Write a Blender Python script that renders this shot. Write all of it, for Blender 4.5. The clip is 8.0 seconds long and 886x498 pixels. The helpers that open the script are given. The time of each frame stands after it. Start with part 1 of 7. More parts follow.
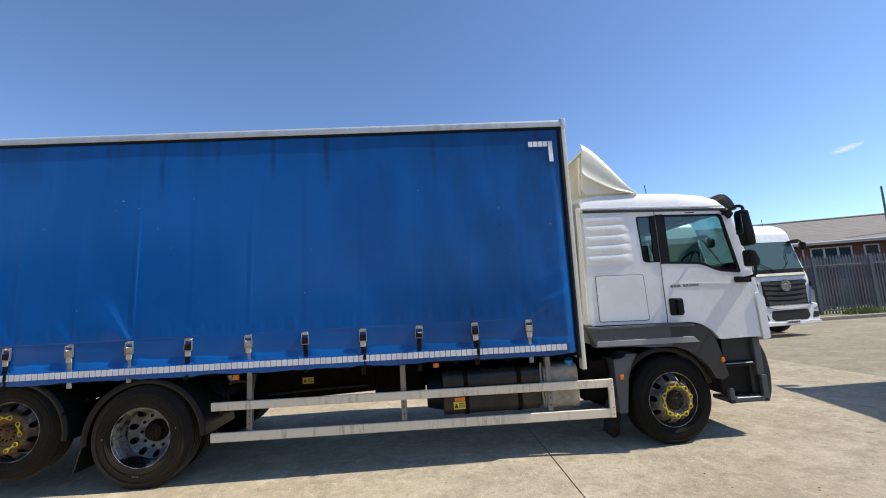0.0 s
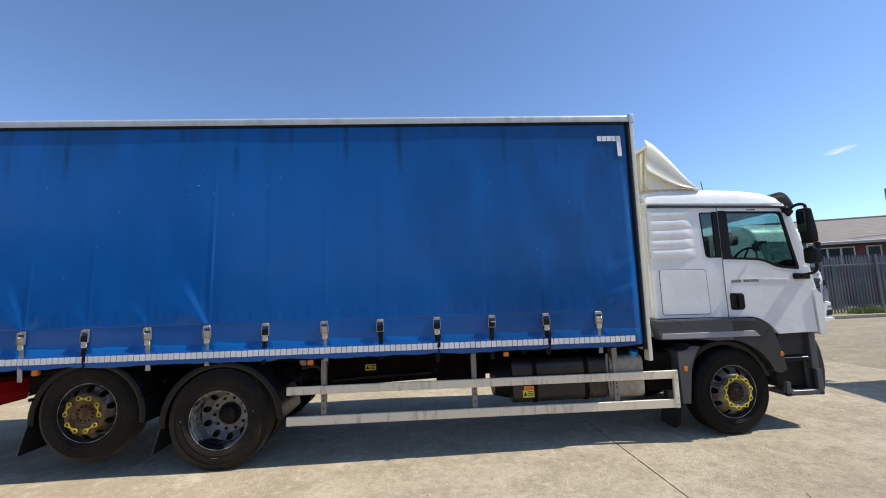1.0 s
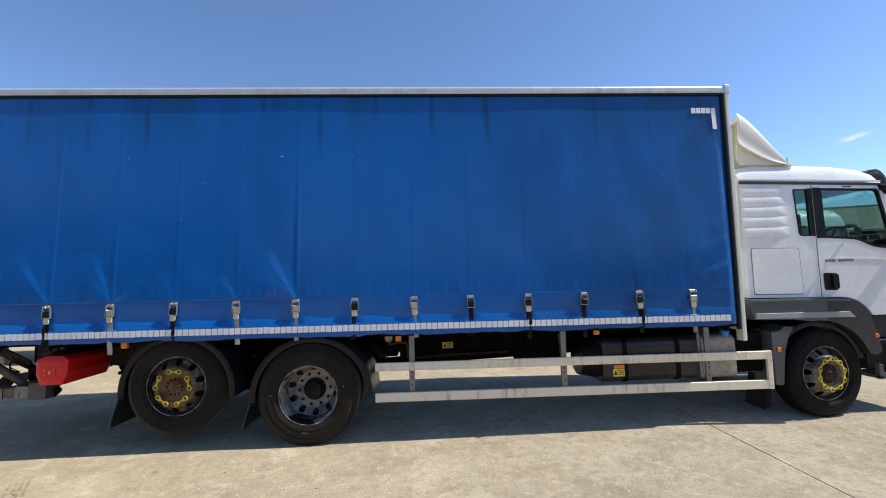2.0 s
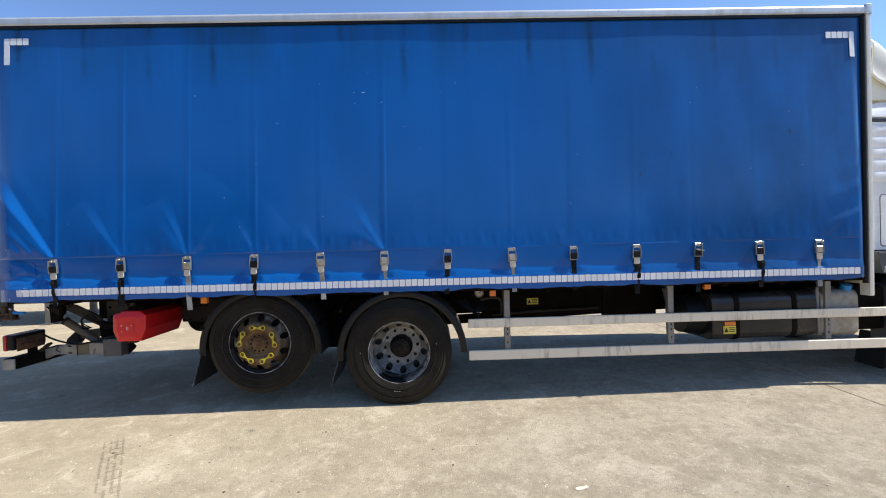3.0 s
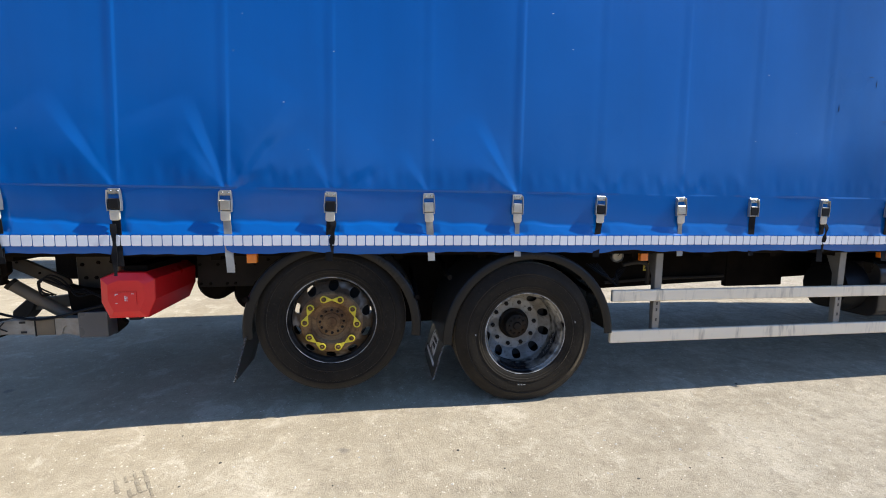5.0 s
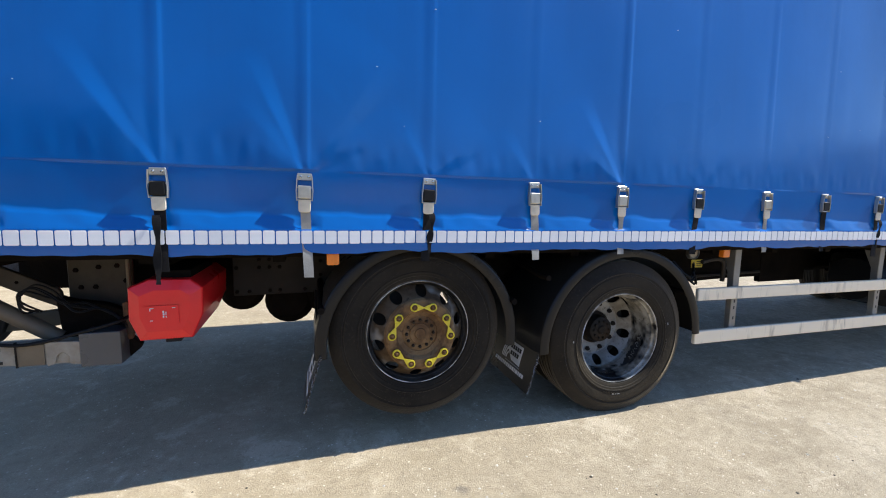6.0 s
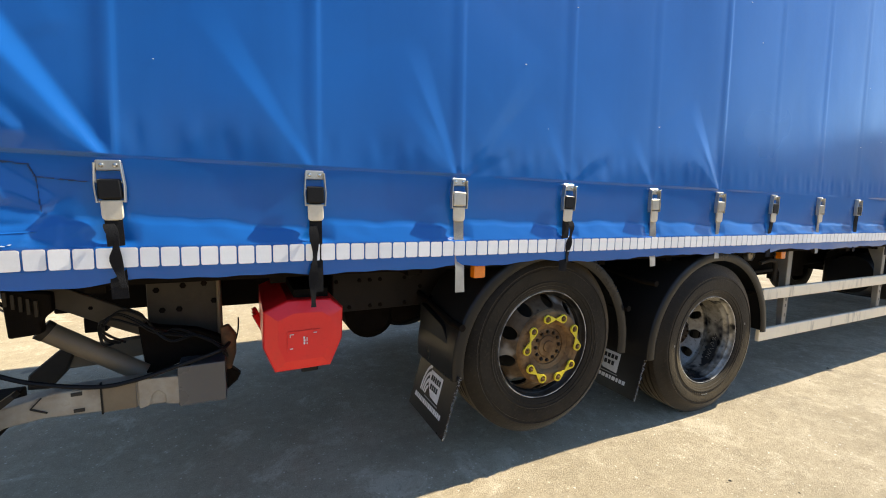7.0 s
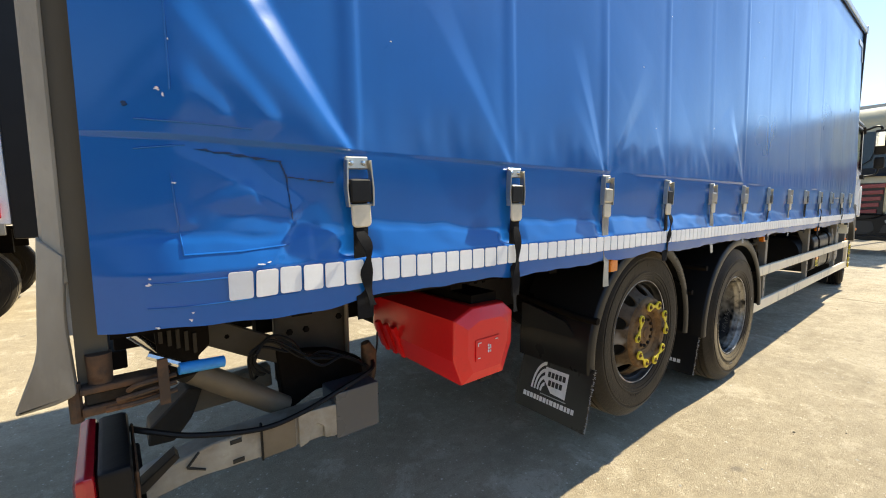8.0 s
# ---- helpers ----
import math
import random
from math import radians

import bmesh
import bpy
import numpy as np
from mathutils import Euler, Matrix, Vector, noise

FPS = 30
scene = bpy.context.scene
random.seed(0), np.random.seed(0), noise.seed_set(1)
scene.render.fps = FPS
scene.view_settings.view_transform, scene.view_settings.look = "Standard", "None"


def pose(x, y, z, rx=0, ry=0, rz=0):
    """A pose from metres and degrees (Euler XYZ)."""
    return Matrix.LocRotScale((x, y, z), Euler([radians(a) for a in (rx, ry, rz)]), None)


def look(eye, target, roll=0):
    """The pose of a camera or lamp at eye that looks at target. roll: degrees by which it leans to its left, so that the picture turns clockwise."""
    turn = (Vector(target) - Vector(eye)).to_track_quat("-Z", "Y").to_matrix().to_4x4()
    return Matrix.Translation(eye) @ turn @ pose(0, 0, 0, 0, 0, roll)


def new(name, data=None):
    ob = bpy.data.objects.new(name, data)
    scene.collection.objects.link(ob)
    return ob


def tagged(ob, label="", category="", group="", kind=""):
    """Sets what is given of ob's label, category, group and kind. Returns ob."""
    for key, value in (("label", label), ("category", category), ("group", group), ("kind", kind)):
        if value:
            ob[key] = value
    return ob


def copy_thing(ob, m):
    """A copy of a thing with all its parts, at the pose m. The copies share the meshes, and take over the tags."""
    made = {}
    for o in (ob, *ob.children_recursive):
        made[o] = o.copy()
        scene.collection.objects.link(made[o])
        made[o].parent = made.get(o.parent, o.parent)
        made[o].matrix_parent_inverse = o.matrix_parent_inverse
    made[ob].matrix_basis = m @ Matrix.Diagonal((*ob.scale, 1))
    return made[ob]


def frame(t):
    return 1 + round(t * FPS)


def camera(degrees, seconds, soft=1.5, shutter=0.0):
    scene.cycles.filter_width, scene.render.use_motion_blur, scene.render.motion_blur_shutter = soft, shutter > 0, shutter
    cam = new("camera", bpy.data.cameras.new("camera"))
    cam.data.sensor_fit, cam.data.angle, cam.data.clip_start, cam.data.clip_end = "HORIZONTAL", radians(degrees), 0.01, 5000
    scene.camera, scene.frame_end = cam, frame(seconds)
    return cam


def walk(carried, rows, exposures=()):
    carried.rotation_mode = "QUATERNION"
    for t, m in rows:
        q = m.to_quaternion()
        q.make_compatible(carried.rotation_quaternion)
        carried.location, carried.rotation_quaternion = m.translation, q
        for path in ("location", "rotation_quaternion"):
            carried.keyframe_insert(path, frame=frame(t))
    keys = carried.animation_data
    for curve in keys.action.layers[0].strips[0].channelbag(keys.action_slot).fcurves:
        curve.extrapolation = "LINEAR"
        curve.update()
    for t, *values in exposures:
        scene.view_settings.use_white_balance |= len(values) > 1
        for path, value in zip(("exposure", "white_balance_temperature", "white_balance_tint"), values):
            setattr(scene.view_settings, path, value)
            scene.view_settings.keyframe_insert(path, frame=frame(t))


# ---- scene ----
cam = camera(93.0, 8.0, soft=1.05)
PATH = [
    (0, (0.045, 0.089, 1.719), (0.133, 2.071, 1.974), -3.6),
    (0.5, (-0.4, 0.074, 1.73), (-0.287, 2.056, 1.975), -3.1),
    (1, (-0.84, 0.07, 1.73), (-0.727, 2.055, 1.95), -2.5),
    (1.5, (-1.303, 0.151, 1.736), (-1.2, 2.14, 1.919), -2.0),
    (1.7, (-1.505, 0.191, 1.704), (-1.405, 2.181, 1.883), -1.9),
    (2.8, (-2.455, 0.581, 1.602), (-2.412, 2.581, 1.613), -2.3),
    (3, (-2.654, 0.692, 1.565), (-2.613, 2.691, 1.544), -2.1),
    (3.5, (-3.07, 0.948, 1.517), (-3.015, 2.945, 1.417), -1.8),
    (4, (-3.395, 1.29, 1.492), (-3.297, 3.281, 1.328), -1.2),
    (4.2, (-3.522, 1.414, 1.5), (-3.392, 3.401, 1.312), -0.9),
    (5.3, (-4.328, 2.169, 1.445), (-3.952, 4.12, 1.218), 0.4),
    (5.5, (-4.517, 2.288, 1.417), (-4.076, 4.227, 1.202), 0.5),
    (6, (-4.988, 2.571, 1.418), (-4.401, 4.47, 1.191), 0.7),
    (6.5, (-5.435, 2.838, 1.431), (-4.718, 4.691, 1.206), 0.8),
    (7, (-5.903, 3.084, 1.443), (-5.048, 4.878, 1.216), 0.8),
    (7.5, (-6.343, 3.413, 1.432), (-5.339, 5.128, 1.202), 0.5),
    (8, (-6.826, 3.714, 1.434), (-5.589, 5.27, 1.21), -0.7),
]
EXPOSURES = [(0, 0.66, 6400, 8), (1.5, 0.69, 6400, 8), (2.9, 0.87, 6250, 9), (3.5, 1.05, 6080, 9), (4.2, 1.08, 6000, 9), (5.5, 1.16, 6000, 9), (6.2, 1.28, 6250, 8), (7, 1.44, 7200, 6), (8, 1.43, 7400, 4)]
walk(cam, [(t, look(eye, target, roll)) for t, eye, target, roll in PATH], EXPOSURES)

# ---- world, sun, exposure ----
TO_SUN = Vector((0.85, -0.078, 1.0)).normalized()
world = bpy.data.worlds.new("sky")
scene.world = world
world.use_nodes = True
wn = world.node_tree
sky = wn.nodes.new("ShaderNodeTexSky")
sky.sky_type, sky.sun_disc = "NISHITA", False
sky.sun_elevation = math.asin(TO_SUN.z)
sky.sun_rotation = math.atan2(TO_SUN.x, TO_SUN.y)
sky.altitude, sky.air_density, sky.dust_density, sky.ozone_density = 600, 0.85, 0.12, 3.0
wn.nodes["Background"].inputs["Strength"].default_value = 0.113
tint = wn.nodes.new("ShaderNodeMix")
tint.data_type, tint.blend_type = "RGBA", "MULTIPLY"
tint.inputs[0].default_value, tint.inputs[7].default_value = 1.0, (0.97, 1.01, 1.09, 1)
wn.links.new(sky.outputs[0], tint.inputs[6])
wn.links.new(tint.outputs[2], wn.nodes["Background"].inputs["Color"])
sun = new("sun", bpy.data.lights.new("sun", "SUN"))
sun.data.energy, sun.data.angle, sun.data.color = 3.95, radians(0.53), (1.0, 0.95, 0.86)
sun.matrix_world = look(TO_SUN * 60, (0, 0, 0))

# ---- materials ----
def node_mat(name):
    m = bpy.data.materials.new(name)
    m.use_nodes = True
    t = m.node_tree
    return m, t, t.nodes["Principled BSDF"]


def put(t, kind, **inputs):
    n = t.nodes.new(kind)
    for k, v in inputs.items():
        n.inputs[k.replace("_", " ")].default_value = v
    return n


def coords(t, scale=(1, 1, 1), space="Object"):
    tc = t.nodes.new("ShaderNodeTexCoord")
    mp = t.nodes.new("ShaderNodeMapping")
    mp.inputs["Scale"].default_value = scale
    t.links.new(tc.outputs[space], mp.inputs["Vector"])
    return mp.outputs[0]


def noise_of(t, vec, scale, detail=5.0, rough=0.6):
    n = put(t, "ShaderNodeTexNoise", Scale=scale, Detail=detail, Roughness=rough)
    t.links.new(vec, n.inputs["Vector"])
    return n.outputs["Fac"]


def ramp(t, fac, lo, hi, c0=(0, 0, 0), c1=(1, 1, 1)):
    r = t.nodes.new("ShaderNodeValToRGB")
    r.color_ramp.elements[0].position, r.color_ramp.elements[1].position = lo, hi
    r.color_ramp.elements[0].color, r.color_ramp.elements[1].color = (*c0, 1), (*c1, 1)
    t.links.new(fac, r.inputs[0])
    return r.outputs[0]


def blend(t, fac, a, b, how="MIX"):
    n = t.nodes.new("ShaderNodeMix")
    n.data_type, n.blend_type = "RGBA", how
    for sock, v in ((n.inputs[0], fac), (n.inputs[6], a), (n.inputs[7], b)):
        if isinstance(v, bpy.types.NodeSocket):
            t.links.new(v, sock)
        elif isinstance(v, (int, float)):
            sock.default_value = v
        else:
            sock.default_value = (*v, 1)
    return n.outputs[2]


def relief(t, p, height, strength, distance=0.01):
    b = put(t, "ShaderNodeBump", Strength=strength, Distance=distance)
    t.links.new(height, b.inputs["Height"])
    t.links.new(b.outputs[0], p.inputs["Normal"])


def paint(name, col, dirt, rough=0.4, metal=0.0, amount=0.5, coarse=2.5, fine=45.0, bump=0.08, stretch=(1, 1, 1), coat=0.0, spread=0.18, spec=0.5):
    """A worn surface: a base colour, blotches and specks of dirt, uneven gloss and fine relief."""
    m, t, p = node_mat(name)
    v = coords(t, stretch)
    big, small = noise_of(t, v, coarse), noise_of(t, v, fine, 4)
    c = blend(t, ramp(t, big, 0.5 - spread, 0.5 + spread * 1.6), tuple(a * (1 - amount) + b * amount for a, b in zip(col, dirt)), col)
    c = blend(t, ramp(t, small, 0.56, 0.78), c, tuple(0.6 * a + 0.4 * b for a, b in zip(col, dirt)))
    t.links.new(c, p.inputs["Base Color"])
    r = t.nodes.new("ShaderNodeMapRange")
    r.inputs["To Min"].default_value, r.inputs["To Max"].default_value = max(0.03, rough - 0.12), min(1, rough + 0.12)
    t.links.new(big, r.inputs["Value"])
    t.links.new(r.outputs[0], p.inputs["Roughness"])
    p.inputs["Metallic"].default_value = metal
    p.inputs["Coat Weight"].default_value, p.inputs["Specular IOR Level"].default_value = coat, spec
    if bump:
        relief(t, p, small, bump)
    return m


def pane_glass(name, tint, rough=0.0, ior=1.5):
    """A thin tinted pane: see-through, with a mirror-like sheen."""
    m, t, p = node_mat(name)
    t.nodes.remove(p)
    out = t.nodes["Material Output"]
    clear, gloss, mix = t.nodes.new("ShaderNodeBsdfTransparent"), t.nodes.new("ShaderNodeBsdfGlossy"), t.nodes.new("ShaderNodeMixShader")
    lay = put(t, "ShaderNodeLayerWeight", Blend=0.5)
    fres = t.nodes.new("ShaderNodeMath")
    fres.operation, fres.inputs[1].default_value = "POWER", 4.0
    t.links.new(lay.outputs["Facing"], fres.inputs[0])
    base = put(t, "ShaderNodeMapRange", To_Min=((ior - 1) / (ior + 1)) ** 2, To_Max=0.8)
    t.links.new(fres.outputs[0], base.inputs["Value"])
    clear.inputs[0].default_value, gloss.inputs[0].default_value, gloss.inputs["Roughness"].default_value = (*tint, 1), (0.9, 0.95, 0.95, 1), rough
    for a, b in ((base.outputs[0], mix.inputs[0]), (clear.outputs[0], mix.inputs[1]), (gloss.outputs[0], mix.inputs[2]), (mix.outputs[0], out.inputs[0])):
        t.links.new(a, b)
    return m


def streaked(name, col, dirt, rough, metal, along=40.0, down=2.0, amount=0.7, lo=0.42):
    """Metal or paint with run marks down it."""
    m, t, p = node_mat(name)
    v = coords(t, (along, along, down))
    w = coords(t)
    runs, blot, fine = noise_of(t, v, 1.0, 4), noise_of(t, w, 3.0), noise_of(t, w, 90.0, 3)
    k = blend(t, 1.0, ramp(t, runs, lo, 0.72), ramp(t, blot, 0.35, 0.7), "MULTIPLY")
    mix = t.nodes.new("ShaderNodeMath")
    mix.operation = "MULTIPLY"
    mix.inputs[1].default_value = amount
    t.links.new(k, mix.inputs[0])
    t.links.new(blend(t, mix.outputs[0], col, dirt), p.inputs["Base Color"])
    t.links.new(ramp(t, blot, 0.2, 0.8, (rough - 0.1,) * 3, (rough + 0.15,) * 3), p.inputs["Roughness"])
    p.inputs["Metallic"].default_value = metal
    relief(t, p, fine, 0.06)
    return m


def concrete_mat(name="yard_concrete", shade=1.0):
    m, t, p = node_mat(name)
    v = coords(t)
    big, mid, grit, patch = noise_of(t, v, 0.22, 6), noise_of(t, v, 1.9, 9, 0.72), noise_of(t, v, 48.0, 6, 0.8), noise_of(t, v, 0.9, 4, 0.65)
    c = blend(t, ramp(t, big, 0.35, 0.68), (0.285, 0.238, 0.172), (0.345, 0.292, 0.215))
    c = blend(t, ramp(t, mid, 0.46, 0.66, (0, 0, 0), (0.6,) * 3), c, (0.195, 0.160, 0.110))
    c = blend(t, ramp(t, patch, 0.48, 0.68, (0, 0, 0), (0.6,) * 3), c, (0.43, 0.375, 0.29))
    med = noise_of(t, v, 11.0, 7, 0.75)
    c = blend(t, ramp(t, med, 0.52, 0.64, (0, 0, 0), (0.75,) * 3), c, (0.42, 0.36, 0.27))
    c = blend(t, ramp(t, med, 0.36, 0.46, (0.55,) * 3, (0, 0, 0)), c, (0.175, 0.145, 0.105))
    c = blend(t, ramp(t, grit, 0.50, 0.68, (0, 0, 0), (0.34,) * 3), c, (0.17, 0.142, 0.105))
    # darker and browner towards the lorry's rear
    dirt, sep = t.nodes.new("ShaderNodeMapRange"), t.nodes.new("ShaderNodeSeparateXYZ")
    t.links.new(v, sep.inputs[0])
    t.links.new(sep.outputs[0], dirt.inputs["Value"])
    dirt.inputs["From Min"].default_value, dirt.inputs["From Max"].default_value, dirt.inputs["To Min"].default_value, dirt.inputs["To Max"].default_value = -5.5, 0.5, 0.46, 0.0
    c = blend(t, dirt.outputs[0], c, (0.178, 0.142, 0.085))
    for size, lo, hi, light in ((26.0, 0.10, 0.17, (0.62, 0.57, 0.47)), (12.0, 0.05, 0.085, (0.70, 0.66, 0.58)), (14.0, 0.05, 0.09, (0.10, 0.08, 0.058))):
        vor = put(t, "ShaderNodeTexVoronoi", Scale=size, Randomness=1.0)
        t.links.new(v, vor.inputs["Vector"])
        few = ramp(t, noise_of(t, v, size * 0.31, 2), 0.45, 0.52)
        c = blend(t, blend(t, 1.0, ramp(t, vor.outputs["Distance"], lo, hi, (0.55,) * 3, (0, 0, 0)), few, "MULTIPLY"), c, light)
    fine, crumb = noise_of(t, v, 120.0, 4, 0.75), noise_of(t, v, 28.0, 5, 0.7)
    c = blend(t, ramp(t, fine, 0.54, 0.66, (0, 0, 0), (0.3,) * 3), c, (0.15, 0.122, 0.088))
    c = blend(t, ramp(t, fine, 0.34, 0.44, (0.4,) * 3, (0, 0, 0)), c, (0.54, 0.49, 0.40))
    swirl = put(t, "ShaderNodeTexNoise", Scale=2.6, Detail=10.0, Roughness=0.75, Distortion=0.8)
    t.links.new(v, swirl.inputs["Vector"])
    c = blend(t, ramp(t, swirl.outputs["Fac"], 0.52, 0.66, (0, 0, 0), (0.5,) * 3), c, (0.19, 0.158, 0.112))
    c = blend(t, ramp(t, swirl.outputs["Fac"], 0.36, 0.46, (0.45,) * 3, (0, 0, 0)), c, (0.45, 0.395, 0.31))
    c = blend(t, ramp(t, crumb, 0.57, 0.62, (0, 0, 0), (0.5,) * 3), c, (0.165, 0.132, 0.092))
    stain = noise_of(t, v, 0.55, 9, 0.72)
    c = blend(t, ramp(t, stain, 0.55, 0.70, (0, 0, 0), (0.42,) * 3), c, (0.155, 0.128, 0.095))
    spots = noise_of(t, v, 3.1, 2, 0.4)
    c = blend(t, ramp(t, spots, 0.73, 0.76, (0, 0, 0), (0.6,) * 3), c, (0.09, 0.078, 0.066))
    c = blend(t, 1.0, c, (1.46 * shade, 1.41 * shade, 1.31 * shade), "MULTIPLY")
    t.links.new(c, p.inputs["Base Color"])
    p.inputs["Roughness"].default_value = 0.9
    p.inputs["Diffuse Roughness"].default_value = 0.4
    relief(t, p, blend(t, 0.35, blend(t, 0.45, fine, crumb), mid), 0.75, 0.032)
    return m


def pvc_mat():
    """Blue tarpaulin: glossy weave, faded, grimy in runs, darker towards its top and front."""
    m, t, p = node_mat("blue_tarpaulin")
    v = coords(t)
    runs, fade, specks = noise_of(t, coords(t, (5.0, 1, 0.35)), 1.0, 5), noise_of(t, v, 0.8, 4), noise_of(t, v, 26.0, 8, 0.8)
    c = blend(t, ramp(t, fade, 0.3, 0.72), (0.0034, 0.092, 0.335), (0.0045, 0.108, 0.395))
    c = blend(t, ramp(t, runs, 0.50, 0.78, (0, 0, 0), (0.16,) * 3), c, (0.002, 0.046, 0.175))
    c = blend(t, ramp(t, specks, 0.70, 0.86, (0, 0, 0), (0.4,) * 3), c, (0.010, 0.06, 0.18))
    # mildew and grimy runs from the roof rail, with the rail's shade painted in
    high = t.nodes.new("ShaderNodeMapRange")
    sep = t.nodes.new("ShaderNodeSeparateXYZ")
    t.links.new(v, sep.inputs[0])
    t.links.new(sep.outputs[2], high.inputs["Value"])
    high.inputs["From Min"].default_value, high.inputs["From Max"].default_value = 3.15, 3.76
    drips_and_shade = ramp(t, noise_of(t, coords(t, (2.6, 1, 0.30)), 1.0, 6, 0.65), 0.36, 0.66)
    c = blend(t, blend(t, 1.0, blend(t, 1.0, high.outputs[0], drips_and_shade, "MULTIPLY"), (0.58,) * 3, "MULTIPLY"), c, (0.004, 0.042, 0.080))
    # black marks where the rollers hang
    wob = noise_of(t, coords(t, (2.0, 1, 1.4)), 1.0, 4)
    px, fr, ab = t.nodes.new("ShaderNodeMath"), t.nodes.new("ShaderNodeMath"), t.nodes.new("ShaderNodeMath")
    px.operation, fr.operation, ab.operation = "MULTIPLY_ADD", "FRACT", "PINGPONG"
    px.inputs[1].default_value, px.inputs[2].default_value, ab.inputs[1].default_value = 1 / 0.619, 20.66, 0.5
    t.links.new(sep.outputs[0], px.inputs[0])
    t.links.new(px.outputs[0], fr.inputs[0])
    t.links.new(fr.outputs[0], ab.inputs[0])
    mark = blend(t, 1.0, ramp(t, ab.outputs[0], 0.012, 0.075, (1,) * 3, (0,) * 3), ramp(t, wob, 0.46, 0.60), "MULTIPLY")
    upper = t.nodes.new("ShaderNodeMapRange")
    t.links.new(sep.outputs[2], upper.inputs["Value"])
    upper.inputs["From Min"].default_value, upper.inputs["From Max"].default_value, upper.inputs["To Max"].default_value = 3.0, 3.5, 0.62
    c = blend(t, blend(t, 1.0, mark, upper.outputs[0], "MULTIPLY"), c, (0.003, 0.022, 0.045))
    # the front half of the curtain is the darker one, unevenly
    front = t.nodes.new("ShaderNodeMapRange")
    t.links.new(sep.outputs[0], front.inputs["Value"])
    front.inputs["From Min"].default_value, front.inputs["From Max"].default_value, front.inputs["To Max"].default_value = -1.9, 1.3, 0.88
    front_tone = ramp(t, noise_of(t, coords(t, (1.1, 1, 0.5)), 1.0, 6, 0.65), 0.30, 0.62)
    c = blend(t, blend(t, 1.0, front.outputs[0], front_tone, "MULTIPLY"), c, (0.003, 0.040, 0.135))
    t.links.new(c, p.inputs["Base Color"])
    t.links.new(ramp(t, fade, 0.25, 0.75, (0.26,) * 3, (0.36,) * 3), p.inputs["Roughness"])
    # the gloss is worn off in patches and runs
    worn = noise_of(t, coords(t, (2.2, 1, 0.7)), 1.0, 6, 0.65)
    t.links.new(ramp(t, worn, 0.30, 0.68, (1.0,) * 3, (0.70,) * 3), p.inputs["Coat Weight"])
    t.links.new(ramp(t, worn, 0.30, 0.70, (0.13,) * 3, (0.24,) * 3), p.inputs["Coat Roughness"])
    p.inputs["Coat IOR"].default_value = 1.46
    p.inputs["Specular IOR Level"].default_value = 0.04
    p.inputs["Sheen Weight"].default_value, p.inputs["Sheen Roughness"].default_value, p.inputs["Sheen Tint"].default_value = 0.04, 0.35, (0.6, 0.85, 1.0, 1)
    weave = noise_of(t, v, 220.0, 2)
    soft = noise_of(t, v, 7.0, 3)
    relief(t, p, blend(t, 0.12, soft, weave), 0.05, 0.02)
    return m


def rust_mat(name, base, rust, grease, rough=0.6, metal=0.3, smear=0.55):
    m, t, p = node_mat(name)
    v = coords(t)
    a, b, c = noise_of(t, v, 9.0, 6), noise_of(t, v, 38.0, 6), noise_of(t, v, 4.0, 3)
    k = blend(t, ramp(t, a, 0.42, 0.6), base, rust)
    k = blend(t, ramp(t, b, 0.55, 0.72), k, tuple(0.5 * x for x in rust))
    k = blend(t, ramp(t, c, smear, smear + 0.09), k, grease)
    t.links.new(k, p.inputs["Base Color"])
    p.inputs["Roughness"].default_value, p.inputs["Metallic"].default_value = rough, metal
    p.inputs["Specular IOR Level"].default_value = 0.2
    relief(t, p, b, 0.25)
    return m


def flat(name, col, rough=0.5, metal=0.0, glow=0.0, coat=0.0, trans=0.0):
    m, t, p = node_mat(name)
    v = coords(t)
    k = noise_of(t, v, 30.0, 4)
    t.links.new(blend(t, ramp(t, k, 0.35, 0.75), tuple(0.82 * c for c in col), col), p.inputs["Base Color"])
    p.inputs["Roughness"].default_value, p.inputs["Metallic"].default_value, p.inputs["Coat Weight"].default_value = rough, metal, coat
    p.inputs["Transmission Weight"].default_value = trans
    return m


def course_mat(name, c0, c1, mortar, scale, wide, high, joint):
    m, t, p = node_mat(name)
    b = put(t, "ShaderNodeTexBrick", Scale=scale, Mortar_Size=joint, Brick_Width=wide, Row_Height=high)
    b.inputs["Color1"].default_value, b.inputs["Color2"].default_value, b.inputs["Mortar"].default_value = (*c0, 1), (*c1, 1), (*mortar, 1)
    tc = t.nodes.new("ShaderNodeTexCoord")
    sep, com, add = t.nodes.new("ShaderNodeSeparateXYZ"), t.nodes.new("ShaderNodeCombineXYZ"), t.nodes.new("ShaderNodeMath")
    t.links.new(tc.outputs["Object"], sep.inputs[0])
    t.links.new(sep.outputs[0], add.inputs[0])
    t.links.new(sep.outputs[1], add.inputs[1])
    t.links.new(add.outputs[0], com.inputs[0])
    t.links.new(sep.outputs[2], com.inputs[1])
    t.links.new(com.outputs[0], b.inputs["Vector"])
    n = noise_of(t, coords(t), 1.5, 6)
    t.links.new(blend(t, ramp(t, n, 0.3, 0.75, (0, 0, 0), (0.5,) * 3), b.outputs[0], tuple(0.5 * x for x in c0)), p.inputs["Base Color"])
    p.inputs["Roughness"].default_value = 0.85
    return m


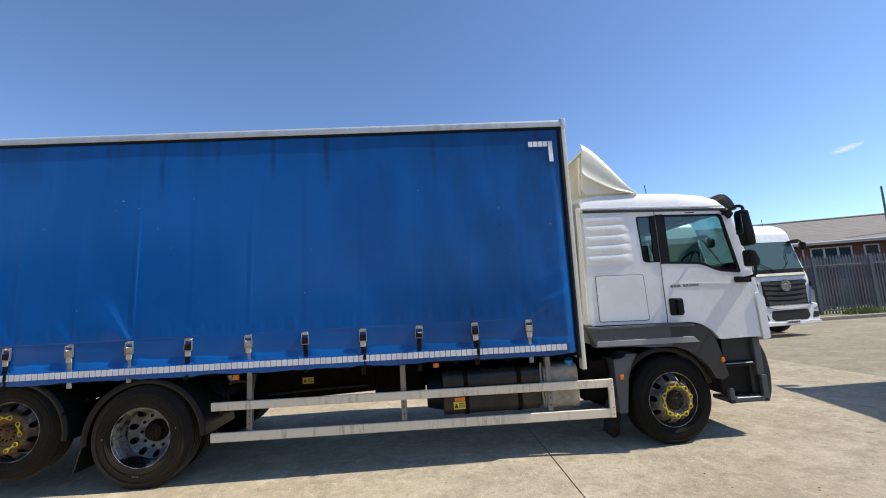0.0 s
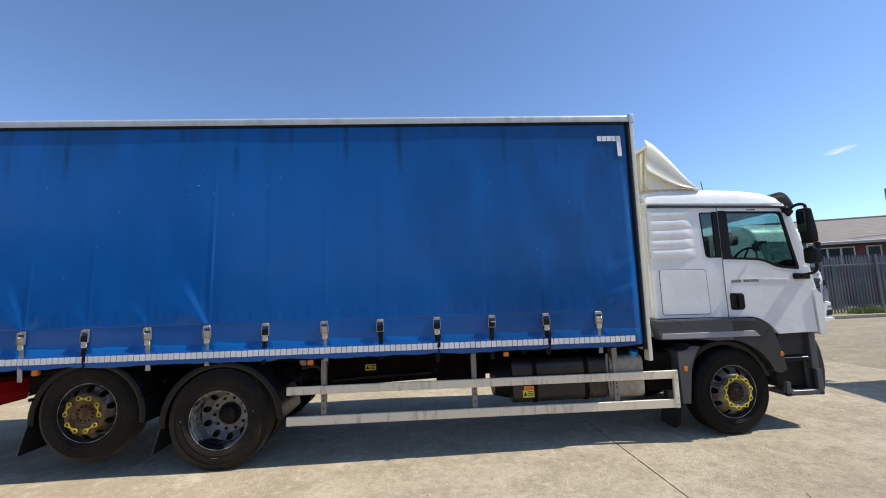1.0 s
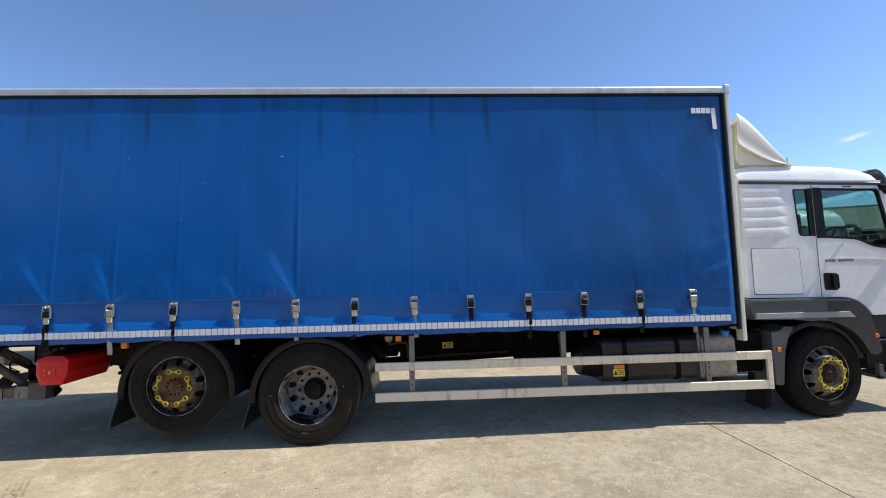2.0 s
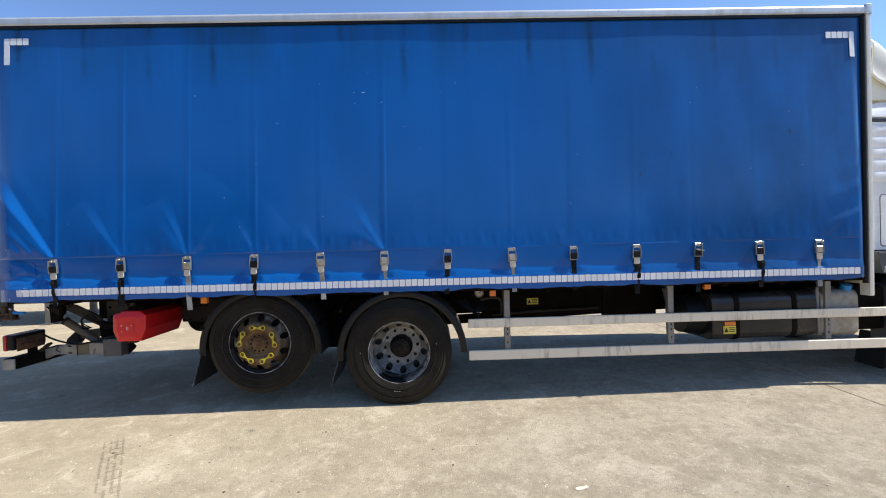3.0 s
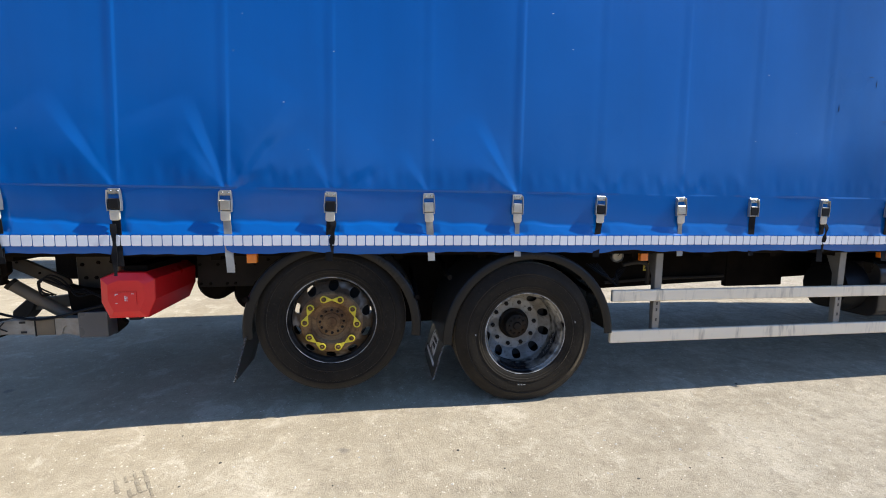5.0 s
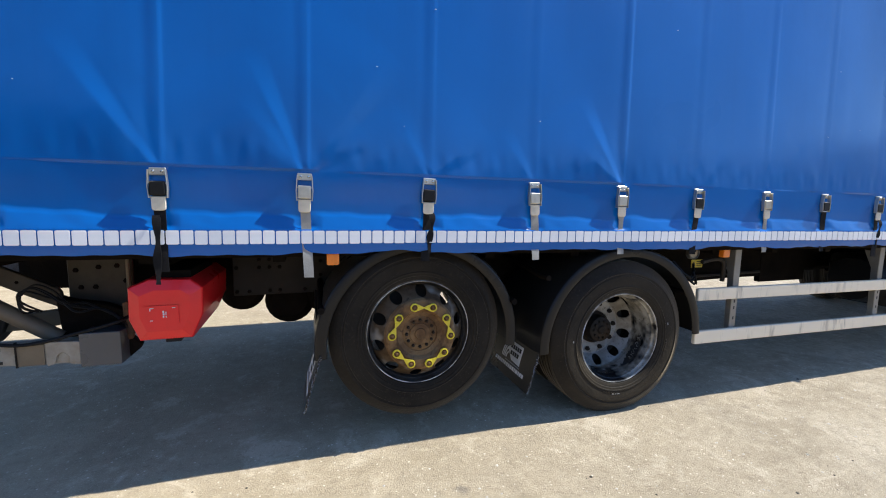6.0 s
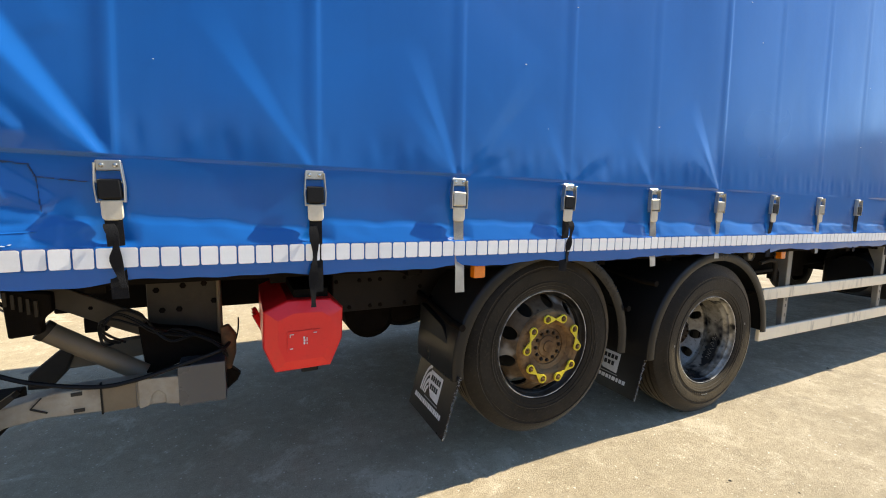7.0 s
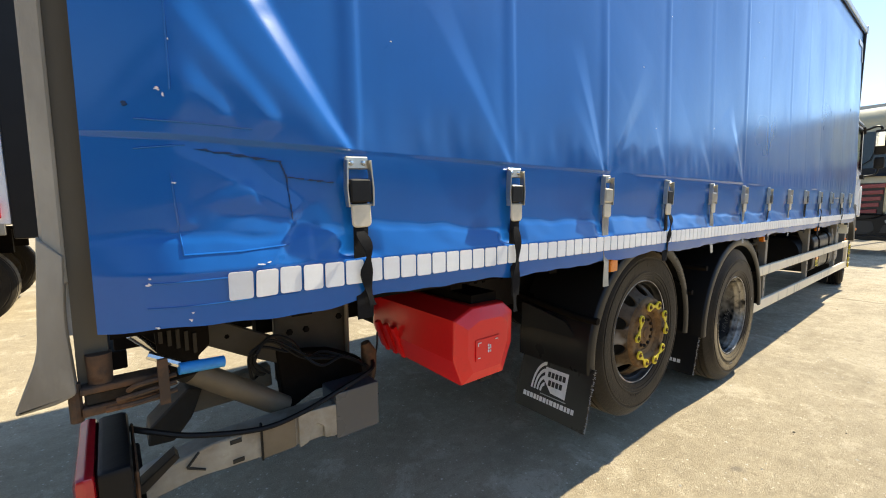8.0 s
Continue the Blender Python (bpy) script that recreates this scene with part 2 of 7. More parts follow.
CONCRETE = concrete_mat()
OLDCONCRETE = concrete_mat("old_grey_concrete", 0.74)
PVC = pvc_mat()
WHITE = paint("white_cab_paint", (0.84, 0.84, 0.83), (0.42, 0.42, 0.40), 0.28, amount=0.18, bump=0.02, coat=0.3)
CREAM = paint("cream_fairing_paint", (0.76, 0.73, 0.62), (0.46, 0.42, 0.32), 0.35, amount=0.18, bump=0.03)
DGREY = paint("dark_grey_plastic", (0.030, 0.033, 0.038), (0.06, 0.058, 0.052), 0.40, amount=0.3, bump=0.06, spec=0.3)
FAIRING = paint("slate_grey_plastic", (0.070, 0.076, 0.088), (0.10, 0.098, 0.09), 0.30, amount=0.25, bump=0.03)
ARCHGREY = paint("dark_arch_plastic", (0.024, 0.026, 0.030), (0.045, 0.044, 0.04), 0.30, amount=0.25, bump=0.03)
MGREY = paint("mid_grey_plastic", (0.30, 0.31, 0.32), (0.2, 0.19, 0.17), 0.5, amount=0.35)
BLACK = paint("black_plastic", (0.007, 0.007, 0.008), (0.022, 0.020, 0.017), 0.42, amount=0.3, bump=0.08, spec=0.18)
GUARD = paint("mudguard_plastic", (0.008, 0.0083, 0.009), (0.026, 0.022, 0.017), 0.30, amount=0.40, coarse=3, bump=0.04, spec=0.25)
TYRE = paint("tyre_rubber", (0.0055, 0.0050, 0.0045), (0.080, 0.064, 0.043), 0.66, amount=0.20, coarse=4, fine=60, bump=0.2, spec=0.12)
BLACKTYRE = paint("black_tyre_rubber", (0.0062, 0.0060, 0.0058), (0.035, 0.030, 0.024), 0.62, amount=0.25, coarse=4, fine=60, bump=0.2, spec=0.1)
for m_, w_, c_ in ((TYRE, 0.34, (0.80, 0.66, 0.46, 1)), (GUARD, 0.04, (0.80, 0.72, 0.60, 1))):
    b_ = m_.node_tree.nodes["Principled BSDF"]
    b_.inputs["Sheen Weight"].default_value, b_.inputs["Sheen Roughness"].default_value, b_.inputs["Sheen Tint"].default_value = w_, 0.45, c_
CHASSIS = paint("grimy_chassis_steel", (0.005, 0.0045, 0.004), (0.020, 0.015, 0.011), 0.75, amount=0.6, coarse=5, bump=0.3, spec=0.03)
SUBSTEEL = paint("weathered_grey_steel", (0.46, 0.43, 0.36), (0.17, 0.13, 0.085), 0.65, metal=0.1, amount=0.75, coarse=9, bump=0.25)
POST = paint("weathered_post_steel", (0.40, 0.355, 0.28), (0.14, 0.11, 0.075), 0.6, amount=0.8, coarse=5, fine=30, bump=0.2, stretch=(1, 1, 0.4))
GALV = paint("galvanised_steel", (0.30, 0.29, 0.27), (0.16, 0.14, 0.11), 0.5, metal=0.6, amount=0.5, coarse=9)
ALU = streaked("grimy_aluminium_rail", (0.84, 0.735, 0.55), (0.11, 0.070, 0.036), 0.5, 0.0, along=19.0, down=3.0, amount=0.9, lo=0.52)
RAILTOP = streaked("roof_rail_aluminium", (0.62, 0.62, 0.60), (0.3, 0.28, 0.24), 0.35, 0.4, along=8)
RIM = rust_mat("silver_rim", (0.36, 0.345, 0.305), (0.20, 0.18, 0.145), (0.012, 0.012, 0.013), 0.26, 0.3, 0.47)
NAVE = rust_mat("silver_nave", (0.40, 0.39, 0.36), (0.31, 0.29, 0.25), (0.18, 0.17, 0.15), 0.42, 0.15)
DISHDISC = rust_mat("dull_silver_disc", (0.31, 0.30, 0.275), (0.21, 0.19, 0.16), (0.04, 0.04, 0.038), 0.42, 0.15, 0.62)
DISCEDGE = rust_mat("peeling_silver_disc", (0.105, 0.074, 0.044), (0.06, 0.036, 0.018), (0.25, 0.23, 0.20), 0.55, 0.1, 0.56)
PLATESTEEL = paint("grimy_chassis_plate", (0.014, 0.012, 0.0105), (0.030, 0.023, 0.017), 0.6, amount=0.6, coarse=4, bump=0.2, spec=0.15)
RUSTHUB = rust_mat("rusty_wheel_disc", (0.21, 0.125, 0.056), (0.105, 0.055, 0.023), (0.25, 0.19, 0.125), 0.65, 0.05)
STEERDISC = rust_mat("grey_steel_disc", (0.20, 0.185, 0.155), (0.12, 0.09, 0.05), (0.06, 0.055, 0.05), 0.5, 0.2)
RIMEDGE = paint("scraped_rim_edge", (0.62, 0.60, 0.56), (0.04, 0.04, 0.04), 0.4, metal=0.2, amount=0.85, coarse=11, spread=0.08)
OLDRIM = rust_mat("worn_steel_wheel", (0.045, 0.044, 0.043), (0.035, 0.027, 0.018), (0.010, 0.010, 0.010), 0.5, 0.05)
HUBDARK = rust_mat("greasy_hub", (0.020, 0.017, 0.014), (0.035, 0.022, 0.012), (0.010, 0.009, 0.008), 0.6, 0.1)
RUST = rust_mat("rusty_steel", (0.075, 0.050, 0.034), (0.18, 0.090, 0.045), (0.02, 0.015, 0.011), 0.8, 0.1)
CHROME = flat("bright_steel", (0.68, 0.67, 0.64), 0.22, 0.95)
BUCKLE = flat("zinc_plated_buckle", (0.62, 0.58, 0.50), 0.3, 0.85)
PLATE = flat("pale_plastic_plate", (0.66, 0.58, 0.44), 0.45)
STRAP = paint("black_webbing", (0.009, 0.009, 0.010), (0.03, 0.028, 0.026), 0.8, amount=0.3, coarse=14, fine=220, bump=0.3, spec=0.08)
GREYSTRAP = paint("grey_webbing", (0.33, 0.32, 0.29), (0.16, 0.15, 0.13), 0.8, amount=0.5, coarse=14, fine=220, bump=0.3)
TAPE = paint("white_reflective_tape", (0.80, 0.80, 0.80), (0.58, 0.57, 0.56), 0.35, amount=0.35, coarse=30, bump=0.04)
RED = paint("red_plastic", (0.76, 0.014, 0.017), (0.48, 0.011, 0.013), 0.30, amount=0.25, bump=0.05)
AMBER = flat("amber_lens", (0.85, 0.22, 0.01), 0.25, coat=0.5)
REDLENS = flat("red_lens", (0.50, 0.012, 0.02), 0.2, coat=0.6)
YELLOW = flat("yellow_plastic", (0.72, 0.56, 0.03), 0.45)
STICK = flat("yellow_sticker", (0.78, 0.62, 0.06), 0.5)
INK = flat("black_print", (0.012, 0.012, 0.012), 0.6)
WHITEINK = flat("white_print", (0.78, 0.78, 0.78), 0.6)
BLUETUBE = flat("bright_blue_sleeve", (0.01, 0.24, 0.62), 0.4)
GLASS = pane_glass("cab_glass", (0.66, 0.78, 0.75), 0.0, 1.6)
SEAT = paint("dark_cab_trim", (0.03, 0.032, 0.035), (0.07, 0.07, 0.07), 0.8)
SUBCHAN = paint("grimy_brown_steel", (0.020, 0.017, 0.013), (0.060, 0.047, 0.033), 0.6, amount=0.6, coarse=6, spec=0.2)
POSTCHAN = paint("brown_post_channel", (0.10, 0.086, 0.062), (0.15, 0.125, 0.09), 0.6, amount=0.6, coarse=5, spec=0.25, stretch=(1, 1, 0.3))
SCUFF = flat("dark_scuff", (0.004, 0.028, 0.09), 0.6)
RAM = paint("tan_painted_ram", (0.20, 0.155, 0.10), (0.09, 0.07, 0.045), 0.55, amount=0.5, coarse=8)
BRIGHTTREAD = flat("bright_tread_plate", (0.42, 0.42, 0.41), 0.5, 0.3)
TANK = paint("grimy_black_tank", (0.006, 0.0075, 0.011), (0.045, 0.036, 0.026), 0.30, amount=0.7, coarse=3.2, fine=24, bump=0.06, spec=0.4, stretch=(1, 1, 0.6), spread=0.12)
MIRROR = flat("mirror_glass", (0.85, 0.87, 0.88), 0.03, 1.0)


# ---- shapes ----
def part(name, bm, material, parent=None, label="", angle=32, kind=""):
    """Links a bmesh as one mesh object under a thing or a part."""
    me = bpy.data.meshes.new(name)
    bmesh.ops.recalc_face_normals(bm, faces=bm.faces)
    bm.to_mesh(me)
    bm.free()
    me.materials.append(material)
    me.polygons.foreach_set("use_smooth", [True] * len(me.polygons))
    me.set_sharp_from_angle(angle=radians(angle))
    ob = new(name, me)
    if len(me.polygons) > 6:
        ob.modifiers.new("even_normals", "WEIGHTED_NORMAL").keep_sharp = True
    hang(ob, parent)
    return tagged(ob, label=label, kind=kind)


def hang(ob, parent):
    if parent is not None:
        ob.parent = parent
        ob.matrix_parent_inverse = parent.matrix_basis.inverted()
    return ob


def thing(name, at, label, category, group="", kind=""):
    e = new(name)
    e.location = at
    return tagged(e, label, category, group, kind)


def box(x0, x1, y0, y1, z0, z1, bev=0.0, seg=2, bm=None):
    bm = bm or bmesh.new()
    vs = bmesh.ops.create_cube(bm, size=1.0)["verts"]
    for v in vs:
        v.co = Vector(((x0 + x1) / 2 + v.co.x * (x1 - x0), (y0 + y1) / 2 + v.co.y * (y1 - y0), (z0 + z1) / 2 + v.co.z * (z1 - z0)))
    if bev:
        bmesh.ops.bevel(bm, geom=list({e for v in vs for e in v.link_edges}), offset=bev, segments=seg, affect="EDGES", profile=0.5)
    return bm


def rounded(pts, r, n=4):
    """A polygon with its corners rounded; r one radius or one for each corner."""
    out = []
    for i, p in enumerate(pts):
        rr = r[i] if isinstance(r, (list, tuple)) else r
        p, a, b = Vector(p), Vector(pts[i - 1]), Vector(pts[(i + 1) % len(pts)])
        if rr <= 0:
            out.append(tuple(p))
            continue
        u, w = (a - p), (b - p)
        k = min(rr, 0.48 * u.length, 0.48 * w.length)
        u, w = p + u.normalized() * k, p + w.normalized() * k
        for j in range(n + 1):
            s = j / n
            out.append(tuple((1 - s) ** 2 * u + 2 * s * (1 - s) * p + s * s * w))
    return out


def prism(pts, y0, y1, bev=0.0, bm=None, plane="xz", seg=2):
    """A polygon drawn in one plane and pulled out along the third axis."""
    bm = bm or bmesh.new()
    at = {"xz": lambda a, b, c: (a, c, b), "yz": lambda a, b, c: (c, a, b), "xy": lambda a, b, c: (a, b, c)}[plane]
    lo, hi = [bm.verts.new(at(a, b, y0)) for a, b in pts], [bm.verts.new(at(a, b, y1)) for a, b in pts]
    f0, f1 = bm.faces.new(lo), bm.faces.new(hi[::-1])
    for i in range(len(pts)):
        bm.faces.new((lo[i - 1], hi[i - 1], hi[i], lo[i]))
    if bev:
        bmesh.ops.recalc_face_normals(bm, faces=bm.faces)
        bmesh.ops.bevel(bm, geom=list(f0.edges) + list(f1.edges), offset=bev, segments=seg, affect="EDGES", profile=0.5)
    return bm


def sheet(outer, holes, y0, y1, bm=None):
    """A flat panel in the xz plane with holes through it, from y0 to y1 thick."""
    bm = bm or bmesh.new()
    edges = []
    for loop in (outer, *holes):
        vs = [bm.verts.new((x, y0, z)) for x, z in loop]
        edges += [bm.edges.new((vs[i - 1], vs[i])) for i in range(len(vs))]
    faces = [g for g in bmesh.ops.triangle_fill(bm, use_beauty=True, use_dissolve=False, edges=edges)["geom"] if isinstance(g, bmesh.types.BMFace)]
    ext = bmesh.ops.extrude_face_region(bm, geom=faces)["geom"]
    bmesh.ops.translate(bm, vec=(0, y1 - y0, 0), verts=[g for g in ext if isinstance(g, bmesh.types.BMVert)])
    return bm


def revolve(prof, n=48, c=(0, 0, 0), bm=None, closed=False):
    """A profile of (radius, y) turned about a y axis through c."""
    bm = bm or bmesh.new()
    rings = []
    for r, y in prof:
        if r < 1e-6:
            rings.append([bm.verts.new((c[0], c[1] + y, c[2]))] * n)
        else:
            rings.append([bm.verts.new((c[0] + r * math.cos(2 * math.pi * k / n), c[1] + y, c[2] + r * math.sin(2 * math.pi * k / n))) for k in range(n)])
    pairs = list(zip(rings, rings[1:])) + ([(rings[-1], rings[0])] if closed else [])
    for a, b in pairs:
        for k in range(n):
            q = [a[k - 1], a[k], b[k], b[k - 1]]
            q = [v for i, v in enumerate(q) if v not in q[:i]]
            if len(q) > 2:
                bm.faces.new(q)
    return bm


def tube(pts, r, n=8, bm=None):
    """A round bar or cable along a row of points."""
    bm = bm or bmesh.new()
    pts = [Vector(p) for p in pts]
    rings = []
    for i, p in enumerate(pts):
        d = (pts[min(i + 1, len(pts) - 1)] - pts[max(i - 1, 0)]).normalized()
        u = d.cross((0, 0, 1) if abs(d.z) < 0.9 else (1, 0, 0)).normalized()
        w = d.cross(u)
        rr = r[i] if isinstance(r, (list, tuple)) else r
        rings.append([bm.verts.new(p + rr * (math.cos(2 * math.pi * k / n) * u + math.sin(2 * math.pi * k / n) * w)) for k in range(n)])
    for a, b in zip(rings, rings[1:]):
        for k in range(n):
            bm.faces.new((a[k - 1], a[k], b[k], b[k - 1]))
    bm.faces.new(rings[0])
    bm.faces.new(rings[-1][::-1])
    return bm


def curve_pts(pts, n=6):
    """A smooth row of points through a few given ones."""
    pts = [Vector(p) for p in pts]
    out = []
    for i in range(len(pts) - 1):
        p0, p1, p2, p3 = pts[max(i - 1, 0)], pts[i], pts[i + 1], pts[min(i + 2, len(pts) - 1)]
        for j in range(n):
            s = j / n
            out.append(0.5 * (2 * p1 + (p2 - p0) * s + (2 * p0 - 5 * p1 + 4 * p2 - p3) * s * s + (3 * p1 - p0 - 3 * p2 + p3) * s ** 3))
    return out + [pts[-1]]


def beam(a, b, wide, high, bm=None, up=(0, 0, 1)):
    """A square bar from a to b."""
    bm = bm or bmesh.new()
    a, b = Vector(a), Vector(b)
    d = (b - a).normalized()
    u = d.cross(Vector(up)).normalized()
    w = u.cross(d)
    rings = [[bm.verts.new(p + i * wide / 2 * u + j * high / 2 * w) for i, j in ((-1, -1), (1, -1), (1, 1), (-1, 1))] for p in (a, b)]
    for k in range(4):
        bm.faces.new((rings[0][k - 1], rings[0][k], rings[1][k], rings[1][k - 1]))
    bm.faces.new(rings[0])
    bm.faces.new(rings[1][::-1])
    return bm


# ---- ground ----
def nose_dip(x):
    """A shallow dip past the lorry's nose, shaped to fit the front wheel in the camera's view."""
    k = min(1.0, max(0.0, (x - 0.6) / 1.8)) * min(1.0, max(0.0, (9.5 - x) / 4.5))
    return -0.040 * k * k * (3 - 2 * k)


g = bmesh.new()
vs = [g.verts.new(p) for p in ((-900, -900, -0.055), (900, -900, -0.055), (900, 900, -0.055), (-900, 900, -0.055))]
g.faces.new(vs)
ground = tagged(part("ground", g, CONCRETE), "bare sunlit concrete yard reaching far off", "ground", kind="structure")
# poured bays with open joints between them
for x0, x1 in ((-44.0, 1.293), (1.307, 7.845), (7.855, 14.4), (14.406, 26.0)):
    steps = [x0] + [x0 + (x1 - x0) * k / 24 for k in range(1, 24) if x1 < 10] + ([0.6, 0.8, 1.0, 1.2] if x0 < -40 else []) + [x1]
    top = [(x, nose_dip(x)) for x in sorted(steps)]
    part("slab", prism([(x0, -0.15)] + top + [(x1, -0.15)], -46.0, 17.3), OLDCONCRETE if x0 > 7 else CONCRETE, ground)
# unseen wall behind the camera, added as the dark skyline the curtain mirrors
tagged(part("unseen_wall_south", box(-70, 70, -40.0, -39.4, -0.1, 7.0), paint("dull_wall_cladding", (0.10, 0.10, 0.095), (0.05, 0.05, 0.045), 0.7, amount=0.6, stretch=(3, 1, 0.3))), "long dull grey unseen wall added for the curtain to mirror", "wall", kind="structure")
# two more unseen walls, added to darken what the curtain's rear mirrors
tagged(part("unseen_wall_west", box(-46, -11, -15.0, -14.4, -0.1, 7.5), bpy.data.materials["dull_wall_cladding"]), "dull grey unseen wall added to darken the curtain's reflection", "wall", kind="structure")
tagged(part("unseen_wall_end", box(-46.6, -46, -15.0, 20.0, -0.1, 7.5), bpy.data.materials["dull_wall_cladding"]), "dull grey unseen wall added to darken the curtain's rear edge", "wall", kind="structure")
# print of a tyre pressed into the dust
tp = bmesh.new()
dirn, side = Vector((-0.565, 0.825, 0)), Vector((0.825, 0.565, 0))
for k, off in enumerate((-0.062, -0.018, 0.022, 0.064)):
    for q in range(22):
        if (q * 7 + k * 3) % 11 < 2:
            continue
        at = Vector((-4.55, 3.02, 0.0)) + dirn * (q * 0.072) + side * off
        beam(at, at + dirn * 0.066 + Vector((0, 0, 0.0003)), 0.012 + 0.004 * (q % 3), 0.004, tp)
        if k in (1, 2) and q % 2:
            beam(at, at + side * 0.028, 0.012, 0.003, tp)
part("tyre_print", tp, OLDCONCRETE, ground)


def crumbs(name, n, lo, hi, material, label, seed):
    """Loose grit lying on the concrete, in uneven drifts."""
    r = random.Random(seed)
    b = bmesh.new()
    while n:
        x, y = r.uniform(-9.0, 5.5), r.uniform(-0.5, 4.9)
        if 0.5 + 0.3 * math.sin(1.7 * x + 0.9 * y) + 0.3 * math.sin(0.8 * x - 2.3 * y + 1.0) < r.random():
            continue
        s = lo + (hi - lo) * r.random() ** 2.5
        a = r.uniform(0, 6.28)
        ring = [b.verts.new((x + s * r.uniform(0.6, 1.2) * math.cos(a + 1.257 * k), y + s * r.uniform(0.6, 1.2) * math.sin(a + 1.257 * k), nose_dip(x) + 0.0002)) for k in range(5)]
        top = b.verts.new((x + 0.2 * s, y, nose_dip(x) + s * r.uniform(0.35, 0.8)))
        for k in range(5):
            b.faces.new((ring[k - 1], ring[k], top))
        n -= 1
    return tagged(part(name, b, material), label, "grit", kind="stuff")


crumbs("pale_grit", 2300, 0.003, 0.011, paint("pale_grit", (0.62, 0.57, 0.48), (0.40, 0.35, 0.27), 0.9, coarse=3), "pale loose grit scattered on the concrete", 71)
crumbs("dark_grit", 420, 0.003, 0.013, paint("dark_grit", (0.05, 0.042, 0.034), (0.12, 0.10, 0.07), 0.9, coarse=3), "dark crumbs and leaf bits on the concrete", 72)


def litter():
    """A torn scrap of paper and a dry twig that lie on the concrete."""
    r = random.Random(5)
    b = bmesh.new()
    rows = []
    for i in range(9):
        u = i / 8 - 0.5
        half = 0.014 * (1 - (2 * u) ** 2) ** 0.5 + 0.002 + r.uniform(-0.003, 0.003)
        rows.append([b.verts.new((-1.782 + 0.092 * u, 3.302 + 0.25 * 0.092 * u + half * v, 0.003 + 0.010 * r.random() * (1 - abs(v) * 0.6))) for v in (-1, -0.35, 0.35, 1)])
    for p, q in zip(rows, rows[1:]):
        for k in range(3):
            b.faces.new((p[k], p[k + 1], q[k + 1], q[k]))
    ext = bmesh.ops.extrude_face_region(b, geom=list(b.faces))["geom"]
    bmesh.ops.translate(b, vec=(0, 0, -0.002), verts=[e for e in ext if isinstance(e, bmesh.types.BMVert)])
    tagged(part("paper_scrap", b, PLATE), "torn pale scrap of paper lying on concrete", "litter")
    z = nose_dip(2.29) + 0.004
    tagged(part("twig", tube(curve_pts([(2.315, 3.632, z), (2.298, 3.590, z + 0.004), (2.282, 3.552, z + 0.002), (2.262, 3.510, z)], 4), [0.002 + 0.002 * (k % 12) / 12 for k in range(13)], 6), PLATE), "pale dry twig lying on concrete", "twig")


litter()

# ---- the lorry ----
# The load body sits nose-down on its springs: it is drawn level and then tipped about the axles.
TIP = Matrix.Translation((-2, 0, 0)) @ Matrix.Rotation(0.0108, 4, "Y") @ Matrix.Translation((2, 0, 0))
MID = 6.11
REAR, FRONT = -6.905, 1.755
lorry = thing("curtainsider_lorry", (-1.5, MID, 0), "blue curtain-sided rigid lorry with a white cab, standing on concrete", "lorry")


def tip(ob):
    ob.data.transform(TIP)
    return ob


BUCKLES = [-6.301, -5.666, -5.040, -4.403, -3.772, -3.156, -2.541, -1.918, -1.314, -0.690, -0.078, 0.53, 1.132]
CREASE, PLANE = 1.53, 4.868


def ridge(X, Z, x0, z0, x1, z1, amp, w0, w1, slope=9.0):
    """Height of a fold that runs from one point to another, narrow at its start and wide at its end, steep on one flank and slack on the other."""
    L = math.hypot(x1 - x0, z1 - z0)
    ux, uz = (x1 - x0) / L, (z1 - z0) / L
    s = ((X - x0) * ux + (Z - z0) * uz) / L
    d = (X - x0) * -uz + (Z - z0) * ux
    w = w0 + (w1 - w0) * np.clip(s, 0, 1)
    slack = np.exp(-(d / (w * slope)) ** 2)
    q = np.sqrt((d / w) ** 2 + 0.05) - 0.2236
    steep = np.clip(1 - q / 1.75, 0, 1) ** 1.2
    return amp * (0.20 + 0.80 * w / max(w0, w1)) * np.where(d > 0, slack, steep) * np.clip(s * 30 + 0.5, 0, 1) * np.clip((1 - s) * 2.0, 0, 1) * (s > -0.03)


def wave(X, k, seed):
    """A slow uneven wave along x, between about -1 and 1."""
    r = random.Random(seed)
    return sum(np.sin(X * k * (1 + 0.63 * i) + r.uniform(0, 6.3)) / (1 + 0.5 * i) for i in range(4)) / 2


FANS = {0: [(39, 1.45, 0.056, 0.085), (53, 0.5, 0.006, 0.04)], 1: [(39, 0.66, 0.0135, 0.050), (24, 0.4, 0.004, 0.04)],
        2: [(27, 0.60, 0.0145, 0.046), (45, 0.42, 0.008, 0.04), (62, 0.3, 0.004, 0.035), (-34, 0.75, 0.0095, 0.06), (-55, 0.36, 0.0055, 0.04)],
        3: [(-52, 0.42, 0.0055, 0.05), (30, 0.4, 0.0045, 0.04)], 4: [(40, 0.35, 0.004, 0.04)], 5: [(36, 0.60, 0.0150, 0.048), (58, 0.42, 0.006, 0.04), (22, 0.4, 0.0055, 0.04)], 12: [(-48, 0.55, 0.005, 0.05)]}
rf = random.Random(41)
for i in range(3, 12):
    FANS.setdefault(i, [])
    FANS[i] = FANS[i] + [(rf.choice((-1, 1)) * rf.uniform(30, 52), rf.uniform(0.28, 0.42), rf.uniform(0.0015, 0.0028), 0.045)]
LINES = [0.0050, 0.0050, 0.0040, 0.0018, 0.0012, 0.0034, 0.0009, 0.0013, 0.0009, 0.0007, 0.0006, 0.0006, 0.0006]


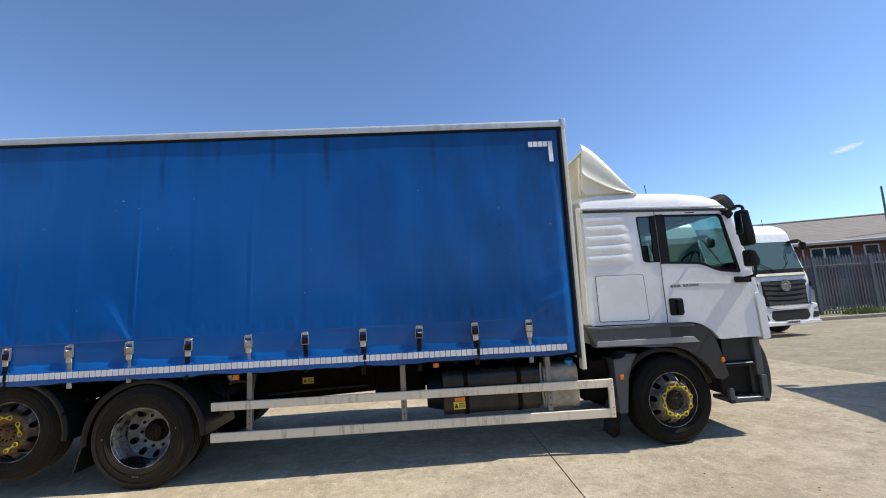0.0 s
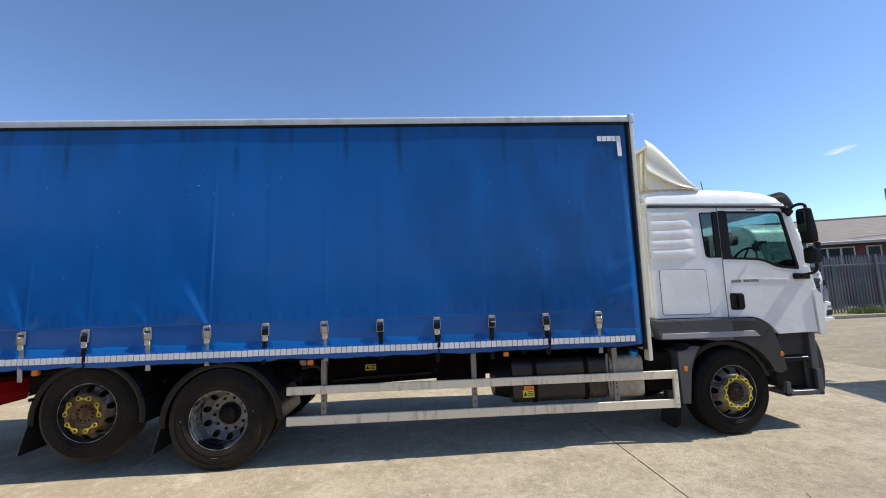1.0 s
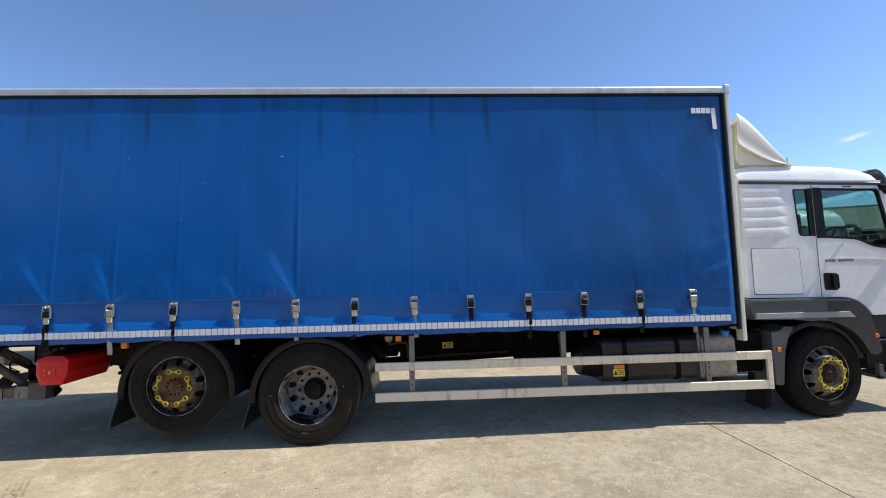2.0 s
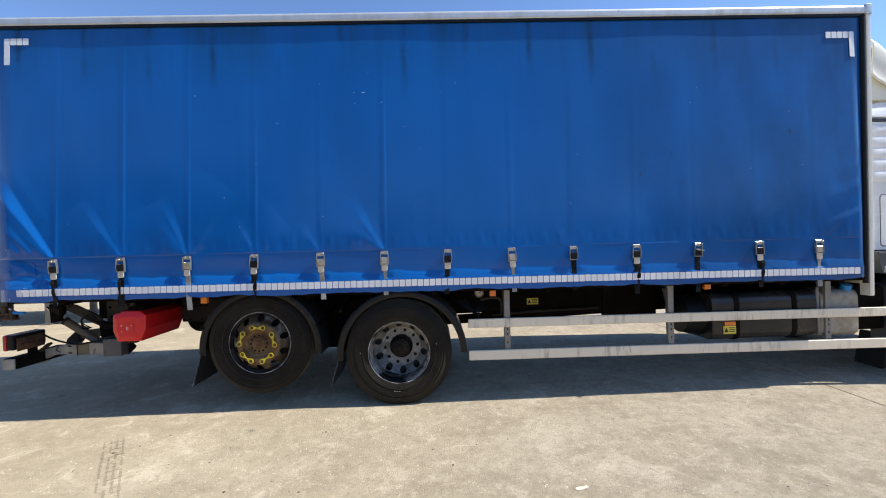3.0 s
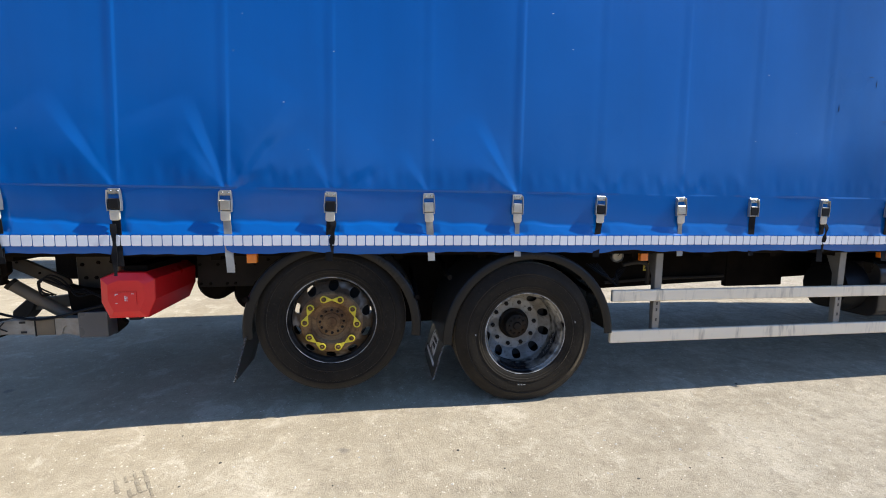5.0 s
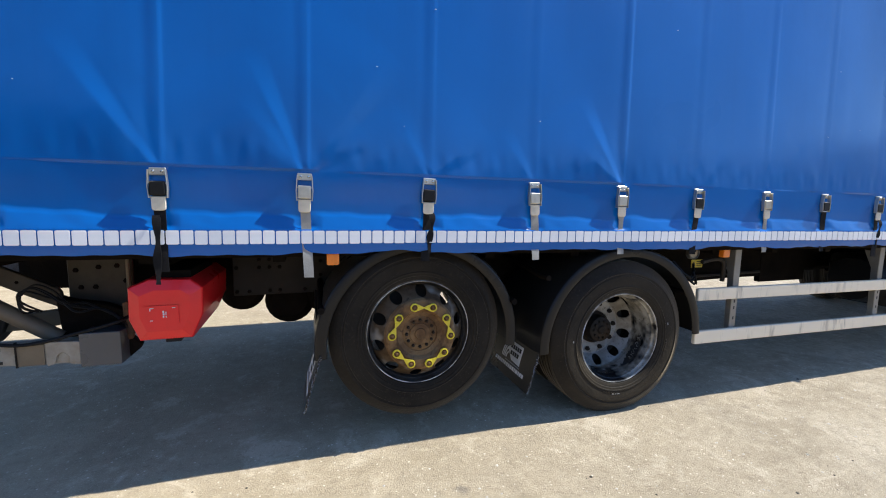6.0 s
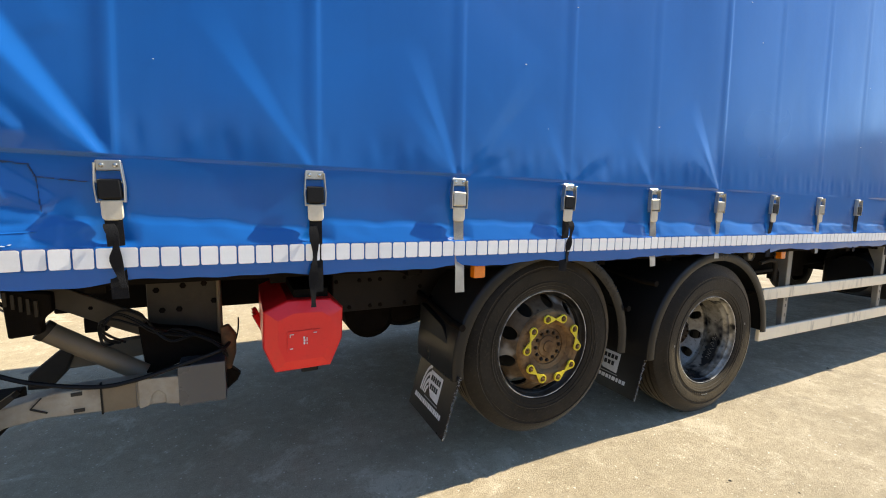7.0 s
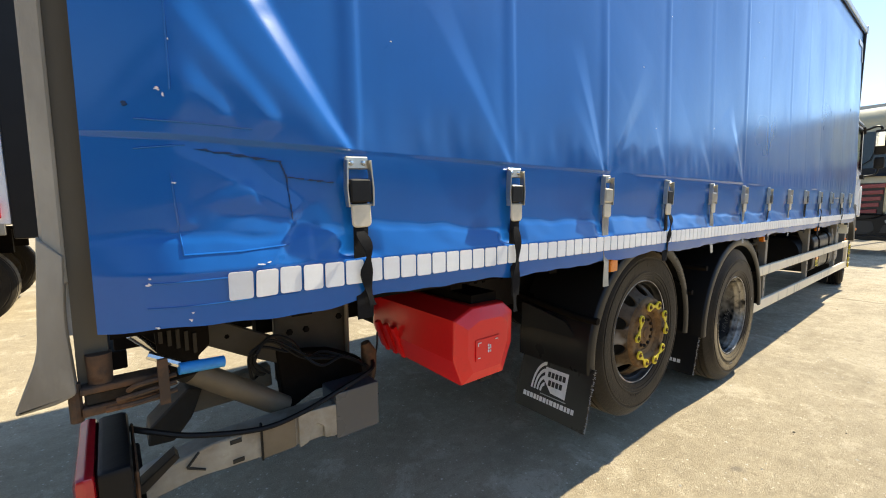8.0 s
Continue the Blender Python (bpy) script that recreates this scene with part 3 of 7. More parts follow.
def bulge(X, Z):
    """How far the curtain stands out from the plane of the body side."""
    u = np.clip((3.775 - Z) / (3.775 - CREASE), 0, 1)
    main = 0.082 * u ** 0.85 + 0.006 * wave(X, 1.7, 3) * u * (1 - u) * 4 + 0.003 * wave(X + 0.3 * Z, 4.0, 5) * u
    near = np.full_like(X, 9.0)
    for i, bx in enumerate(BUCKLES):
        d = X - bx
        near = np.minimum(near, np.abs(d))
        lean = bx + 0.010 * (Z - CREASE)
        half = 0.021
        band = 0.5 * (np.tanh((X - lean + half) / 0.020) - np.tanh((X - lean - half) / 0.006))
        main = main + LINES[i] * band * np.clip(0.15 + u * 1.4, 0, 1) * np.clip(0.45 + 0.55 * np.sin(1.1 * Z + 1.7 * i) ** 2, 0, 1)
        main = main - 0.0007 * np.exp(-((X - lean + 0.045) / 0.03) ** 2) * np.clip(u * 2, 0, 1)
        for deg, length, amp, wide in FANS.get(i, ()):
            a = radians(deg)
            main = main + ridge(X, Z, bx - 0.02 * np.sign(deg), CREASE - 0.01, bx - math.sin(a) * length, CREASE + math.cos(a) * length, amp, 0.013, wide * 1.15)
    # slack puckers just over the weld line
    main = main + 0.0016 * wave(X, 31.0, 8) * np.exp(-((Z - CREASE - 0.07) / 0.06) ** 2)
    # pulled corner beside the front post
    for x0, z0, x1, z1, amp, w in ((1.63, 2.10, 1.22, 1.90, 0.011, 0.06), (1.63, 2.46, 1.36, 2.40, 0.0060, 0.05), (1.62, 2.66, 1.34, 2.62, 0.0050, 0.05), (1.64, 1.62, 1.46, 2.4, 0.006, 0.05),
                                   (1.62, 2.28, 1.34, 2.20, 0.006, 0.05), (1.63, 1.82, 1.22, 1.60, 0.011, 0.055),
                                   (-6.51, 1.575, -6.80, 1.87, 0.017, 0.036), (-6.61, 1.575, -6.75, 1.68, 0.012, 0.030), (-6.42, 1.9, -6.80, 2.55, 0.006, 0.08)):
        main = main + ridge(X, Z, x0, z0, x1, z1, amp * 0.75, w * 0.4, w * 1.0)
    # skirt under the weld line: tucked in, then thrown out again over the reflective band
    run = np.full_like(X, 0.3)
    for i in range(len(BUCKLES) - 1):
        span = BUCKLES[i + 1] - BUCKLES[i]
        inside = (X >= BUCKLES[i]) & (X < BUCKLES[i + 1])
        run = np.where(inside, (X - BUCKLES[i]) / span, run)
    top = 1.338 - 0.036 * run + 0.010 * wave(X, 5.2, 11) + 0.007 * wave(X, 17.0, 12)
    lip = np.clip((near - 0.03) / 0.05, 0, 1)
    out = 0.104 + 0.003 * wave(X, 6.0, 14)
    tuck = 0.0775 + 0.0065 * np.clip((X + 4.2) / 2.6, 0, 1) + 0.002 * wave(X, 3.0, 15)
    k = np.clip((CREASE - Z) / 0.18, 0, 1)
    k = k * k * (3 - 2 * k)
    e = np.clip((top - Z) / np.maximum(top - 1.236, 0.03), 0, 1)
    e = np.where(e < 0.3, e * e / 0.3, e) / 1.0
    e = e * (0.4 + 0.6 * lip) + np.clip((1.25 - Z) / 0.02, 0, 1) * 0.6 * (1 - lip)
    e = np.clip(e, 0, 1)
    skirt = 0.082 + (tuck - 0.082) * k + (out - tuck) * e
    skirt = skirt + 0.0018 * wave(X + Z, 21.0, 19) * e * np.clip((Z - 1.24) / 0.02, 0, 1)
    skirt = skirt - 0.010 * np.clip((1.16 - Z) / 0.05, 0, 1) ** 2 * (0.5 + 0.5 * wave(X, 4.0, 20))
    # crumpled repairs at the rear corner
    for x0, z0, x1, z1, amp, w in ((-6.46, 1.360, -6.78, 1.520, 0.030, 0.042), (-6.43, 1.312, -6.70, 1.318, 0.020, 0.026), (-6.50, 1.262, -6.66, 1.255, 0.006, 0.014), (-6.37, 1.29, -6.43, 1.38, 0.006, 0.022), (-6.552, 1.378, -6.580, 1.440, 0.010, 0.010), (-6.70, 1.335, -6.735, 1.455, 0.010, 0.014)):
        skirt = skirt + ridge(X, Z, x0, z0, x1, z1, amp * 0.5, w * 0.5, w * 1.2)
    d = np.where(Z >= CREASE, main, skirt)
    # both ends lie close to the posts
    ends = np.clip((X - REAR) / 0.22, 0, 1) * np.clip((FRONT - 0.09 - X) / 0.12, 0, 1)
    return d * (0.12 + 0.88 * np.sin(ends * math.pi / 2))


def bulge_at(x, z):
    return float(bulge(np.array([[x]]), np.array([[z]]))[0, 0])


def curtain_mesh():
    x0, x1 = REAR + 0.031, FRONT - 0.075
    xs = np.linspace(x0, x1, 1080)
    zs = np.concatenate([np.linspace(3.775, 2.2, 70), np.linspace(2.18, CREASE + 0.012, 46), [CREASE + 0.004, CREASE, CREASE - 0.005], np.linspace(CREASE - 0.012, 1.115, 74)])
    X, Z = np.meshgrid(xs, zs)
    hem = 0.010 * wave(X, 5.0, 31) + 0.005 * wave(X, 16.0, 32)
    Zw = Z + hem * np.clip((1.16 - Z) / 0.045, 0, 1)
    Y = PLANE - bulge(X, Z)
    n, m = X.shape
    co = np.stack([X, Y, Zw], -1).reshape(-1, 3)
    # a second skin behind the first closes the hem
    idx = np.arange(n * m).reshape(n, m)
    quads = np.stack([idx[:-1, :-1], idx[1:, :-1], idx[1:, 1:], idx[:-1, 1:]], -1).reshape(-1, 4)
    me = bpy.data.meshes.new("curtain")
    me.from_pydata(co.tolist(), [], quads.tolist())
    me.polygons.foreach_set("use_smooth", [True] * len(me.polygons))
    me.materials.append(PVC)
    return me


curtain = new("curtain", curtain_mesh())
hang(curtain, lorry)
tagged(curtain, "glossy blue tarpaulin curtain, creased above its buckles")
tip(curtain)

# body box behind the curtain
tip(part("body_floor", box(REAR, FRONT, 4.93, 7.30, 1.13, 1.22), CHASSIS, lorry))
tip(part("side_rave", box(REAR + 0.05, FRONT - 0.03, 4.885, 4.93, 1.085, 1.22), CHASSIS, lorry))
tip(part("far_side", box(REAR, FRONT, 7.30, 7.36, 1.1, 3.80), PVC, lorry))
tip(part("roof", prism(rounded([(4.90, 3.80), (4.90, 3.845), (7.32, 3.845), (7.32, 3.80)], 0.0), REAR, FRONT, plane="yz"), WHITE, lorry))
tip(part("front_bulkhead", box(FRONT - 0.06, FRONT, 4.92, 7.32, 1.05, 3.80), CREAM, lorry))
tip(part("rear_door", box(REAR - 0.03, REAR + 0.01, 4.92, 7.30, 1.1, 3.78), WHITE, lorry))
rail = tip(part("roof_rail", prism(rounded([(4.840, 3.785), (4.840, 3.835), (4.856, 3.858), (4.93, 3.862), (4.93, 3.775), (4.846, 3.772)], [0.006, 0.01, 0.012, 0, 0, 0.004], 3), REAR - 0.02, FRONT + 0.01, plane="yz"), RAILTOP, lorry, "pale aluminium roof rail"))
tip(part("corner_cap", box(FRONT - 0.045, FRONT + 0.022, 4.830, 4.95, 3.755, 3.868, 0.014), RAILTOP, lorry))
tip(part("rail_seal", box(REAR, FRONT, 4.850, 4.90, 3.745, 3.773), BLACK, lorry, "black rubber seal under the roof rail"))
# front corner post: dark curtain pole and pale post
tip(part("curtain_pole", tube([(FRONT - 0.062, 4.862, 1.06), (FRONT - 0.062, 4.862, 3.76)], 0.024, 12), BLACK, lorry))
tip(part("front_post", box(FRONT - 0.036, FRONT + 0.012, 4.842, 4.95, 0.93, 3.78, 0.008), CREAM, lorry, "cream front corner post"))
# rear corner post and its flared foot
tip(part("rear_post", box(REAR - 0.046, REAR - 0.010, 4.868, 4.95, 1.22, 3.78, 0.005, 1), POST, lorry, "grimy grey rear corner post"))
tip(part("post_channel", box(REAR - 0.010, REAR + 0.045, 4.885, 4.95, 0.985, 3.78), POSTCHAN, lorry, "grimy brown post channel"))
foot = bmesh.new()
prism(rounded([(REAR - 0.050, 1.32), (REAR - 0.012, 1.28), (REAR - 0.018, 1.14), (REAR - 0.010, 0.985), (REAR - 0.04, 0.972), (REAR - 0.108, 0.965), (REAR - 0.066, 1.08)], [0, 0, 0.03, 0.01, 0.02, 0.01, 0.03], 3), 4.856, 4.90, bev=0.008, bm=foot)
tip(part("post_foot", foot, POST, lorry, "flared grey post foot"))

# reflective squares along the hem, and the corner mark
tile = prism(rounded([(-0.0262, -0.0325), (0.0262, -0.0325), (0.0262, 0.0325), (-0.0262, 0.0325)], 0.006, 2), -0.0012, 0.0012).copy()
tile_ob = part("reflector", tile, TAPE, curtain)
tile_me = tile_ob.data


def stick(me, x, z, name, parent, sx=1.0, sz=1.0, lift=0.004, first=None):
    """Puts a small flat piece on the curtain, turned to its slope."""
    e = 0.012
    d = bulge_at(x, z)
    tilt_x = math.atan2(bulge_at(x, z + e) - bulge_at(x, z - e), 2 * e)
    turn_z = math.atan2(bulge_at(x + e, z) - bulge_at(x - e, z), 2 * e)
    o = first or new(name, me)
    o.matrix_basis = TIP @ Matrix.Translation((x, PLANE - d - lift, z)) @ Matrix.Rotation(-turn_z, 4, "Z") @ Matrix.Rotation(tilt_x, 4, "X") @ Matrix.Diagonal((sx, 1, sz, 1))
    if first is None:
        hang(o, parent)
    return o


n_tiles = 140
rt = random.Random(4)
for i in range(n_tiles):
    x = -6.610 + i * 0.0584
    stick(tile_me, x, 1.198 + rt.uniform(-0.0012, 0.0012), "reflector", curtain, first=tile_ob if i == 0 else None)
for i in range(5):
    stick(tile_me, 1.355 + i * 0.059 - 0.02, 3.562, "reflector", curtain, lift=0.006)
for i in range(3):
    stick(tile_me, 1.571, 3.50 - i * 0.064, "reflector", curtain, lift=0.006)
for i in range(4):
    stick(tile_me, -6.74 + i * 0.059, 3.62, "reflector", curtain, lift=0.006)
for i in range(3):
    stick(tile_me, -6.74, 3.555 - i * 0.064, "reflector", curtain, lift=0.006)


# ---- buckles ----
def buckle(i, x):
    """An over-centre buckle: riveted top plate, two side bars, lever, closing plate, and a webbing strap."""
    y = PLANE - bulge_at(x, CREASE) - 0.004
    zt = 1.512
    b = bmesh.new()
    box(-0.034, 0.034, -0.010, 0.0, zt - 0.034, zt, 0.003, 1, b)
    for s in (-1, 1):
        prism(rounded([(s * 0.034 - 0.0022, zt - 0.01), (s * 0.034 + 0.0022, zt - 0.01), (s * 0.039 + 0.0022, zt - 0.085), (s * 0.036 + 0.0022, zt - 0.135), (s * 0.036 - 0.0022, zt - 0.135), (s * 0.039 - 0.0022, zt - 0.085)], 0), -0.026, -0.002, 0.0015, b, seg=1)
    tube([(-0.034, -0.016, zt - 0.070), (0.034, -0.016, zt - 0.070)], 0.0035, 8, b)
    tube([(-0.034, -0.014, zt - 0.131), (0.034, -0.014, zt - 0.131)], 0.0035, 8, b)
    m = TIP @ Matrix.Translation((x, y, zt)) @ Matrix.Rotation(radians((i * 37 % 7 - 3) * 0.8), 4, "Y") @ Matrix.Translation((0, 0, -zt))
    f = part("buckle", b, BUCKLE, lorry)
    f.data.transform(m)
    kids = []
    for s in (-1, 1):
        kids.append(part("rivet", revolve([(0, -0.016), (0.005, -0.0155), (0.008, -0.010)], 10, (s * 0.018, 0, zt - 0.017)), CHROME, f))
    grey = i in (2, 4, 5, 7, 12)
    kids.append(part("lever", prism(rounded([(-0.031, zt - 0.060), (0.031, zt - 0.060), (0.033, zt - 0.124), (-0.033, zt - 0.124)], 0.006, 2), -0.027, -0.006, 0.005, seg=1), BUCKLE if grey else BLACK, f))
    if i not in (8, 10):
        kids.append(part("closing_plate", prism(rounded([(-0.029, zt - 0.128), (0.029, zt - 0.128), (0.029, zt - 0.192), (-0.029, zt - 0.192)], [0.002, 0.002, 0.016, 0.016], 4), -0.021, -0.012, 0.003, seg=1), PLATE, f))
    elif i == 10:
        kids.append(part("closing_plate", prism(rounded([(-0.015, -0.075), (0.029, -0.075), (0.029, -0.005), (-0.015, -0.005)], 0.01, 3), zt - 0.075, zt - 0.070, plane="xy"), PLATE, f))
    # strap: down over the skirt and round the hem
    low = {0: 1.062, 1: 1.04, 2: 0.995, 3: 1.065, 4: 1.06, 5: 1.085, 6: 1.075, 7: 1.08, 8: 1.08, 9: 1.03, 10: 1.03, 11: 1.06, 12: 1.05}[i]
    rs = random.Random(60 + i)
    st = bmesh.new()
    rows = []
    lean = rs.uniform(-0.012, 0.012) + (0.012 if grey else 0)
    for k in range(15):
        z = zt - 0.12 - (zt - 0.12 - low) * k / 14
        d = 0.010 + 0.002 * math.sin(k * 0.7 + i) + (0.006 if z < 1.12 else 0)
        off = lean * k / 14
        half = 0.0235 * (1 - (0.35 if grey and i in (5, 7, 12) and 3 < k < 9 else 0))
        tw = 0.0025 * math.sin(k * 0.4 + 2 * i)
        rows.append([(-half + off, -d - tw, z), (half + off, -d + tw, z), (half + off, -d + tw + 0.0025, z), (-half + off, -d - tw + 0.0025, z)])
    ring = [[st.verts.new(p) for p in r] for r in rows]
    for a, c in zip(ring, ring[1:]):
        for k in range(4):
            st.faces.new((a[k - 1], a[k], c[k], c[k - 1]))
    st.faces.new(ring[0])
    st.faces.new(ring[-1][::-1])
    kids.append(part("strap", st, GREYSTRAP if grey else STRAP, f, angle=60))
    if i in (0, 1, 3, 9, 11):
        tl = bmesh.new()
        pts = curve_pts([(0.02, -0.018, 1.33), (0.024, -0.03, 1.27), (0.016, -0.024, 1.20), (0.02, -0.02, 1.11)], 5)
        if i == 0:
            pts = curve_pts([(-0.012, -0.03, 1.31), (0.004, -0.042, 1.25), (-0.002, -0.03, 1.19), (0.012, -0.03, 1.10)], 5)
        if i == 1:
            pts = curve_pts([(-0.012, -0.028, 1.30), (-0.008, -0.035, 1.20), (-0.016, -0.03, 1.10), (-0.018, -0.03, 0.985)], 5)
        prev = None
        for q, p in enumerate(pts):
            w = 0.013 + 0.005 * math.sin(q * 0.8)
            cur = [tl.verts.new((p.x - w, p.y, p.z)), tl.verts.new((p.x + w, p.y + 0.004 * math.cos(q), p.z)), tl.verts.new((p.x + w, p.y + 0.003 + 0.004 * math.cos(q), p.z)), tl.verts.new((p.x - w, p.y + 0.003, p.z))]
            if prev:
                for k in range(4):
                    tl.faces.new((prev[k - 1], prev[k], cur[k], cur[k - 1]))
            prev = cur
        kids.append(part("strap_tail", tl, STRAP, f, angle=60))
    for o in kids:
        o.data.transform(m)
    return f


for i, x in enumerate(BUCKLES):
    buckle(i, x)


# ---- wheels ----
def tyre_profile(R=0.515, w=0.295):
    p = [(0.298, 0.050), (0.304, 0.034), (0.312, 0.016), (0.325, 0.010), (0.333, 0.010), (0.336, 0.006), (0.350, 0.004), (0.353, 0.001), (0.358, 0.001), (0.361, 0.004), (0.40, 0.0), (0.428, 0.001), (0.430, 0.005), (0.440, 0.005), (0.443, 0.002), (0.449, 0.003), (0.465, 0.012), (0.485, 0.027), (R - 0.014, 0.037), (R - 0.004, 0.046)]
    for k in range(4):
        y = 0.046 + (w - 0.092) * (k + 1) / 5
        p += [(R, y - 0.007), (R - 0.013, y - 0.005), (R - 0.013, y + 0.005), (R, y + 0.007)]
    half = p[:20]
    return p + [(r, w - y) for r, y in half[::-1]]


def cone_disc(R, inner, hole_r, hole_at, n, y_out, y_in, thick, c, turn=0.0):
    """A conical wheel disc with a ring of hand holes, y_out at its rim and y_in at its middle."""
    ring = lambda r, k, cx=0, cz=0: [(cx + r * math.cos(2 * math.pi * j / k), cz + r * math.sin(2 * math.pi * j / k)) for j in range(k)]
    holes = [ring(inner, 40)] + [ring(hole_r, 18, hole_at * math.cos(2 * math.pi * j / n + turn), hole_at * math.sin(2 * math.pi * j / n + turn)) for j in range(n)]
    b = sheet(ring(R, 60), holes, 0.0, thick)
    for v in b.verts:
        r = math.hypot(v.co.x, v.co.z)
        s = min(1.0, max(0.0, (R - r) / (R - inner)))
        v.co = Vector((c[0] + v.co.x, c[1] + v.co.y + y_out + (y_in - y_out) * s, c[2] + v.co.z))
    return b


def dogbone(c, r, a0, a1, y):
    """A yellow wheel-nut link: two rings joined by two meeting points."""
    b = bmesh.new()
    p = [Vector((c[0] + r * math.cos(a), 0, c[2] + r * math.sin(a))) for a in (a0, a1)]
    for q in p:
        revolve([(0.017, y - 0.004), (0.024, y - 0.003), (0.025, y + 0.006), (0.017, y + 0.006)], 16, (q.x, 0, q.z), b, True)
    d = (p[1] - p[0])
    u = d.normalized()
    v = Vector((-u.z, 0, u.x))
    for q, s in ((p[0], 1), (p[1], -1)):
        a, e, tipp = q + s * u * 0.017 + v * 0.019, q + s * u * 0.017 - v * 0.019, (p[0] + p[1]) / 2
        prism([(a.x, a.z), (e.x, e.z), (tipp.x - v.x * 0.003, tipp.z - v.z * 0.003), (tipp.x + v.x * 0.003, tipp.z + v.z * 0.003)], y - 0.003, y + 0.003, bm=b)
    return b


def nut(c, r, a, y, size=0.015, high=0.022):
    b = bmesh.new()
    x, z = c[0] + r * math.cos(a), c[2] + r * math.sin(a)
    revolve([(0, -high), (size * 0.7, -high), (size, -high * 0.85), (size, 0)], 6, (x, y, z), b)
    revolve([(0, -high - 0.012), (size * 0.5, -high - 0.010), (size * 0.5, -high)], 8, (x, y, z), b)
    return b


def arc_bars(c, y, r, groups, high, proud=0.0016):
    """Raised marks that cannot be read, standing round a tyre's side wall; groups of (start degrees, how many)."""
    b = bmesh.new()
    ra = random.Random(7)
    for a0, n in groups:
        for k in range(n):
            a = radians(a0 + k * 3.4)
            d, u = Vector((math.cos(a), 0, math.sin(a))), Vector((-math.sin(a), 0, math.cos(a)))
            at = Vector(c) + d * r + Vector((0, y, 0))
            w = ra.uniform(0.006, 0.010)
            pts = [at + u * (s * w) + d * (q * high / 2) for s, q in ((-1, -1), (1, -1), (1, 1), (-1, 1))]
            prism([(p.x, p.z) for p in pts], at.y - proud, at.y + 0.006, bm=b)
    return b


def wheel(cx, cz, y, style, turn=0.0, R=0.515, yaw=0.0, floor=-9.0):
    """One wheel, its outer rim edge at y. style: dish (the deep outer wheel of a pair), steer or tag."""
    c = (cx, y, cz)
    kids = []
    if style == "dish":
        prof = [(0.290, 0.050), (0.300, 0.030), (0.305, 0.012), (0.306, 0.002), (0.302, -0.002), (0.297, 0.003), (0.295, 0.016), (0.289, 0.027), (0.284, 0.030), (0.282, 0.050), (0.273, 0.062), (0.270, 0.075), (0.269, 0.170), (0.276, 0.186), (0.280, 0.192), (0.280, 0.212), (0.272, 0.222)]
        w = part("wheel", revolve(prof, 72, c), RIM, lorry, "silver deep-dished steel wheel, smeared with black")
        kids.append(part("disc", cone_disc(0.274, 0.204, 0.0345, 0.2425, 10, 0.214, 0.286, 0.012, c, turn + math.pi / 10), DISHDISC, w))
        kids.append(part("nave", revolve([(0.206, 0.284), (0.203, 0.290), (0.198, 0.293), (0.120, 0.293), (0.118, 0.31)], 56, c), NAVE, w))
        kids.append(part("hub", revolve([(0, 0.186), (0.026, 0.186), (0.030, 0.192), (0.034, 0.196), (0.074, 0.198), (0.088, 0.204), (0.096, 0.225), (0.100, 0.26), (0.118, 0.270), (0.120, 0.30)], 36, c), HUBDARK, w, "dark greasy hub"))
        for k in range(10):
            kids.append(part("hub_bolt", revolve([(0, 0.186), (0.007, 0.187), (0.009, 0.192), (0.009, 0.202)], 6, (cx + 0.062 * math.cos(k * math.pi / 5), y, cz + 0.062 * math.sin(k * math.pi / 5))), HUBDARK, w))
            kids.append(part("nut", nut(c, 0.1695, 2 * math.pi * k / 10 + turn, y + 0.294, 0.017, 0.018), HUBDARK, w))
        kids.append(part("brake_drum", revolve([(0, 0.31), (0.268, 0.30), (0.268, 0.33)], 32, c), INK, w))
        # tar smeared over the barrel, and a name scratched into it
        rt = random.Random(19)
        tar, scratch = bmesh.new(), bmesh.new()
        barrel = lambda deg, depth, r: Vector((cx + r * math.cos(radians(deg)), y + depth, cz + r * math.sin(radians(deg))))
        prev = None
        for k in range(27):
            deg = -68 + 64 * k / 26
            swell = max(0.0, math.sin(math.pi * k / 26)) ** 0.6
            lo, hi = 0.082 + 0.030 * (1 - swell) + rt.uniform(-0.008, 0.008), 0.092 + 0.066 * swell + rt.uniform(-0.016, 0.010)
            cur = [tar.verts.new(barrel(deg, lo, 0.2678)), tar.verts.new(barrel(deg, max(lo + 0.004, hi), 0.2678))]
            if prev:
                tar.faces.new((prev[0], cur[0], cur[1], prev[1]))
            prev = cur
        kids.append(part("tar_smear", tar, INK, w, "black tar smeared over the rim"))
        for k in range(9):
            deg, depth = -46 + 4.2 * k, rt.uniform(0.098, 0.112)
            line = [barrel(deg + rt.uniform(-1.5, 3.0), depth + 0.009 * q, 0.2672) for q in range(4)]
            tube(line, 0.0016, 5, scratch)
        kids.append(part("scratch", scratch, GREYSTRAP, w, "pale scratched strokes", kind="stuff"))
    else:
        tag = style == "tag"
        disc = RUSTHUB if tag else STEERDISC
        prof = [(0.290, 0.050), (0.300, 0.030), (0.305, 0.012), (0.306, 0.002), (0.302, -0.002), (0.297, 0.003), (0.295, 0.016), (0.289, 0.027), (0.284, 0.030), (0.282, 0.046), (0.276, 0.056), (0.274, 0.085), (0.270, 0.10)]
        w = part("wheel", revolve(prof, 72, c), OLDRIM, lorry, "rusty steel wheel with yellow nut pointers" if tag else "worn steel wheel with yellow nut pointers")
        kids.append(part("disc", cone_disc(0.276, 0.208, 0.034, 0.2455, 10, 0.050, -0.032, 0.012, c, turn + math.pi / 10), DISCEDGE if tag else disc, w))
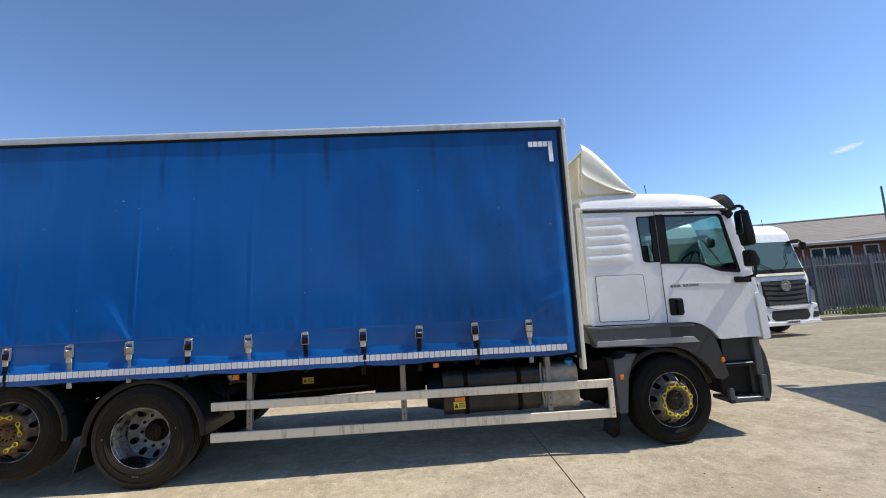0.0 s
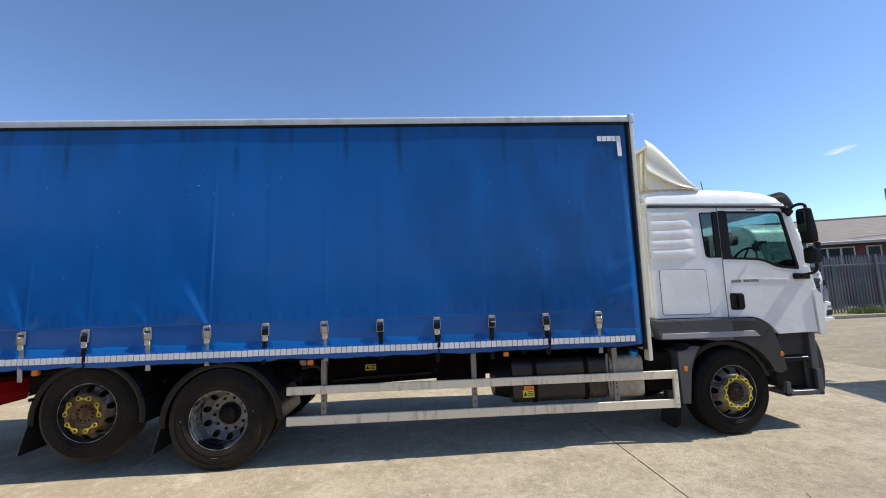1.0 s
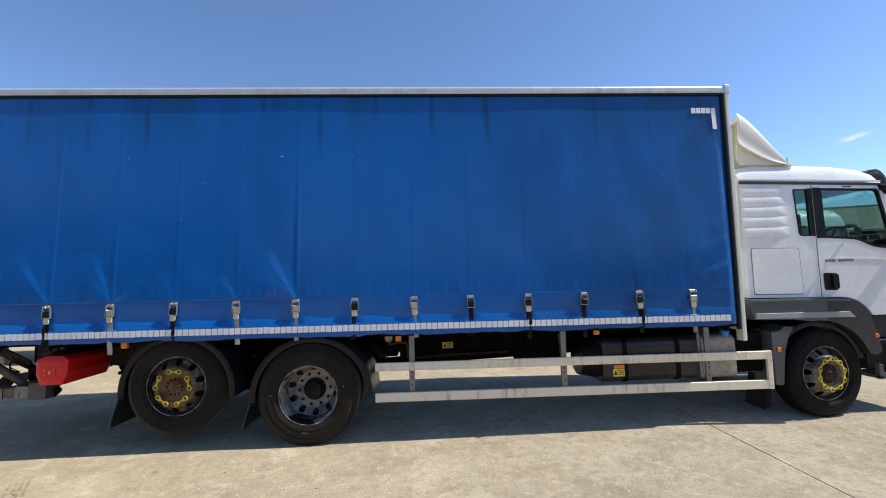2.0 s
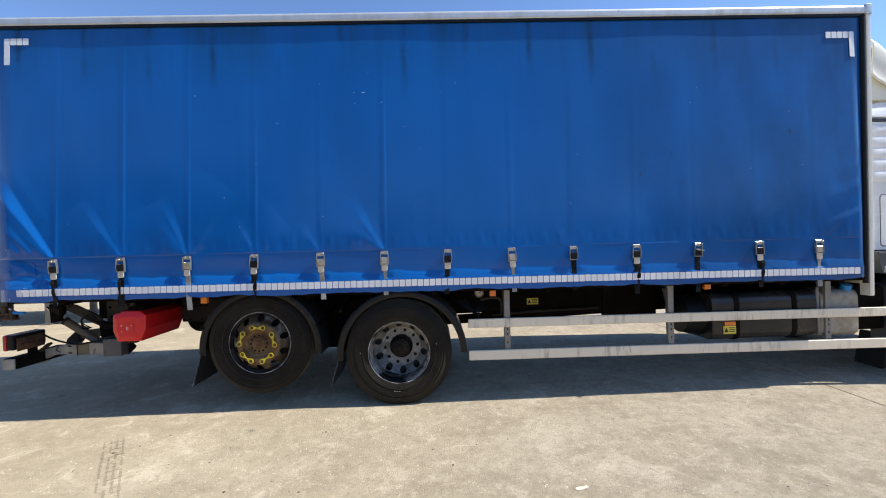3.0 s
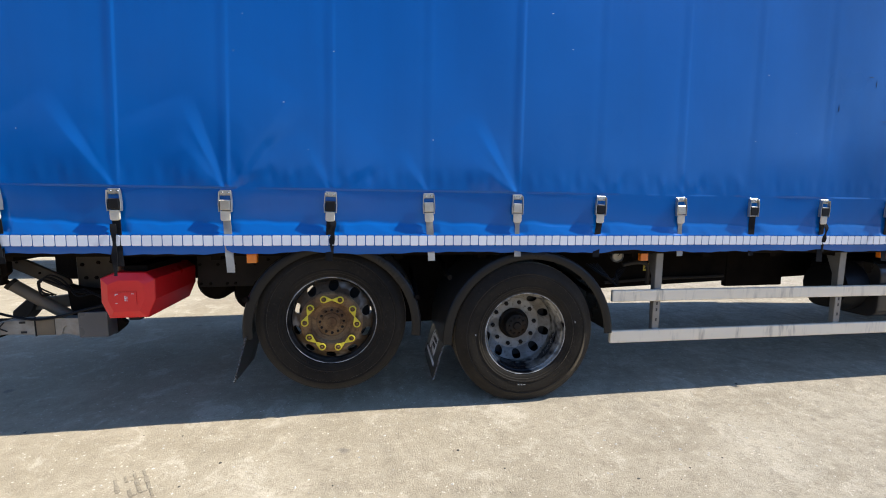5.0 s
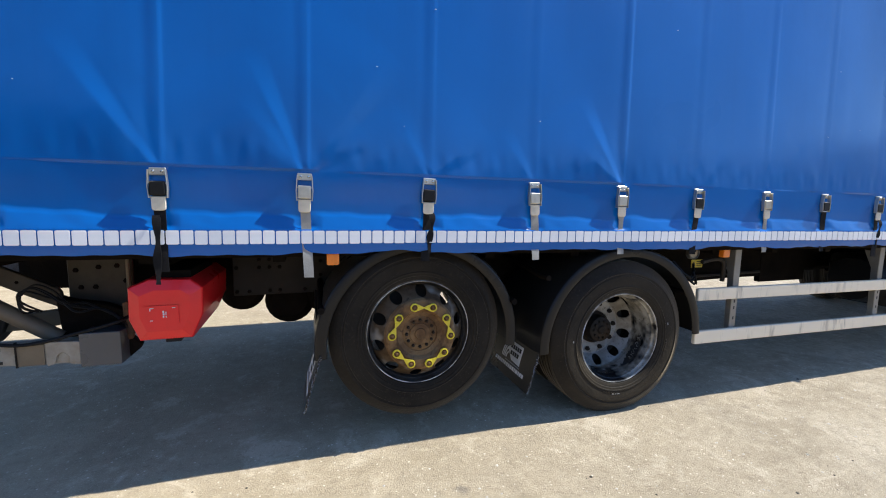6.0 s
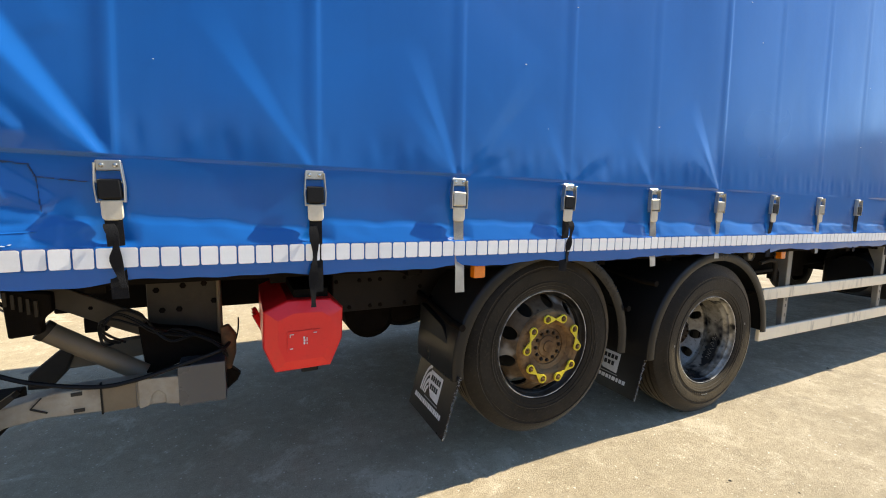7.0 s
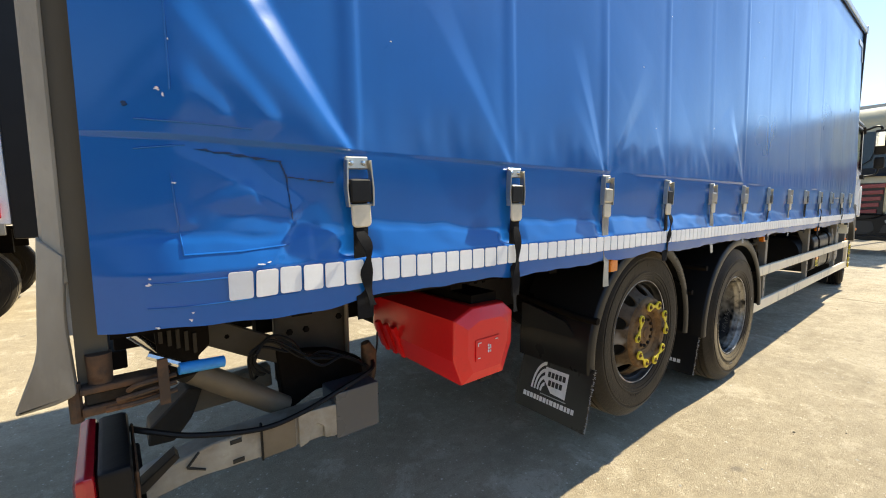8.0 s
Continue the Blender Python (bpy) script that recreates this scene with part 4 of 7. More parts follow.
        kids.append(part("nave", revolve([(0.210, -0.030), (0.206, -0.042), (0.198, -0.050), (0.190, -0.052), (0.146, -0.052), (0.138, -0.046), (0.130, -0.030), (0.104, -0.024), (0.10, 0.0)], 56, c), disc, w))
        hp = [(0, -0.036), (0.030, -0.036), (0.034, -0.030), (0.058, -0.028), (0.062, -0.022), (0.092, -0.021), (0.104, -0.016), (0.108, 0.0)] if tag else [(0, -0.060), (0.028, -0.060), (0.032, -0.054), (0.078, -0.050), (0.100, -0.040), (0.112, -0.022)]
        kids.append(part("hub", revolve(hp, 36, c), RUSTHUB if tag else HUBDARK, w))
        for k in range(12):
            kids.append(part("hub_bolt", revolve([(0, -0.034), (0.007, -0.034), (0.010, -0.027), (0.010, -0.018)], 6, (cx + 0.079 * math.cos(k * math.pi / 6), y - (0.0 if tag else 0.026), cz + 0.079 * math.sin(k * math.pi / 6))), HUBDARK, w))
        for k in range(10):
            kids.append(part("nut", nut(c, 0.1710, 2 * math.pi * k / 10 + turn, y - 0.050), disc, w))
        for k in range(0, 10, 2):
            kids.append(part("nut_pointer", dogbone(c, 0.1710, 2 * math.pi * k / 10 + turn, 2 * math.pi * (k + 1) / 10 + turn, y - 0.072), YELLOW, w))
        if not tag:
            for k in range(1, 10, 2):
                kids.append(part("nut_pointer", dogbone(c, 0.1710, 2 * math.pi * k / 10 + turn, 2 * math.pi * (k + 1) / 10 + turn, y - 0.066), YELLOW, w))
        kids.append(part("brake_drum", revolve([(0, 0.16), (0.25, 0.16), (0.25, 0.30)], 32, c), INK, w))
    kids.append(part("rim_edge", revolve([(0.3065, 0.003), (0.3035, -0.003), (0.2995, -0.002), (0.3025, 0.004)], 72, c, closed=True), RIMEDGE, w, "scraped bright rim edge"))
    tb = revolve(tyre_profile(R), 88, (cx, y - 0.022, cz))
    rubber = BLACKTYRE if style == "steer" else TYRE
    tyre = part("tyre", tb, rubber, w, "black truck tyre" if style == "steer" else "dusty black truck tyre")
    kids.append(tyre)
    kids.append(part("raised_marking", arc_bars(c, -0.0205, 0.405, ((32, 9), (74, 5), (205, 10), (300, 6)), 0.030), rubber, tyre, kind="stuff"))
    kids.append(part("raised_marking", arc_bars(c, -0.0195, 0.372, ((110, 8), (250, 7), (340, 5)), 0.012), rubber, tyre, kind="stuff"))
    if style == "dish":
        kids.append(part("chalk_mark", arc_bars(c, -0.020, 0.378, ((262, 3), (178, 1), (12, 1)), 0.007, 0.0012), GREYSTRAP, tyre, "pale chalk marks", kind="stuff"))
    turned = Matrix.Translation(c) @ Matrix.Rotation(yaw, 4, "Z") @ Matrix.Translation(-Vector(c))
    for o in (w, *kids):
        o.data.transform(turned)
    for v in tyre.data.vertices:
        v.co.z = max(v.co.z, floor)
    return w


DRIVE, TAG, STEER = (-3.038, 0.518), (-4.414, 0.658), (2.806, 0.456)
wheel(*DRIVE, 4.828, "dish", 0.06, 0.524, floor=0.0)
wheel(*TAG, 4.881, "tag", -0.06, 0.512)
wheel(*STEER, 5.012, "steer", 0.21, 0.500, 0.1, nose_dip(2.806))


def far_wheel(cx, cz, y0, R):
    w = part("wheel", revolve([(0, 0.16), (0.12, 0.15), (0.26, 0.2), (0.30, 0.28)], 32, (cx, y0, cz)), OLDRIM, lorry)
    t = part("tyre", revolve(tyre_profile(R), 56, (cx, y0, cz)), TYRE, w)
    for v in t.data.vertices:
        v.co.z = max(v.co.z, nose_dip(cx))


far_wheel(*DRIVE, 5.16, 0.524)
far_wheel(*DRIVE, 6.75, 0.524)
far_wheel(*DRIVE, 7.08, 0.524)
far_wheel(*TAG, 7.06, 0.512)
far_wheel(*STEER, 6.93, 0.500)
for (cx, cz), r in ((DRIVE, 0.11), (TAG, 0.08), (STEER, 0.07)):
    part("axle", tube([(cx, 5.15, cz), (cx, 5.9, cz), (cx, 6.11, cz), (cx, 6.3, cz), (cx, 7.1, cz)], [r, r, r * (2.0 if cx == DRIVE[0] else 1), r, r], 16), CHASSIS, lorry)


# ---- mudguards ----
def guard(cx, cz, r, a0, a1, y0, y1, name="mudguard", label=""):
    """A rolled-edge plastic mudguard: an arc with a lip at its outer side."""
    b = bmesh.new()
    sect = [(-0.046, y0 + 0.010), (-0.040, y0 + 0.002), (-0.020, y0 - 0.002), (0.004, y0), (0.015, y0 + 0.005), (0.020, y0 + 0.016), (0.016, y0 + 0.05), (0.022, y0 + 0.08), (0.022, y1), (0.014, y1), (0.012, y0 + 0.09), (0.006, y0 + 0.05), (0.000, y0 + 0.018), (-0.020, y0 + 0.012), (-0.040, y0 + 0.016)]
    rings = []
    n = 40
    for k in range(n + 1):
        a = radians(a0 + (a1 - a0) * k / n)
        rings.append([b.verts.new((cx + (r + q) * math.cos(a), y, cz + (r + q) * math.sin(a))) for q, y in sect])
    for p, q in zip(rings, rings[1:]):
        for k in range(len(sect)):
            b.faces.new((p[k - 1], p[k], q[k], q[k - 1]))
    b.faces.new(rings[0])
    b.faces.new(rings[-1][::-1])
    return part(name, b, GUARD, lorry, label, angle=50)


guard(-3.006, 0.488, 0.624, 1, 182, 4.815, 5.48)
guard(-4.400, 0.605, 0.580, -7, 185, 4.85, 5.30)
for cx in (DRIVE[0], TAG[0]):
    guard(cx, 0.55, 0.58, 0, 188, 6.9, 7.37)
for x, z in ((-3.83, 0.815), (-4.96, 0.83), (-2.50, 0.80), (-3.60, 0.95)):
    part("guard_stay", tube([(x, 4.83, z), (x, 4.95, z), (x + 0.01, 5.7, z + 0.1)], 0.018, 10), CHASSIS, lorry)


def mudflap(x, y0, y1, z0, z1, lean, marked):
    b = prism([(y0, z0), (y1, z0), (y1, z1), (y0, z1)], -0.005, 0.005, plane="yz", bev=0.002, seg=1)
    m = Matrix.Translation((x, 0, z1)) @ Matrix.Rotation(lean, 4, "Y") @ Matrix.Translation((0, 0, -z1))
    f = part("mudflap", b, GUARD, lorry, "black rubber mudflap with white print")
    kids = []
    bri = bmesh.new()
    rb = random.Random(3)
    for k in range(90):
        z = z0 + (z1 - z0) * rb.random()
        x1 = rb.uniform(-0.005, 0.005)
        tube([(x1, y0 + 0.004, z), (x1 + rb.uniform(-0.006, 0.006), y0 - rb.uniform(0.002, 0.007), z + rb.uniform(-0.01, 0.01))], 0.0014, 4, bri)
    kids.append(part("bristle_edge", bri, MGREY, f, kind="stuff"))
    if marked:
        u = lambda s: y0 + (y1 - y0) * s
        w = lambda s: z1 - (z1 - z0) * s
        logo = bmesh.new()
        prism([(u(0.30), w(0.62)), (u(0.30), w(0.20)), (u(0.62), w(0.20)), (u(0.62), w(0.42)), (u(0.50), w(0.60))], -0.0075, -0.0055, plane="yz", bm=logo)
        kids.append(part("print", logo, WHITEINK, f))
        def mark(pts, d0, d1, ink):
            kids.append(part("print", prism(pts, d0, d1, plane="yz"), ink, f))
        rect = lambda s0, s1, zb, zt: [(u(s0), w(zb)), (u(s1), w(zb)), (u(s1), w(zt)), (u(s0), w(zt))]
        for k in range(4):
            rr = 0.03 + 0.022 * k
            pts = [(u(0.60) + rr * 0.9 * math.sin(a), w(0.62) + rr * 1.7 * math.cos(a)) for a in [radians(q) for q in range(5, 91, 12)]]
            inner = [(u(0.60) + (rr - 0.011) * 0.9 * math.sin(a), w(0.62) + (rr - 0.011) * 1.7 * math.cos(a)) for a in [radians(q) for q in range(90, 4, -12)]]
            mark(pts + inner, -0.0085, -0.0058, WHITEINK)
        rr = random.Random(9)
        for zt, zb, s0, s1 in ((0.26, 0.35, 0.33, 0.58), (0.40, 0.49, 0.36, 0.56)):
            s = s0
            while s < s1 - 0.02:
                mark(rect(s, s + 0.038, zb, zt), -0.0092, -0.0077, INK)
                s += 0.052
        s = 0.16
        while s < 0.88:
            wd = rr.uniform(0.025, 0.05)
            mark(rect(s, s + wd, 0.79, 0.71), -0.0075, -0.0058, WHITEINK)
            s += wd + 0.013
        mark(rect(0.28, 0.64, 0.668, 0.652), -0.0075, -0.0058, MGREY)
    for o in (f, *kids):
        o.data.transform(m)
    return f


mudflap(-4.968, 4.832, 5.285, 0.258, 0.58, 0.28, True)
mudflap(-3.632, 4.84, 5.42, 0.19, 0.50, 0.28, True)
part("flap_hanger", prism(rounded([(4.87, 0.56), (5.30, 0.56), (5.30, 0.86), (5.0, 0.80), (4.87, 0.66)], 0.02), -4.99, -4.955, plane="yz", bev=0.006), GUARD, lorry)

# ---- side guard ----
sg = tip(part("side_guard", box(-2.35, 2.055, 4.872, 4.902, 0.717, 0.806, 0.005, 1), ALU, lorry, "grimy aluminium side guard with two rails"))
tip(part("rail", box(-2.35, 2.055, 4.872, 4.902, 0.394, 0.490, 0.005, 1), ALU, sg))
tip(part("end_post", box(2.0, 2.055, 4.868, 4.905, 0.392, 0.808, 0.004, 1), ALU, sg))
for x in (-1.955, -0.285, 1.345):
    tip(part("post", prism([(4.905, 0.40), (4.945, 0.40), (4.96, 0.90), (5.05, 1.12), (4.905, 1.12)], x - 0.03, x + 0.03, plane="yz", bev=0.004, seg=1), GALV, sg))
    for z in (0.56, 0.64, 0.69):
        tip(part("post_slot", box(x - 0.006, x + 0.006, 4.9035, 4.9055, z - 0.012, z + 0.012), INK, sg))

for z in (0.43, 0.50, 0.70, 0.77):
    tip(part("rivet", revolve([(0, -0.003), (0.006, -0.003), (0.008, 0.0)], 8, (2.035, 4.868, z)), GALV, sg))
part("white_hose", tube(curve_pts([(1.285, 4.955, 0.98), (1.272, 4.945, 0.84), (1.283, 4.945, 0.62), (1.30, 4.955, 0.50)], 5), 0.014, 8), GREYSTRAP, lorry)

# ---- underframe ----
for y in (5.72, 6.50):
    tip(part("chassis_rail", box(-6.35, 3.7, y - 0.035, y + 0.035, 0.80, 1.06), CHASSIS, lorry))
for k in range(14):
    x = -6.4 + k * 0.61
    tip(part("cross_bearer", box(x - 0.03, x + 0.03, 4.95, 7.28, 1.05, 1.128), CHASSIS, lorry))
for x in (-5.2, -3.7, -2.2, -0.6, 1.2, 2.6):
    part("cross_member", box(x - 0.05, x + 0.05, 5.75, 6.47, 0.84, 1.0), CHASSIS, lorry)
# dark blocks and a panel added to hide bright ground under the body
part("dark_filler", box(-3.98, -3.42, 5.58, 5.68, 0.42, 1.06, 0.02), CHASSIS, lorry)
part("dark_filler", box(-2.52, -2.13, 5.42, 5.67, 0.78, 1.06, 0.02), CHASSIS, lorry)
part("dark_filler_panel", box(-6.85, -5.9, 6.0, 6.1, 0.80, 1.10, 0.01), CHASSIS, lorry)
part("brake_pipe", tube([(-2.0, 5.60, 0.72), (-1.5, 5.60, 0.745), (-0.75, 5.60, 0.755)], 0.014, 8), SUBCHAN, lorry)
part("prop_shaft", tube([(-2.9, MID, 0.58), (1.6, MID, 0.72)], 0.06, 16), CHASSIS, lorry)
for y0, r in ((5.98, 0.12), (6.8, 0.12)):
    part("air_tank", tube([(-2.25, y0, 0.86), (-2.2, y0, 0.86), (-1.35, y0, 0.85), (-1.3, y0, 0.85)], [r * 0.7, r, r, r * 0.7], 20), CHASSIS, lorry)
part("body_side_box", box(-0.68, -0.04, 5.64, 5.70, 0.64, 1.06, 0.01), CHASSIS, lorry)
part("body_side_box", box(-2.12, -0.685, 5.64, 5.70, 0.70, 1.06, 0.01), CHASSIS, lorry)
tank = part("fuel_tank", prism(rounded([(4.93, 0.47), (5.55, 0.47), (5.55, 0.96), (4.93, 0.96)], 0.12, 6), 0.16, 1.26, plane="yz", bev=0.02), TANK, lorry, "grimy black fuel tank")
for x in (0.42, 1.02):
    part("tank_strap", prism(rounded([(4.924, 0.464), (5.556, 0.464), (5.556, 0.966), (4.924, 0.966)], 0.12, 6), x - 0.025, x + 0.025, plane="yz"), CHASSIS, tank)
part("tank_end", tube([(-0.02, 5.24, 0.72), (0.16, 5.24, 0.72)], [0.20, 0.24], 24), BLACK, tank)
silver = part("additive_tank", prism(rounded([(4.93, 0.47), (5.45, 0.47), (5.45, 0.95), (4.93, 0.95)], 0.09, 5), 1.30, 1.70, plane="yz", bev=0.02), SUBSTEEL, lorry, "dull silver additive tank")
part("tank_cap", tube([(1.62, 5.0, 0.94), (1.62, 4.98, 1.0)], 0.05, 16), BLUETUBE, silver, "blue filler cap")
part("battery_box", box(1.78, 2.1, 5.05, 5.6, 0.5, 0.95, 0.02), CHASSIS, lorry)


def sticker(x, y, z, w, h, parent):
    s = part("sticker", box(x - w / 2, x + w / 2, y - 0.003, y, z - h / 2, z + h / 2), STICK, parent, "yellow warning sticker")
    part("print", prism([(x - 0.44 * w, z - 0.28 * h), (x - 0.12 * w, z - 0.28 * h), (x - 0.28 * w, z + 0.32 * h)], y - 0.005, y - 0.0035), INK, s)
    for k in range(3):
        part("print", box(x - 0.04 * w, x + 0.42 * w, y - 0.005, y - 0.0035, z + h * (0.22 - 0.24 * k), z + h * (0.32 - 0.24 * k)), INK, s)


sticker(-1.517, 5.638, 0.857, 0.135, 0.075, lorry)
sticker(0.335, 4.925, 0.585, 0.13, 0.08, tank)
part("sticker", box(0.285, 0.40, 4.922, 4.925, 0.630, 0.668), AMBER, tank, "orange sticker")
for x, y, z in ((-4.895, 4.80, 1.112), (-2.085, 4.90, 1.06), (0.10, 4.90, 1.045)):
    part("side_lamp", box(x - 0.032, x + 0.032, y - 0.012, y + 0.03, z - 0.032, z + 0.032, 0.008), AMBER, lorry, "amber side marker lamp")

# ---- red box behind the wheels ----
octo = [(-5.751, 1.028), (-5.576, 1.023), (-5.521, 0.978), (-5.525, 0.843), (-5.578, 0.723), (-5.806, 0.723), (-5.848, 0.83), (-5.844, 0.988)]
eb = bmesh.new()
ctr = Vector((-5.685, 0.87))
rings = []
for y, s in ((4.868, 0.66), (4.8705, 0.70), (4.888, 0.955), (4.894, 0.985), (4.905, 1.0), (5.50, 0.97), (5.53, 0.9)):
    rings.append([eb.verts.new((ctr.x + (x - ctr.x) * s, y, ctr.y + (z - ctr.y) * s)) for x, z in octo])
for a, b in zip(rings, rings[1:]):
    for k in range(len(octo)):
        eb.faces.new((a[k - 1], a[k], b[k], b[k - 1]))
eb.faces.new(rings[0])
eb.faces.new(rings[-1][::-1])
redbox = part("extinguisher_box", eb, RED, lorry, "red plastic extinguisher box with a faceted end", angle=18)
rib = bmesh.new()
for k in range(3):
    beam((-5.87, 5.28 + k * 0.07, 0.88), (-5.80, 5.30 + k * 0.07, 0.725), 0.02, 0.02, rib)
part("rib", rib, RED, redbox)
part("latch", box(-5.70, -5.63, 4.90, 4.95, 0.705, 0.73, 0.004, 1), BLACK, redbox)
part("hanger", box(-5.72, -5.58, 4.93, 5.4, 1.015, 1.06), CHASSIS, redbox)
lab = part("label", box(-5.755, -5.625, 4.863, 4.867, 0.815, 0.90), RED, redbox)
for x, z, w, h in ((-5.738, 0.888, 0.016, 0.003), (-5.745, 0.882, 0.003, 0.012), (-5.741, 0.828, 0.012, 0.003), (-5.690, 0.870, 0.006, 0.009), (-5.689, 0.858, 0.007, 0.009), (-5.690, 0.846, 0.006, 0.009), (-5.679, 0.862, 0.003, 0.016), (-5.679, 0.845, 0.003, 0.008), (-5.645, 0.888, 0.014, 0.003)):
    part("print", box(x - w / 2, x + w / 2, 4.8595, 4.8625, z - h / 2, z + h / 2), WHITEINK, lab)

# ---- tail lift and rear bar ----
LIFTPLATE = paint("dull_lift_plate", (0.085, 0.070, 0.050), (0.035, 0.028, 0.020), 0.6, amount=0.7, coarse=5, fine=28, bump=0.15, spec=0.25)
arm = part("bumper_arm", prism(rounded([(-6.88, 0.52), (-6.80, 0.612), (-6.62, 0.652), (-6.18, 0.655), (-6.18, 0.535), (-6.50, 0.545), (-6.66, 0.553), (-6.78, 0.535), (-6.85, 0.46)], 0.012, 2), 5.21, 5.30, bev=0.005, seg=1), SUBSTEEL, lorry, "weathered grey steel bumper arm")
part("arm_plate", prism(rounded([(-6.335, 0.664), (-6.187, 0.656), (-6.188, 0.528), (-6.238, 0.538), (-6.238, 0.583), (-6.265, 0.605), (-6.288, 0.588), (-6.298, 0.543), (-6.335, 0.533)], 0.008, 2), 5.197, 5.207, bev=0.002, seg=1), SUBSTEEL, arm)
part("flange", prism([(-6.87, 0.585), (-6.722, 0.690), (-6.712, 0.672), (-6.80, 0.60), (-6.86, 0.545)], 5.15, 5.206, bev=0.003, seg=1), SUBCHAN, arm)
for x, z in ((-6.545, 0.635), (-6.54, 0.565)):
    part("arm_slot", box(x - 0.018, x + 0.018, 5.206, 5.212, z - 0.007, z + 0.007), INK, arm)
chev = bmesh.new()
beam((-6.69, 5.208, 0.60), (-6.655, 5.208, 0.64), 0.005, 0.010, chev, (0, 1, 0))
beam((-6.69, 5.208, 0.60), (-6.64, 5.208, 0.575), 0.005, 0.010, chev, (0, 1, 0))
part("weld_mark", chev, INK, arm)
part("end_block", box(-6.190, -6.0, 5.195, 5.33, 0.512, 0.698, 0.008), FAIRING, lorry, "dark grey plastic cover block")
bar = part("rear_bar", box(-6.93, -6.80, 4.90, 5.50, 0.49, 0.60, 0.01), CHASSIS, lorry, "short dark steel underrun bar")
part("rear_bar", box(-6.93, -6.80, 6.72, 7.32, 0.49, 0.60, 0.01), CHASSIS, lorry)
part("bar_end", box(-6.925, -6.805, 4.885, 4.899, 0.495, 0.595, 0.004, 1), SUBSTEEL, bar)
lamp = part("rear_lamp", box(-6.895, -6.825, 4.905, 5.255, 0.675, 0.825, 0.015), BLACK, lorry, "black rear lamp with a red lens")
part("lens", box(-6.935, -6.893, 4.90, 5.262, 0.668, 0.828, 0.018), REDLENS, lamp, "red lens")
part("lamp_back", box(-6.8235, -6.815, 4.93, 5.23, 0.66, 0.79, 0.004, 1), RUST, lamp, "rusty perforated back plate")
for k in range(4):
    part("hole", box(-6.8145, -6.8125, 4.97 + 0.065 * k, 4.995 + 0.065 * k, 0.715, 0.735), INK, lamp)
part("lamp_bracket", box(-6.88, -6.83, 5.10, 5.16, 0.60, 0.675), CHASSIS, lamp)
ram = part("lift_ram", tube([(-6.660, 5.31, 0.890), (-6.655, 5.31, 0.885), (-6.338, 5.345, 0.640)], [0.034, 0.041, 0.041], 20), RAM, lorry, "tail-lift ram with a bright rod")
part("rod", tube([(-6.80, 5.24, 1.055), (-6.655, 5.305, 0.887)], 0.0135, 14), CHROME, ram)
part("collar", tube([(-6.668, 5.305, 0.898), (-6.648, 5.31, 0.880)], 0.0435, 20), SUBCHAN, ram)
lever = part("lift_arm", prism(rounded([(-6.80, 1.085), (-6.611, 1.055), (-6.329, 0.905), (-6.329, 0.80), (-6.469, 0.870), (-6.609, 0.948), (-6.75, 1.02)], [0, 0.03, 0.03, 0, 0.02, 0.02, 0], 3), 5.37, 5.40, bev=0.004, seg=1), LIFTPLATE, lorry, "dull brown tail-lift arm")
for x, z in ((-6.66, 1.035), (-6.52, 0.955)):
    part("bolt", revolve([(0, -0.006), (0.007, -0.006), (0.009, 0.0)], 6, (x, 5.37, z)), CHASSIS, lever)
frame_plate = part("lift_frame", box(-6.33, -6.015, 5.45, 5.48, 0.70, 1.07, 0.004, 1), LIFTPLATE, lorry, "grimy bolted lift frame plate")
for x, z in ((-6.29, 1.0), (-6.18, 1.015), (-6.09, 1.02), (-6.05, 0.93), (-6.27, 0.90), (-6.20, 0.90)):
    part("bolt", revolve([(0, -0.010), (0.012, -0.010), (0.015, 0.0)], 6, (x, 5.45, z)), CHASSIS, frame_plate)
part("pipe", tube([(-6.028, 5.42, 0.74), (-6.026, 5.42, 1.06)], 0.010, 10), RAM, frame_plate)
part("lift_bracket", prism(rounded([(-6.778, 0.598), (-6.770, 0.664), (-6.648, 0.773), (-6.60, 0.765), (-6.640, 0.663), (-6.70, 0.592)], 0.008, 2), 5.43, 5.55, bev=0.006, seg=1), SUBCHAN, lorry)
part("lift_link", prism(rounded([(-6.655, 0.748), (-6.350, 0.775), (-6.345, 0.690), (-6.50, 0.666), (-6.645, 0.663)], 0.006, 2), 5.46, 5.52, bev=0.006, seg=1), RAM, lorry, "tan lift link bar")
part("hinge_block", prism(rounded([(-6.745, 1.085), (-6.60, 1.06), (-6.60, 0.985), (-6.635, 0.955), (-6.635, 0.90), (-6.735, 0.89)], 0.01, 2), 5.21, 5.26, bev=0.005, seg=1), CHASSIS, lorry)
for k in range(5):
    part("hinge_tooth", box(-6.735 + 0.022 * k, -6.725 + 0.022 * k, 5.200, 5.209, 1.02 - 0.012 * k, 1.075 - 0.010 * k), SUBCHAN, lorry)
part("lift_gusset", prism(rounded([(-6.355, 0.875), (-6.289, 0.845), (-6.126, 0.815), (-5.985, 0.745), (-5.985, 0.66), (-6.203, 0.66), (-6.330, 0.60)], 0.02, 3), 5.36, 5.42, bev=0.006, seg=1), CHASSIS, lorry)
part("block_wedge", prism([(-6.02, 0.665), (-5.94, 0.585), (-5.955, 0.555), (-6.02, 0.50)], 5.30, 5.345, bev=0.004, seg=1), CHASSIS, lorry)
